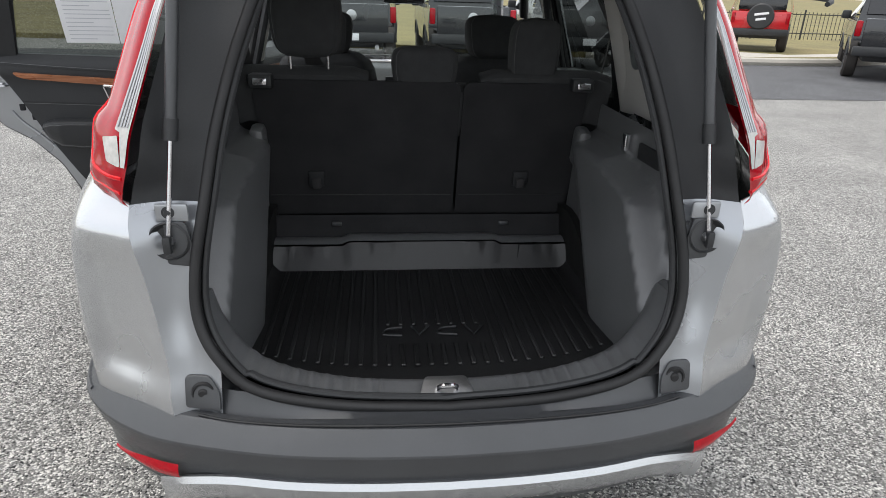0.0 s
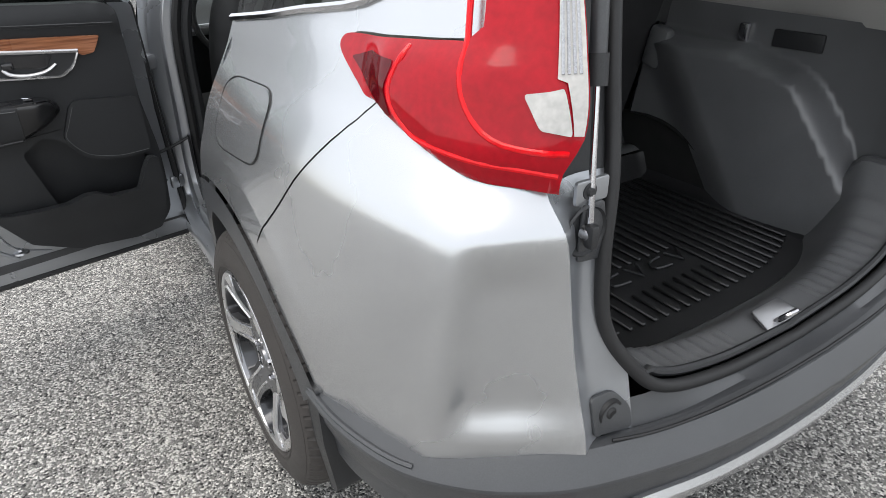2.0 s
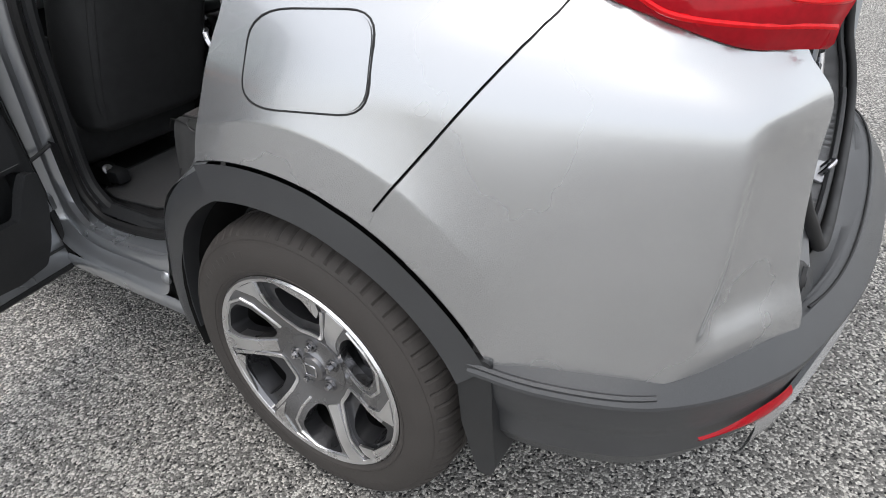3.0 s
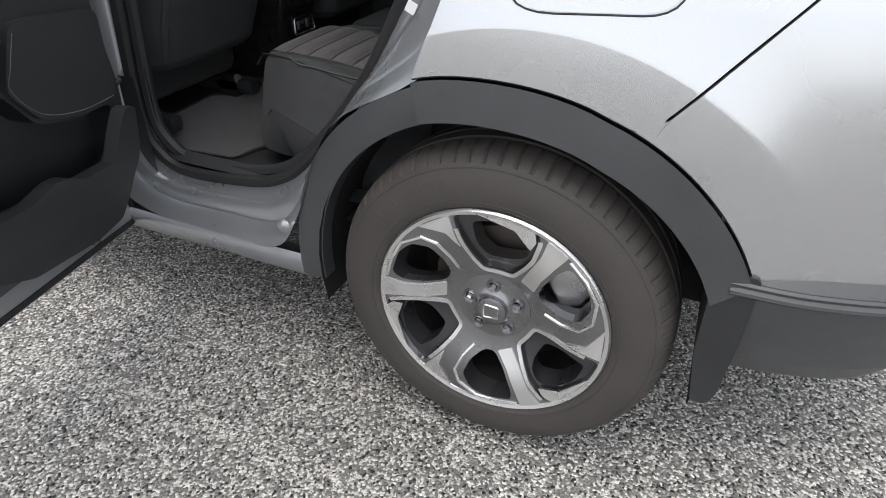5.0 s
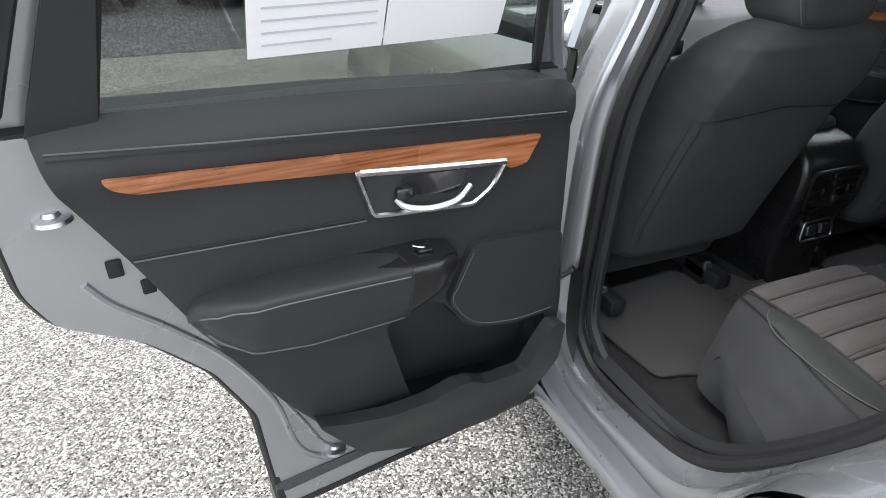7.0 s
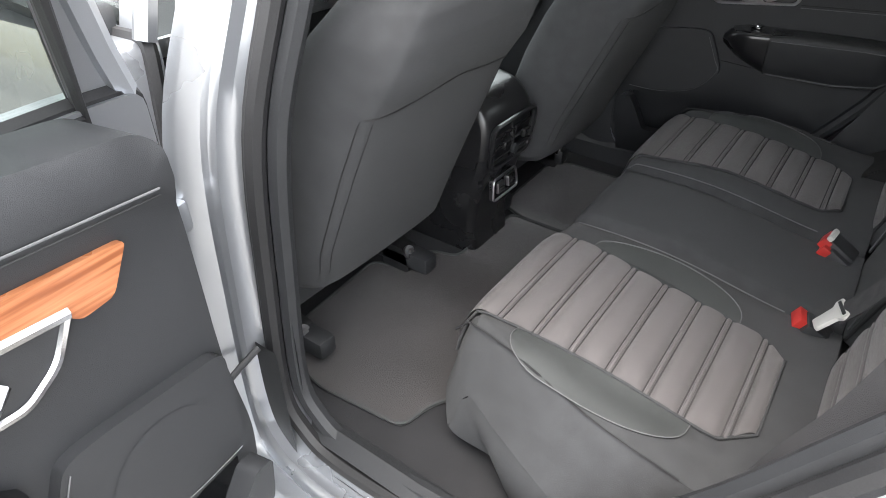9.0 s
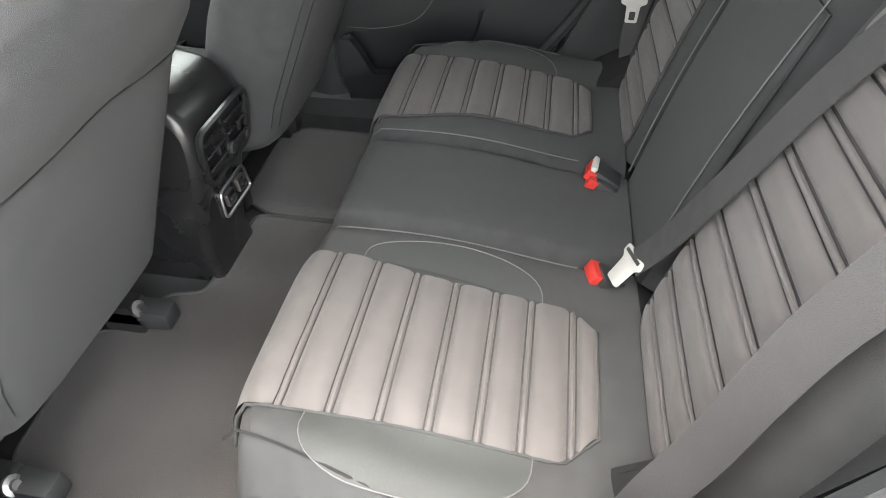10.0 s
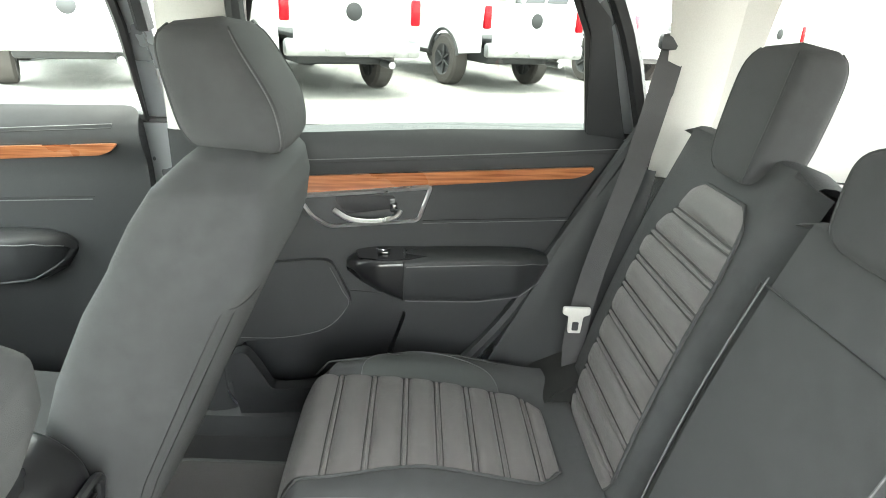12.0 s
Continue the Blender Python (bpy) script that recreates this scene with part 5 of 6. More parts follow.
def headrest(x, y, z, w, h, d, lean, boxy=5.0, slope=1.0, mat=FABRIC, posts=True, name="headrest", label="charcoal cloth headrest"):
    """A padded block; slope below 1 draws its rear in towards the top."""
    def f(u, v):
        a = u * math.tau
        ca, sa = math.cos(a), math.sin(a)
        e = 2 / boxy
        prof = (1 - abs(2 * v - 1) ** 5.5) ** .42
        px = w / 2 * math.copysign(abs(ca) ** e, ca) * mix(.92, 1, ramp(0, .6, v)) * prof
        py = d / 2 * math.copysign(abs(sa) ** e, sa) * prof
        if sa < 0:
            py *= mix(1, slope, ramp(.35, 1, v))
        return Vector((x + px, y + py + lean * (v - .5), z + (v - .5) * h))
    hr = part(name, grid(f, 48, 24, close_u=True, caps=True), mat, car, label)
    for uu in (.145, .355, .645, .855):
        tagged(part("piping", tube([f(uu, v) for v in np.linspace(.06, .94, 20)], .0024, 5), mat, hr), kind="stuff")
    tagged(part("stitching", tube([f(.628, v) + Vector((0, -.0008, 0)) for v in np.linspace(.08, .92, 20)], .0011, 5), PALE_LINE, hr), kind="stuff")
    if posts:
        for s in (-1, 1):
            part("headrest_post", tube([(x + s * .06, y - lean * .3, z - h * .45), (x + s * .06, y - lean * .5 + .005, z - h * .5 - .07)], .006, 8), CHROME, hr)
    return hr


headrest(.368, 1.075, 1.340, .165, .225, .095, -.04, 6.5)
headrest(-.375, 1.035, 1.42, .22, .22, .12, -.04, 6.5)
headrest(0, 1.075, 1.285, .22, .145, .12, -.02, 5.0, posts=False)

# belts and buckles
for x, n, tilt in ((-.160, 1, 12), (.118, 2, -8)):
    for k in range(n):
        bx, by, bz = x + .014 * k, 1.322 + .004 * k, .664 + .012 * k
        bk = part("belt_buckle", block((.050, .06, .030), (bx, by, bz), (28, 0, tilt), .006), BLACK, car, "black belt buckle with a red button")
        part("buckle_button", block((.044, .020, .024), (bx, by + .030, bz + .014), (28, 0, tilt), .002), BUCKLE, bk, "red release button")
        if k:
            part("buckle_tip", block((.044, .012, .012), (bx, by + .024, bz + .030), (28, 0, tilt), .003), LINER, bk, "pale plastic buckle end")
belt_n = part("seat_belt", ribbon(curve([(-.195, 1.30, .745), (-.222, 1.276, .81), (-.278, 1.237, .965), (-.306, 1.194, 1.10), (-.330, 1.165, 1.18), (-.39, 1.09, 1.36), (-.47, 1.0, 1.56)], 6), .050, (.93, .05, .30)), BELT, car, "dark grey seat belt across the backrest")
tongue = part("belt_tongue", prism(rounded([(-.020, -.036), (.020, -.036), (.024, .004), (.040, .012), (.040, .026), (-.040, .026), (-.040, .012), (-.024, .004)], .005), .007, lambda a, b, c: pose(-.190, 1.310, .732, 38, 16, 10) @ Vector((a, c - .004, b)), .0015), LINER, belt_n, "pale metal belt tongue")
part("tongue_slot", prism(rounded([(-.030, .015), (.030, .015), (.030, .021), (-.030, .021)], .002), .003, lambda a, b, c: pose(-.190, 1.310, .732, 38, 16, 10) @ Vector((a, c + .0015, b)), 0), BLACK, tongue)
belt_o = part("seat_belt", ribbon(curve([(-.615, 1.345, .675), (-.607, 1.32, .77), (-.598, 1.284, .866), (-.588, 1.256, .97), (-.582, 1.228, 1.06), (-.59, 1.17, 1.22), (-.61, 1.09, 1.42)], 6), .050, (.80, .5, .2)), BELT, car, "dark seat belt beside the backrest")
part("belt_anchor", block((.07, .02, .03), (-.615, 1.365, .655), (20, 0, 25), .006), CHROME, belt_o)
belt_f = part("seat_belt", ribbon(curve([(.655, 1.14, 1.42), (.64, 1.18, 1.20), (.615, 1.245, .95), (.60, 1.268, .78), (.605, 1.25, .64)], 6), .048, (.25, .9, .1)), BELT, car, "grey seat belt hanging by the rear pillar")
far_tongue = part("belt_tongue", prism(rounded([(-.014, -.040), (.014, -.040), (.016, .0), (.030, .006), (.030, .022), (-.030, .022), (-.030, .006), (-.016, .0)], .004), .007, lambda a, b, c: pose(.596, 1.278, .862, 0, 0, 0) @ Vector((-.012 - c, a, b)), .0015), LINER, belt_f, "pale metal belt tongue")
part("tongue_slot", prism(rounded([(-.007, -.032), (.007, -.032), (.007, -.012), (-.007, -.012)], .003), .003, lambda a, b, c: pose(.596, 1.278, .862, 0, 0, 0) @ Vector((-.018 - c, a, b)), 0), BLACK, far_tongue)
part("belt_guide", block((.03, .085, .035), (.655, 1.13, 1.435), (0, 0, 0), .01), BLACK, belt_f)
both("wheelhouse_side_trim", grid(lambda u, v: Vector((-mix(.72, .63, ramp(0, 1, 1 - u)), mix(mix(1.20, 1.14, v), mix(1.46, 1.20, v), u), mix(.62, 1.18, v))), 8, 10), TRIM, car, "black side trim between seat and door")

# ---- front seats ----
SEAT_Y = [(.635, 2.082), (.66, 2.053), (.76, 2.0115), (.90, 1.946), (1.05, 1.8765), (1.12, 1.850), (1.18, 1.842), (1.225, 1.848), (1.258, 1.868), (1.272, 1.90)]
SEAT_W = [(.635, .86), (.66, .94), (.76, 1.0), (.95, 1.0), (1.05, .98), (1.13, .96), (1.18, .92), (1.225, .83), (1.258, .62), (1.272, .34)]
SEAT_D = [(.635, .45), (.66, .62), (.76, .82), (.95, .92), (1.05, .92), (1.13, .84), (1.18, .76), (1.225, .62), (1.258, .40), (1.272, .20)]
SEAT_SECTION = [(0, 0), (.10, .001), (.165, .006), (.195, .016), (.208, .028), (.224, .060), (.237, .105), (.245, .150), (.246, .190), (.234, .222), (.205, .232), (.170, .220), (.135, .198), (.07, .185), (0, .182)]
half_ring = curve(SEAT_SECTION, 3)
seat_ring = half_ring + [(-a, b) for a, b in half_ring[::-1][1:-1]]
for cx, fwd in ((-.395, 1), (.375, 0)):
    def seat(k, z, out=0.0):
        """A place on the backrest's skin: k along its section from the middle of the rear, at a height."""
        n = len(seat_ring)
        i, t = int(math.floor(k)) % n, k - math.floor(k)
        a, b = seat_ring[i], seat_ring[(i + 1) % n]
        px, py = mix(a[0], b[0], t), mix(a[1], b[1], t)
        y = line(SEAT_Y, z) + fwd * float(np.interp(z, (.6, .87, 1.08, 1.22, 1.27), (.085, .095, .100, .055, .045)))
        lap = .010 * ramp(1.075, 1.095, z + .10 * abs(px)) * ramp(.10, .02, py)
        return Vector((cx + px * line(SEAT_W, z), y + py * line(SEAT_D, z) - out - lap, z))
    rows_z = [p[0] for p in curve([(q[0], 0) for q in SEAT_Y], 6)]
    n = len(seat_ring)
    fs = part("front_seat", loft([[seat(k, z) for k in list(range(n)) + [0]] for z in rows_z]), FABRIC, car, "charcoal cloth front seat", 60)
    part("seat_base", block((.50, .52, .16), (cx, 2.46 + .07 * fwd, .60), (4, 0, 0), .05, 4), FABRIC, fs)
    for k in (9.0, 12.6, n - 9.0, n - 12.6):
        part("back_seam", tube([seat(k, z, .0003) for z in np.linspace(.70, 1.058, 26)], .0013, 5), RUBBER, fs)
    part("back_fold", tube([seat(k, 1.083 - .10 * abs(seat_ring[int(k) % n][0]), .001) for k in range(-12, 13)], .0016, 5), RUBBER, fs)
    for sx in (-1, 1):
        part("seat_track", block((.05, .50, .05), (cx + sx * .19, 2.42, .475), (0, 0, 0), .01), BLACK, fs)
        cover = part("track_cover", prism(rounded([(-.045, 0), (.045, 0), (.04, .05), (.015, .075), (-.035, .07)], .012), .05, lambda a, b, c: Vector((cx + sx * .19 + c - .025, 2.235 + .04 * fwd + a, .435 + b)), .008), RUBBER, fs, "black moulded seat rail cover")
        part("track_bolt", lathe([(0, .006), (.008, .006), (.010, 0), (.018, -.002), (.018, -.01)], 12, (cx + sx * .19 - .012, 2.19 + .04 * fwd, .50), (60, 0, 0)), STEEL, cover)
    headrest(cx, 1.915 + .06 * fwd, 1.343, .255, .195, .16, .04, 4.2, .5)

# ---- centre console ----
con_side = curve([(2.95, .86), (2.60, .895), (2.26, .915), (2.15, .912), (2.10, .885), (2.074, .835), (2.080, .745), (2.098, .68), (2.112, .61), (2.122, .54), (2.112, .46)], 4) + [(2.11, .43), (2.95, .43)]


def console_body():
    """The console's outline carried across the car, with rounded shoulders."""
    n, out = len(con_side), []
    for i in range(n):
        a, b = np.array(con_side[i - 1]), np.array(con_side[(i + 1) % n])
        t = (b - a) / max(1e-6, np.linalg.norm(b - a))
        out.append(np.array((-t[1], t[0])))
    area = sum(con_side[i - 1][0] * con_side[i][1] - con_side[i][0] * con_side[i - 1][1] for i in range(n))
    sign = 1 if area > 0 else -1

    def ring(x, inset):
        r = [np.array(p) + sign * inset * q for p, q in zip(con_side, out)]
        return [Vector((x * mix(.84, 1.02, ramp(.50, .74, z)), y, z)) for y, z in r]
    rows = [ring(-.105, .020), ring(-.101, .009), ring(-.092, .002), ring(-.080, 0), ring(.080, 0), ring(.092, .002), ring(.101, .009), ring(.105, .020)]
    shell = loft([r + r[:1] for r in rows])
    caps = [sheet([(q.y, q.z) for q in rows[0]], lambda y, z, k=k: Vector((k * .105 * mix(.84, 1.02, ramp(.50, .74, z)), y, z)), .05) for k in (-1, 1)]
    return join(shell, *caps)


con = part("centre_console", console_body(), CONSOLE, car, "black centre console with rear air vents")
part("console_lid", block((.20, .36, .045), (0, 2.36, .918), (-2, 0, 0), .02, 3), FABRIC, con, "padded console lid")
vent = part("vent_frame", tube([(x, 2.071 - .10 * (z - .77), z) for x, z in rounded([(-.090, .728), (.090, .728), (.100, .842), (-.100, .842)], .026)], .0075, 8, True), CONSOLE, con, "satin frame of the rear air vents")
part("vent_backing", block((.182, .006, .100), (0, 2.084, .785), (-6, 0, 0), .002), RECESS_SHADE, vent)
part("vent_divider", block((.010, .018, .100), (0, 2.074, .785), (-6, 0, 0), .003), CONSOLE, vent)
for sx in (-1, 1):
    for k in range(3):
        part("vent_slat", block((.078, .022, .006), (sx * .046, 2.074, .757 + k * .027), (-22, 0, 0), .002, 1), CONSOLE, vent)
    part("vent_tab", block((.009, .012, .022), (sx * .046, 2.064, .785), (0, 0, 0), .004), CONSOLE, vent)
part("vent_wheel", lathe([(0, .006), (.010, .006), (.013, .003), (.013, -.004)], 16, (0, 2.062, .762), (90, 0, 0)), BLACK, vent)
sock = part("socket_panel", prism(rounded([(-.062, -.030), (.062, -.030), (.056, .030), (-.056, .030)], .012), .010, lambda a, b, c: Vector((a, 2.094 - c + .10 * b, .655 + b)), .003), CONSOLE, con, "panel with two charging sockets")
part("socket_rim", tube([(a, 2.082 + .10 * b, .655 + b) for a, b in rounded([(-.060, -.028), (.060, -.028), (.054, .028), (-.054, .028)], .012)], .0035, 6, True), STEEL, sock, "silver edge of the socket panel")
for sx in (-1, 1):
    part("charging_socket", block((.034, .014, .030), (sx * .026, 2.082, .657), (-6, 0, 0), .004), STEEL, sock, "silver framed charging socket")
    part("socket_opening", block((.018, .006, .008), (sx * .026, 2.0745, .657), (-6, 0, 0), .001), RECESS_SHADE, sock)

# ---- dashboard ----
dash = part("dashboard", grid(lambda u, v: Vector((mix(-.74, .74, u), mix(2.90, 3.50, v) + .05 * abs(mix(-1, 1, u)) ** 3, mix(.98, 1.075, ramp(0, .35, v)))), 20, 10), TRIM, car, "black dashboard with silver trim")
part("dash_face", grid(lambda u, v: Vector((mix(-.74, .74, u), 2.90 + .06 * v + .05 * abs(mix(-1, 1, u)) ** 3, mix(.98, .62, v))), 20, 6), TRIM, dash)
part("dash_trim", block((1.2, .02, .05), (0, 2.885, .96), (0, 0, 0), .008), STEEL, dash, "silver dashboard strip")
for x in (-.06, .07):
    part("dash_vent", block((.10, .03, .06), (x, 2.885, 1.02), (0, 0, 0), .012), BLACK, dash)
part("screen", block((.20, .02, .12), (0, 2.88, .90), (10, 0, 0), .008), GLOSS, dash)
part("steering_wheel", tube([(-.375 + .185 * math.cos(a), 2.72 + .07 * math.sin(a), 1.02 + .17 * math.sin(a)) for a in np.linspace(0, math.tau, 40, endpoint=False)], .015, 8, True), TRIM, car)
part("mirror", block((.24, .03, .065), (0, 2.80, 1.50), (0, 0, 0), .02), GLOSS, car, "black inside rear-view mirror")
part("mirror_glass", block((.22, .004, .05), (0, 2.783, 1.50), (0, 0, 0), .001), CHROME, car)
# ---- doors ----
def door(place, name, label, rear=True):
    """A car door: place(u, w, z) lays u (from the hinge rearwards), w (towards the cabin) and height in the world."""
    def card_w(u, z, extra=0.0):
        base = float(np.interp(z, (.36, .42, .50, .60, .75, .95, 1.06, 1.12, 1.145, 1.185, 1.21, 1.235), (.045, .07, .10, .135, .16, .172, .176, .178, .19, .192, .178, .14)))
        return place(u, base - .105 * (u - .2) * min(1, base / .17) + extra, z)

    def out_w(u, z):
        return place(u, float(np.interp(z, (.28, .40, .62, .90, 1.10, 1.20, 1.26, 1.60), (-.005, -.03, -.062, -.058, -.02, .01, .035, .20))), z)

    def flange_w(u, z):
        return place(u, float(np.interp(z, (.28, .45, .8, 1.0, 1.2, 1.26, 1.60), (.012, .010, .03, .055, .075, .085, .215))), z)
    if rear:
        hull = [(0.0, .30), (.715, .315), (.725, .45), (.735, .60), (.795, .735), (.89, .85), (.995, .925), (1.02, .99), (1.022, 1.12), (1.0, 1.20)]
        hull = hull + [(.99, 1.215), (0.12, 1.195), (.05, 1.19)]
    else:
        hull = [(0.0, .30), (1.08, .30), (1.09, .8), (1.06, 1.20), (0.12, 1.17), (0.0, 1.10)]
    hull = rounded(hull, .02, 3)
    shell = tagged(part("door", sheet(hull, out_w, .05), SILVER, car, label), category="")
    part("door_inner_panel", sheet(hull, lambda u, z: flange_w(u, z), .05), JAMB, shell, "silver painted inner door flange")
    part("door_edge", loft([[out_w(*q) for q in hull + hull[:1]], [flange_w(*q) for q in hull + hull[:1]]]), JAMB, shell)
    part("edge_seal", tube([out_w(*q) + (flange_w(*q) - out_w(*q)) * .75 for q in hull], .012, 6, True), RUBBER, shell)
    if rear:
        part("flange_rib", tube([flange_w(u, z) for u, z in curve([(.60, .40), (.665, .47), (.70, .62), (.765, .755), (.85, .865), (.915, .935), (.945, .985)], 5)], .007, 8), JAMB, shell)
        part("flange_rib", tube([flange_w(u, z) for u, z in curve([(.50, .395), (.60, .44), (.645, .53), (.70, .655)], 5)], .005, 8), JAMB, shell)
        part("weatherstrip", tube([flange_w(u, z) for u, z in curve([(.955, 1.21), (.985, 1.13), (.965, 1.05), (.915, .975), (.86, .915)], 5)], .011, 6), RUBBER, shell)
    end = .715 if rear else 1.06
    part("door_cladding", join(sheet(rounded([(.0, .285), (end + .012, .295), (end + .012, .395), (.0, .375)], .01), lambda u, z: place(u, .014 - .02 * ramp(.38, .30, z), z), .05, back=tuple(place(0, -.055, 0) - place(0, 0, 0)))), GREY, shell, "charcoal plastic strip along the door's foot")
    # lining
    if rear:
        outline = [(.145, 1.205), (.135, 1.10), (.13, .90), (.10, .70), (.085, .45), (.12, .385), (.22, .368), (.42, .395), (.55, .455), (.70, .68), (.805, .87), (.878, 1.025), (.945, 1.15), (.955, 1.235), (.55, 1.225)]
    else:
        outline = [(.145, 1.235), (.135, 1.10), (.10, .70), (.085, .45), (.22, .368), (.80, .38), (.98, .50), (1.0, .80), (1.0, 1.10), (.99, 1.235), (.55, 1.225)]
    depth = tuple(place(0, -.09, 0) - place(0, 0, 0))
    pocket = rounded([(.135, .705), (.235, .702), (.330, .727), (.385, .805), (.43, .828), (.505, .785), (.468, .65), (.44, .56), (.20, .52), (.13, .56)], .02)
    card = part("door_lining", sheet(rounded(outline, .03), card_w, .03, holes=[pocket], back=depth), TRIM, shell, "black soft door lining")
    end = .89 if rear else .95
    # wood strip
    wood = [(.205, 1.116), (.52, 1.136), (end, 1.158), (end - .012, 1.142), (end - .04, 1.130), (.55, 1.106), (.285, 1.082), (.268, 1.062), (.232, 1.066)]
    part("wood_strip", sheet(rounded(wood, .008, 3), lambda u, z: card_w(u, z, .010), .02, back=tuple(place(0, -.010, 0) - place(0, 0, 0))), WOOD, card, "reddish brown wood-grain strip")
    # stitching along the padded belt
    def stitch(pts, nm="stitching"):
        tagged(part(nm, tube([card_w(u, z, .002) for u, z in curve(pts, 6)], .0013, 5), PALE_LINE if nm == "stitching" else RUBBER, card), kind="stuff")
    stitch([(.16, 1.142), (.5, 1.162), (.94, 1.19)], "lining_groove")
    stitch([(.16, 1.150), (.5, 1.170), (.94, 1.198)])
    stitch([(.53, 1.020), (.70, 1.026), (.88, 1.032)], "lining_groove")
    stitch([(.53, 1.014), (.70, 1.020), (.875, 1.026)])
    # inside handle
    bez = [(.271, 1.079), (.545, 1.106), (.520, 1.022), (.335, 1.006), (.30, 1.03)]
    part("handle_recess", sheet(rounded(bez, .008), lambda u, z: card_w(u, z, .004), .02), BLACK, card)
    frame_pts = rounded(bez, .012)
    hb = part("handle_bezel", tube([card_w(u, z, .006) for u, z in frame_pts], .0046, 6, True), SATIN, card, "bright handle surround")
    part("bezel_bar", tube([card_w(u, z, .008) for u, z in ((.275, 1.077), (.40, 1.088), (.54, 1.102))], .0066, 6), SATIN, hb)
    part("handle_lever", tube([card_w(u, z, e) for u, z, e in curve([(.345, 1.046, .010), (.38, 1.030, .026), (.43, 1.026, .028), (.470, 1.034, .021), (.482, 1.048, .012)], 4)], .0062, 8, flat=.7), SATIN, card, "chrome inside door handle")
    part("lock_knob", block((.03, .016, .02), tuple(card_w(.468, 1.056, .012)), (0, 0, 0), .004), GLOSS, card)
    # Flat dark sheet that paints the shadow in the hollow behind the lever.
    part("handle_shadow_cup", sheet(rounded([(.345, 1.075), (.47, 1.082), (.47, 1.05), (.37, 1.035)], .01), lambda u, z: card_w(u, z, .006), .02), GLOSS, card)
    # armrest
    def arm(u, v, u0=.372, u1=.826):
        uu = mix(u0, u1, u)
        top = float(np.interp(uu, (.372, .39, .42, .56, .70, .77, .81, .826), (.925, .942, .953, .956, .957, .953, .940, .920)))
        low = float(np.interp(uu, (.372, .41, .45, .50, .656, .75, .80, .826), (.905, .882, .862, .838, .832, .842, .872, .912)))
        thick = float(np.interp(uu, (.372, .40, .44, .55, .74, .79, .815, .826), (.026, .070, .090, .086, .078, .056, .03, .008)))
        sec = curve([(-.012, top), (thick * .45, top + .002), (thick - .008, top - .002), (thick, top - .014), (thick - .004, mix(low, top, .5)), (thick - .016, low + .016), (thick * .5, low - .002), (-.012, low - .012)], 3)
        e, z = sec[min(len(sec) - 1, round(v * (len(sec) - 1)))]
        return card_w(uu, z, e)
    ar = part("armrest", grid(lambda u, v: arm(mix(.272, 1, u), v), 36, 21), TRIM, card, "padded black armrest")
    part("switch_pod", grid(lambda u, v: arm(mix(0, .272, u), v), 14, 21), CONSOLE, ar, "satin black switch pod")
    tagged(part("stitching", tube([arm(k, 9 / 21) + (place(0, .001, 0) - place(0, 0, 0)) for k in np.linspace(.28, .97, 30)], .0014, 5), PALE_LINE, ar), kind="stuff")
    # Pale tube painted in as the highlight on the armrest's lower edge.
    tagged(part("armrest_underline", tube([arm(k, 16 / 21) for k in np.linspace(.28, .95, 24)], .0022, 5), PALE_LINE, ar), kind="stuff")
    part("pod_joint", tube([arm(.27, k / 21) for k in range(2, 20)], .0022, 5), RUBBER, ar)
    plate = rounded([(.388, .0), (.572, .0), (.548, .060), (.50, .078), (.44, .080), (.400, .056)], .012)
    part("switch_panel", sheet(plate, lambda u, w: card_w(u, .9565 - .20 * max(0, .43 - u), w), .02, back=(0, 0, -.006)), GLOSS, ar, "gloss black window switch panel")
    part("window_switch", block((.026, .024, .006), tuple(card_w(.45, .960, .040)), (0, 0, 0), .002), GLOSS, ar)
    part("switch_edge", tube([card_w(.436 + k * .028, .9635, .030 + .012 * math.sin(math.pi * k)) for k in np.linspace(0, 1, 6)], .0018, 6), CHROME, ar)
    stitch([(.36, .845), (.50, .832), (.64, .832), (.78, .845)], "lining_groove")
    # speaker grille panel and pocket
    gr = [(.138, .912), (.30, .928), (.338, .926), (.366, .86), (.384, .812), (.330, .738), (.235, .712), (.132, .715)]
    grp = part("speaker_panel", sheet(rounded(gr, .02), lambda u, z: card_w(u, z, .016), .025, back=tuple(place(0, -.020, 0) - place(0, 0, 0))), TRIM, card, "flat speaker panel")
    tagged(part("panel_stitching", tube([card_w(u, z, .0172) for u, z in curve([(.336, .91), (.362, .85), (.374, .812), (.325, .750), (.232, .724), (.14, .726)], 5)], .0009, 5), PALE_LINE, grp), kind="stuff")
    part("speaker_grille", sheet([(.240 + .070 * math.cos(a), .818 + .070 * math.sin(a)) for a in np.linspace(0, math.tau, 40, endpoint=False)], lambda u, z: card_w(u, z, .0168), .03), TRIM, grp)
    e1, e2 = (place(1, 0, 0) - place(0, 0, 0)).normalized(), Vector((0, 0, 1))
    e3 = (place(0, 1, 0) - place(0, 0, 0)).normalized()
    mouth, inner = [card_w(u, z) for u, z in pocket], [card_w(u, z, -.062) for u, z in pocket]
    part("pocket_recess", join(sheet(pocket, lambda u, z: card_w(u, z, -.062), .03), loft([mouth + mouth[:1], inner + inner[:1]])), TRIM, card)
    lipo = [(.125, .70), (.155, .705), (.178, .660), (.205, .590), (.30, .592), (.335, .615), (.37, .618), (.43, .60), (.52, .60), (.60, .60), (.655, .62), (.56, .475), (.42, .402), (.22, .376), (.135, .392), (.115, .46)]
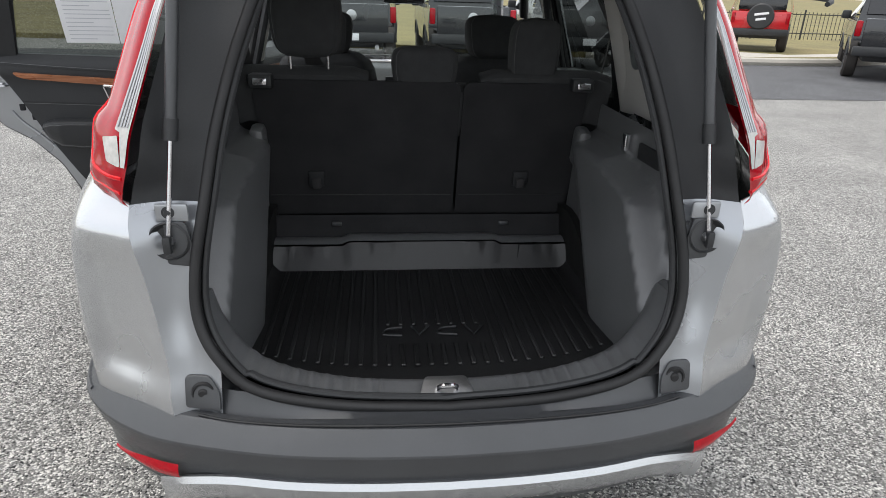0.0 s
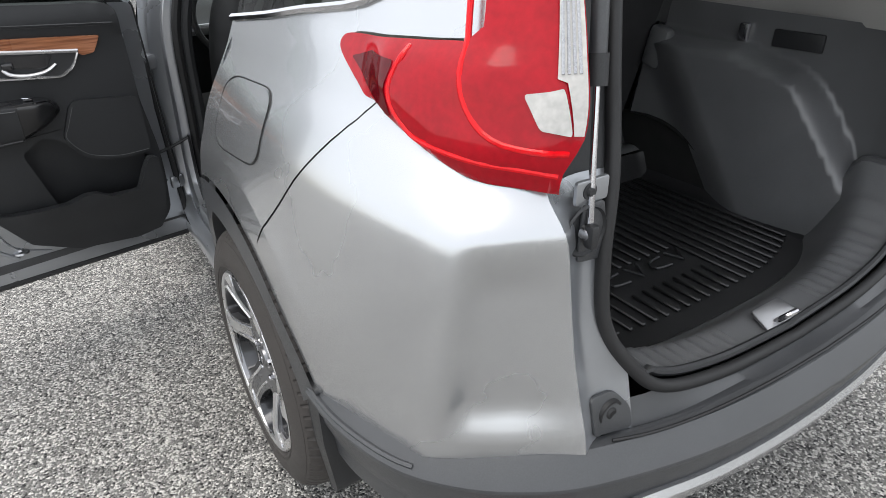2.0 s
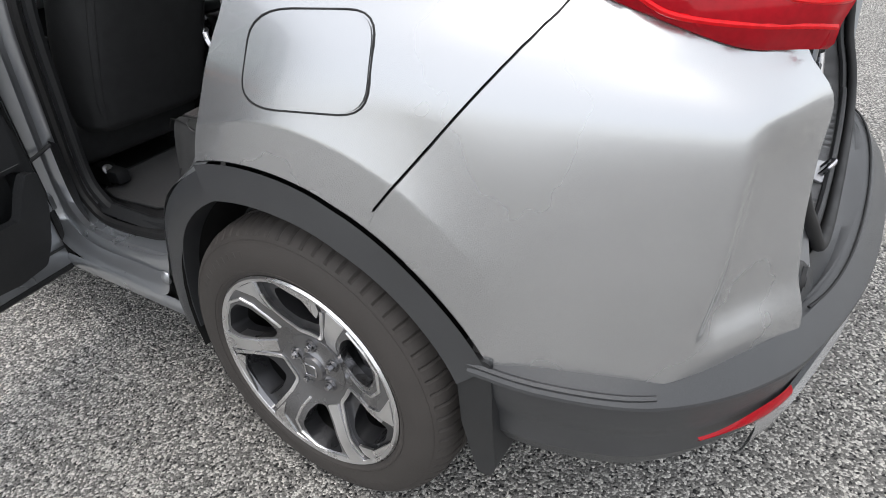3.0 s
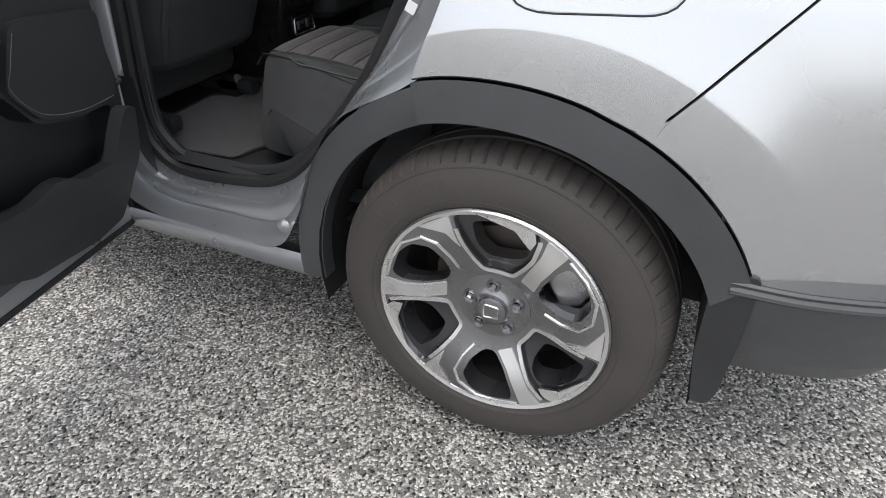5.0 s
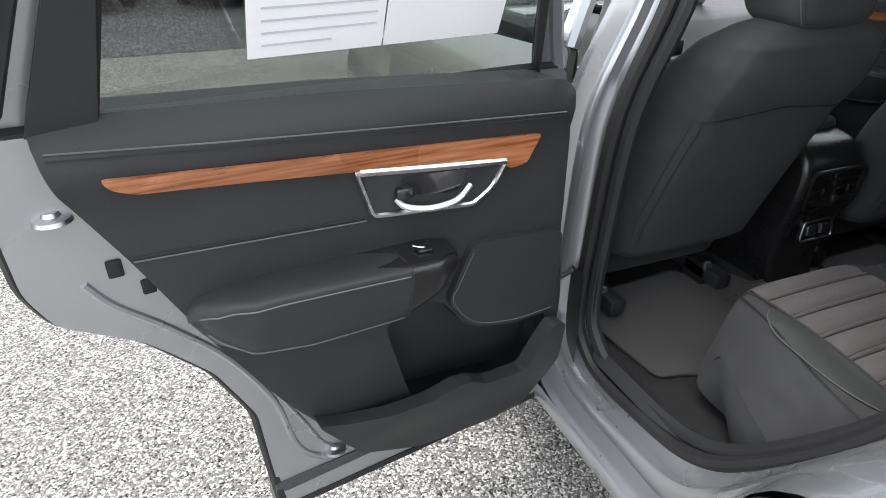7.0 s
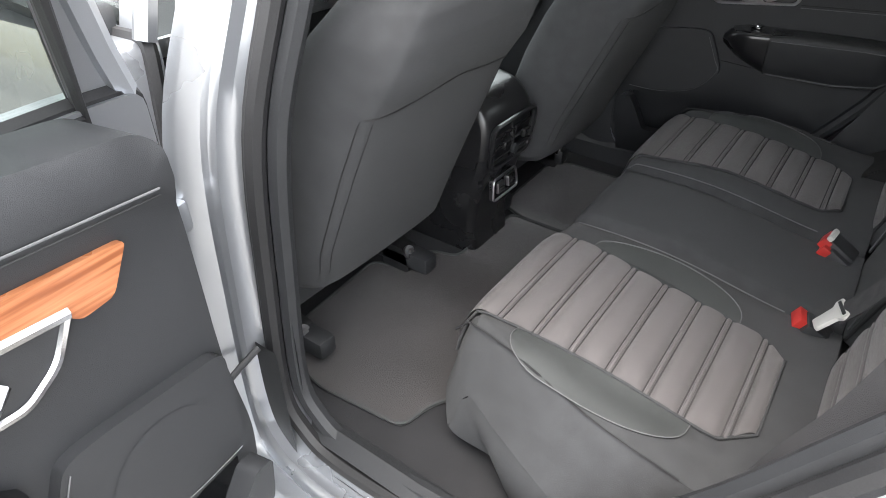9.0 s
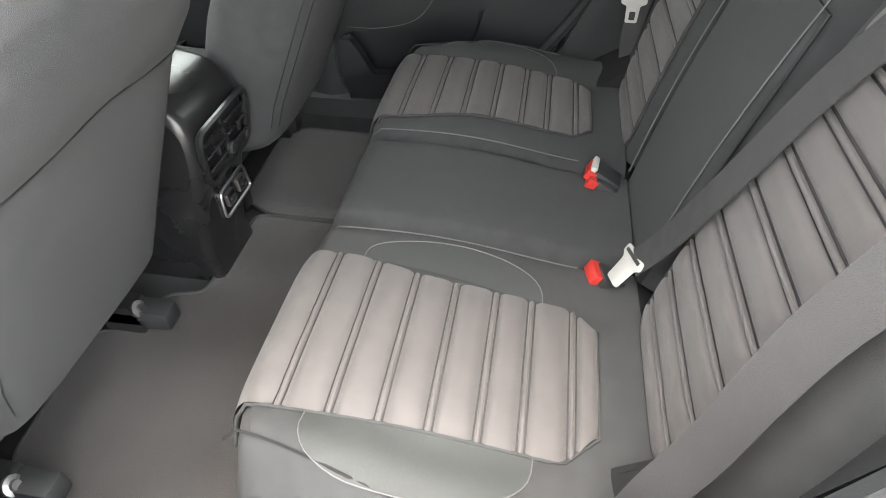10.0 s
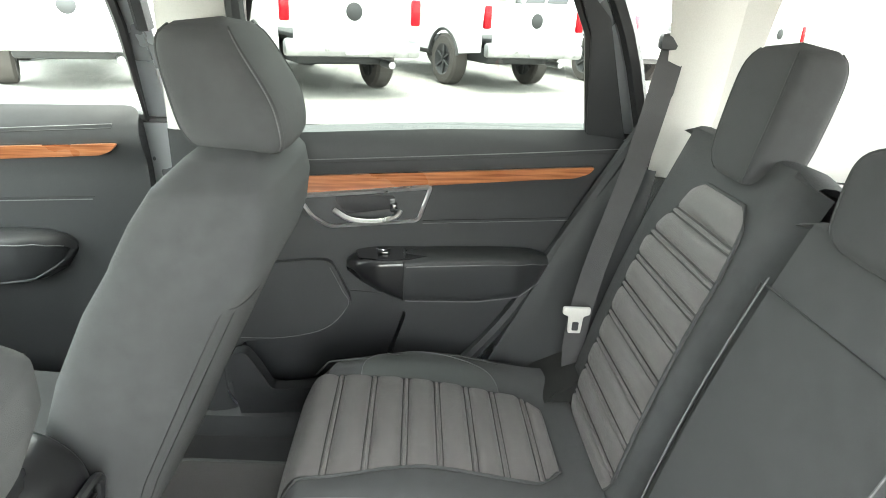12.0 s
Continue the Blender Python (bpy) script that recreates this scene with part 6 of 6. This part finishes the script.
    part("pocket", sheet(rounded(lipo, .012), lambda u, z: card_w(u, z, .035 + .02 * ramp(.45, .60, z) * ramp(.62, .5, u)), .025, back=tuple(place(0, -.035, 0) - place(0, 0, 0))), TRIM, card, "moulded map pocket")
    # hardware on the flange
    if rear:
        for u, z in ((.588, .425), (.955, 1.10)):
            part("flange_bolt", lathe([(0, .010), (.010, .009), (.013, .003), (.024, 0), (.026, -.006)], 16, tuple(flange_w(u, z)), (0, 0, 0)), STEEL, shell)
            b = shell.children[-1]
            c = flange_w(u, z)
            b.data.transform(Matrix.Translation(c) @ Matrix((e1, e2, e3)).transposed().to_4x4() @ Matrix.Translation(-c))
        for u, z, s in ((.90, 1.0, .022), (.862, .955, .020)):
            part("latch_slot", block((s, .012, s * 1.3), tuple(flange_w(u, z)), (0, 0, 10), .003), FELT, shell)
    # window frame and glass
    if rear:
        fr = [(.06, 1.19), (.16, 1.42), (.235, 1.60), (.40, 1.632), (.66, 1.63), (.80, 1.585), (.90, 1.45), (.985, 1.25), (1.0, 1.20)]
        gl = [(.125, 1.185), (.222, 1.575), (.40, 1.605), (.65, 1.60), (.765, 1.555), (.83, 1.44), (.872, 1.215)]
        quart = [(.872, 1.215), (.83, 1.44), (.775, 1.55), (.86, 1.47), (.955, 1.215)]
    else:
        fr = [(.06, 1.17), (.45, 1.42), (.65, 1.55), (.80, 1.60), (1.02, 1.62), (1.05, 1.40), (1.06, 1.20)]
        gl = [(.20, 1.19), (.50, 1.42), (.68, 1.54), (.82, 1.575), (.98, 1.59), (1.0, 1.40), (1.0, 1.21)]
        quart = None

    def gw(u, z):
        return place(u, float(np.interp(z, (1.20, 1.26, 1.60), (.055, .075, .21))), z)
    wf = part("window_frame", sheet(fr, lambda u, z: gw(u, z), .05, holes=[gl]), JAMB, shell, "silver painted window frame")
    part("frame_seal", tube([gw(u, z) + (place(0, .012, 0) - place(0, 0, 0)) for u, z in gl], .011, 6, True), RUBBER, wf)
    part("frame_edge", tube([gw(u, z) for u, z in curve(fr, 3)], .016, 6), JAMB, wf)
    part("window_frame_trim", tube([gw(u, z) + (place(0, .02, 0) - place(0, 0, 0)) for u, z in curve(fr[1:-1], 3)], .018, 6), TRIM, wf)
    gp = part("window_pane", sheet(gl, gw, .08), PRIVACY if rear else WINDOW, shell, "tinted door window" if rear else "clear door window")
    gp.visible_shadow = rear
    if quart:
        part("window_corner", sheet(quart, lambda u, z: gw(u, z) + (place(0, .028, 0) - place(0, 0, 0)), .05, back=tuple(place(0, -.03, 0) - place(0, 0, 0))), TRIM, shell, "black window corner piece")
    return gw


PHI = radians(79)
DX, DY = (-math.sin(PHI), -math.cos(PHI)), (math.cos(PHI), -math.sin(PHI))


def open_door(u, w, z):
    return Vector((-.86 + u * DX[0] + w * DY[0], 2.13 + u * DX[1] + w * DY[1], z))


gw_open = door(open_door, "rear_door", "silver rear door standing wide open, black lining with wood strip")
door(lambda u, w, z: Vector((.86 - w, 2.180 - 1.06 * u, z)), "rear_door", "closed rear door, black lining with wood strip")
door(lambda u, w, z: Vector((.86 - w, 3.235 - u, z)), "front_door", "closed front door, black lining with wood strip", False)
door(lambda u, w, z: Vector((-.86 + w, 3.24 - u, z)), "front_door", "closed silver front door", False)
for hz in (.52, .98):
    part("door_hinge", block((.05, .05, .05), (-.875, 2.125, hz), (0, 0, 11), .008), JAMB, car)

# ---- loose things in the car ----
def floor_mat(pts, name_label):
    return solo("floor_mat", sheet(rounded(pts, .025), lambda x, y: Vector((x, y, .428 + .045 * ramp(.26, .10, abs(x)))), .04, back=(0, 0, -.006)), CARPET, name_label, "floor mat", "rear floor mats")


m1 = [(-.63, 1.93), (-.65, 2.14), (-.625, 2.25), (-.515, 2.33), (-.24, 2.35), (-.215, 2.25), (-.145, 2.225), (-.128, 2.138), (.0, 2.135), (.146, 2.13), (.14, 1.83), (-.45, 1.85), (-.55, 1.915)]
fm = floor_mat(m1, "charcoal carpet floor mat with bound edge")
part("bound_edge", tube([(x, y, .430 + .045 * ramp(.26, .10, abs(x))) for x, y in rounded(m1, .025)], .0036, 6, True), PATCH, fm)
m2 = [(.60, 1.86), (.61, 2.17), (.55, 2.23), (.24, 2.22), (.155, 2.10), (.155, 1.86)]
fm2 = floor_mat(m2, "charcoal carpet floor mat by the far door")
part("bound_edge", tube([(x, y, .430 + .045 * ramp(.26, .10, abs(x))) for x, y in rounded(m2, .025)], .0036, 6, True), PATCH, fm2)


def on_glass(u, z):
    return gw_open(u, z) + Vector((DY[0], DY[1], 0)) * .003


for a, b, lo in ((.232, .455, 1.274), (.458, .668, 1.276)):
    ps = solo("paper_sheet", sheet([(a, lo), (b, lo + .002), (b, lo + .275), (a, lo + .272)], on_glass, .05, back=(DY[0] * .0008, DY[1] * .0008, 0)), PAPER, "white printed paper sheet on the door window", "paper", "sheets on the window")
    for k in range(14):
        z = lo + .018 + k * .017
        ln = (b - a) * (.84 if k % 4 else .5)
        if b > .46:
            part("print_bar", sheet([(b - .02 - ln, z), (b - .02, z), (b - .02, z + .003), (b - .02 - ln, z + .003)], lambda u, zz: on_glass(u, zz) + Vector((DY[0], DY[1], 0)) * .002, .1), INK, ps)

# ---- other vehicles on the lot ----
def wheel_simple(parent, at, r, w, rim_mat):
    a = part("wheel", lathe([(r * .62, -w / 2), (r * .9, -w / 2), (r, -w * .35), (r, w * .35), (r * .9, w / 2), (r * .62, w / 2)], 28, at, (0, 90, 0)), TYRE, parent)
    part("rim", lathe([(r * .15, w * .30), (r * .5, w * .36), (r * .62, w * .5), (r * .62, -w * .5), (r * .5, -w * .36), (r * .15, -w * .30)], 28, at, (0, 90, 0)), rim_mat, a)
    for k in range(6):
        t = k * math.tau / 6
        for s in (-1, 1):
            part("rim_spoke", block((w * .2, r * .10, r * .55), (at[0] + s * w * .36, at[1] + r * .32 * math.sin(t), at[2] + r * .32 * math.cos(t)), (math.degrees(-t), 0, 0), .01, 1), rim_mat, a)
    return a


def pickup(m, paint, label, name="pickup_truck"):
    """A crew-cab pickup, its tail at y = 0, nose ahead."""
    t = thing(name, label, "truck", "parked trucks" if paint is WHITEPAINT else "")
    W = 1.0

    def side(y, z):
        bulge = .03 * math.exp(-((z - .95) / .25) ** 2)
        return -(W - .02 + bulge - .10 * ramp(1.25, 1.9, z) - .12 * ramp(1.3, 1.95, z))
    hull = [(.06, .62), (.02, .80), (.03, 1.36), (1.72, 1.38), (1.78, 1.42), (1.95, 1.90), (2.3, 1.965), (3.3, 1.96), (3.95, 1.50), (4.1, 1.40), (5.5, 1.34), (5.75, 1.2), (5.8, .75), (5.7, .55)]
    arch_f = [(4.75 + .50 * math.cos(a), .42 + .50 * math.sin(a)) for a in np.linspace(.26, math.pi - .26, 14)]
    arch_r = [(1.25 + .50 * math.cos(a), .42 + .50 * math.sin(a)) for a in np.linspace(.26, math.pi - .26, 14)]
    outline = hull + arch_f + arch_r
    for s in (-1, 1):
        bm = sheet(outline, lambda y, z: Vector((-s * side(y, z), y, z)), .12)
        part("body_side", bm, paint, t)
        for a, b in ((2.05, 2.75), (2.82, 3.55)):
            wn_ = [(a, 1.46), (b, 1.46), (b - (.25 if b > 3 else .05), 1.86), (a + .08, 1.86)]
            part("side_window", sheet(wn_, lambda y, z: Vector((-s * (side(y, z) - .006), y, z)), .2), GLOSS, t)
        for y in (1.25, 4.75):
            part("arch_trim", tube([(-s * (side(y, .5) - .01), y + .50 * math.cos(a), .42 + .50 * math.sin(a)) for a in np.linspace(.2, math.pi - .2, 16)], .03, 6), BLACK, t)
        part("tail_lamp", block((.13, .08, .34), (s * .915, .045, 1.14), (0, 0, 0), .03), RED, t, "red tail lamp")
        wheel_simple(t, (s * .86, 1.25, .42), .42, .28, BLACK)
        wheel_simple(t, (s * .86, 4.75, .42), .42, .28, BLACK)
        part("side_mirror", block((.22, .12, .22), (s * 1.08, 3.75, 1.42), (0, 0, 0), .04), BLACK, t)
    part("tailgate", block((1.62, .06, .62), (0, .03, 1.05), (0, 0, 0), .03), paint, t)
    part("badge", lathe([(0, .012), (.10, .012), (.115, 0)], 24, (0, -.004, 1.12), (90, 0, 0)), BLACK if paint is not BLACKPAINT else STEEL, t)
    part("rear_bumper", block((1.9, .16, .22), (0, -.02, .66), (0, 0, 0), .05), STEEL if paint is not BLACKPAINT else BLACK, t, "bright steel rear bumper")
    part("plate", block((.31, .01, .15), (0, -.105, .67), (0, 0, 0), .004), PAPER, t)
    part("bed_floor", block((1.6, 1.7, .05), (0, .9, .80), (0, 0, 0), .01), BLACK, t)
    part("roof", grid(lambda u, v: Vector((mix(-.80, .80, u), mix(1.95, 3.4, v), 1.95 + .02 * math.sin(math.pi * u))), 6, 6), paint, t)
    part("rear_glass", grid(lambda u, v: Vector((mix(-.72, .72, u), mix(1.80, 1.93, v), mix(1.45, 1.88, v))), 2, 2), GLOSS, t)
    part("cab_back", grid(lambda u, v: Vector((mix(-.86, .86, u) * mix(1.1, .93, v), mix(1.785, 1.96, v), mix(.8, 1.95, v))), 2, 6), paint, t)
    part("bonnet", grid(lambda u, v: Vector((mix(-.86, .86, u), mix(3.95, 5.75, v), 1.44 - .1 * v)), 4, 6), paint, t)
    part("windscreen", grid(lambda u, v: Vector((mix(-.78, .78, u), mix(3.98, 3.35, v), mix(1.46, 1.93, v))), 2, 2), GLOSS, t)
    part("front_end", block((1.7, .1, .75), (0, 5.75, .92), (0, 0, 0), .04), BLACK, t)
    part("underbody", block((1.4, 5.2, .25), (0, 2.9, .55), (0, 0, 0), .05), BLACK, t)
    part("exhaust", tube([(.55, .3, .45), (.55, -.03, .45)], .05, 10), STEEL, t)
    t.matrix_world = m
    return t


BIG = Matrix.Scale(1.1, 4)
truck = pickup(pose(8.82, 6.55, 0, 0, 0, -63) @ BIG, WHITEPAINT, "white crew-cab pickup truck parked on the lot")
for x, y, a in ((9.88, 2.66, -63), (12.0, -.64, -63), (14.45, -4.25, -63), (16.85, -8.2, -63)):
    copy_thing(truck, pose(x, y, 0, 0, 0, a) @ BIG)
black_truck = pickup(pose(11.4, 12.2, 0, 0, 0, -35), BLACKPAINT, "black pickup truck parked on the lot")
for x in (-3.43, -.72, 1.99, 4.70):
    copy_thing(black_truck, pose(x, 13.6, 0, 0, 0, 0))


def offroader(m):
    t = thing("off_road_car", "red boxy off-road car with a covered spare wheel", "car")
    hull = [(.05, .55), (0, .8), (.02, 1.15), (.10, 1.80), (2.6, 1.82), (3.0, 1.30), (4.2, 1.25), (4.35, .7), (4.3, .55)]
    outline = hull + [(3.55 + .46 * math.cos(a), .42 + .46 * math.sin(a)) for a in np.linspace(.3, math.pi - .3, 12)] + [(.85 + .46 * math.cos(a), .42 + .46 * math.sin(a)) for a in np.linspace(.3, math.pi - .3, 12)]
    for s in (-1, 1):
        part("body_side", sheet(outline, lambda y, z: Vector((s * (.92 - .12 * ramp(1.2, 1.8, z)), y, z)), .15), REDPAINT, t)
        for y in (.85, 3.55):
            wheel_simple(t, (s * .80, y, .42), .42, .28, BLACK)
        part("tail_lamp", block((.10, .06, .32), (s * .80, -.01, 1.05), (0, 0, 0), .02), RED, t)
    part("tail", block((1.74, .08, .62), (0, .03, .95), (0, 0, 0), .04), REDPAINT, t)
    part("rear_glass", block((1.4, .05, .45), (0, .06, 1.52), (-5, 0, 0), .03), GLOSS, t)
    part("spare_wheel_cover", lathe([(0, .13), (.36, .13), (.40, .09), (.40, -.08)], 32, (0, -.02, 1.10), (90, 0, 0)), BLACK, t, "black spare wheel cover")
    for z, w in ((1.18, .42), (1.02, .30)):
        part("cover_mark", block((w, .006, .07), (.02, -.155, z), (0, -8, 0), .002), PAPER, t)
    part("rear_bumper", block((1.8, .16, .22), (0, -.04, .62), (0, 0, 0), .04), BLACK, t)
    part("roof", block((1.6, 2.5, .06), (0, 1.35, 1.83), (0, 0, 0), .03), BLACK, t)
    part("bonnet", block((1.6, 1.3, .06), (0, 3.6, 1.27), (0, 0, 0), .03), REDPAINT, t)
    part("underbody", block((1.4, 3.8, .25), (0, 2.1, .55), (0, 0, 0), .05), BLACK, t)
    t.matrix_world = m
    return t


offroader(pose(12.2, 19.2, .16, 0, 0, -32))

# ---- beyond the lot ----
ISL = [(6.0, 17.6), (9.5, 16.3), (13, 16.4), (17, 18.0), (22, 20.5), (40, 26), (60, 30), (120, 60), (120, 160), (-120, 160), (-120, 30), (-30, 22), (-5, 20.5)]
solo("lawn", sheet(ISL, lambda x, y: Vector((x, y, .15 + .03 * max(0, y - 24))), 6.0, back=(0, 0, -.3)), GRASS, "dry yellowish lawn rising behind the lot", "lawn", kind="structure")
solo("kerb", tube([(x, y, .09) for x, y in curve(ISL[:8] , 6)], .12, 8, flat=1.0), CONCRETE, "pale concrete kerb of the lawn island", "kerb", kind="structure")
solo("display_pad", sheet(curve([(9.4, 17.6), (12.5, 17.4), (16, 19), (16, 22.5), (12, 24), (8.6, 22)], 4, True), lambda x, y: Vector((x, y, .158)), .8, back=(0, 0, -.1)), CONCRETE, "pale concrete pad on the lawn", "pavement", kind="structure")
fence = thing("iron_fence", "black iron railing along the lawn", "fence")
f0, f1 = Vector((2, 26.5, .15)), Vector((60, 27.5, .15))
for z in (.35, 1.15):
    part("fence_rail", tube([f0 + Vector((0, 0, z)), f1 + Vector((0, 0, z))], .022, 5), IRON, fence)
post_mesh = mesh_of("fence_post", block((.06, .06, 1.35), (0, 0, .67), (0, 0, 0), .005, 1), IRON)
bar_mesh = mesh_of("fence_bar", block((.018, .018, 1.2), (0, 0, .65), (0, 0, 0), 0), IRON)
for k in range(25):
    ob = new("fence_post", post_mesh)
    ob.parent, ob.location = fence, f0.lerp(f1, k / 24)
for k in range(290):
    ob = new("fence_bar", bar_mesh)
    ob.parent, ob.location = fence, f0.lerp(f1, (k + .5) / 290)
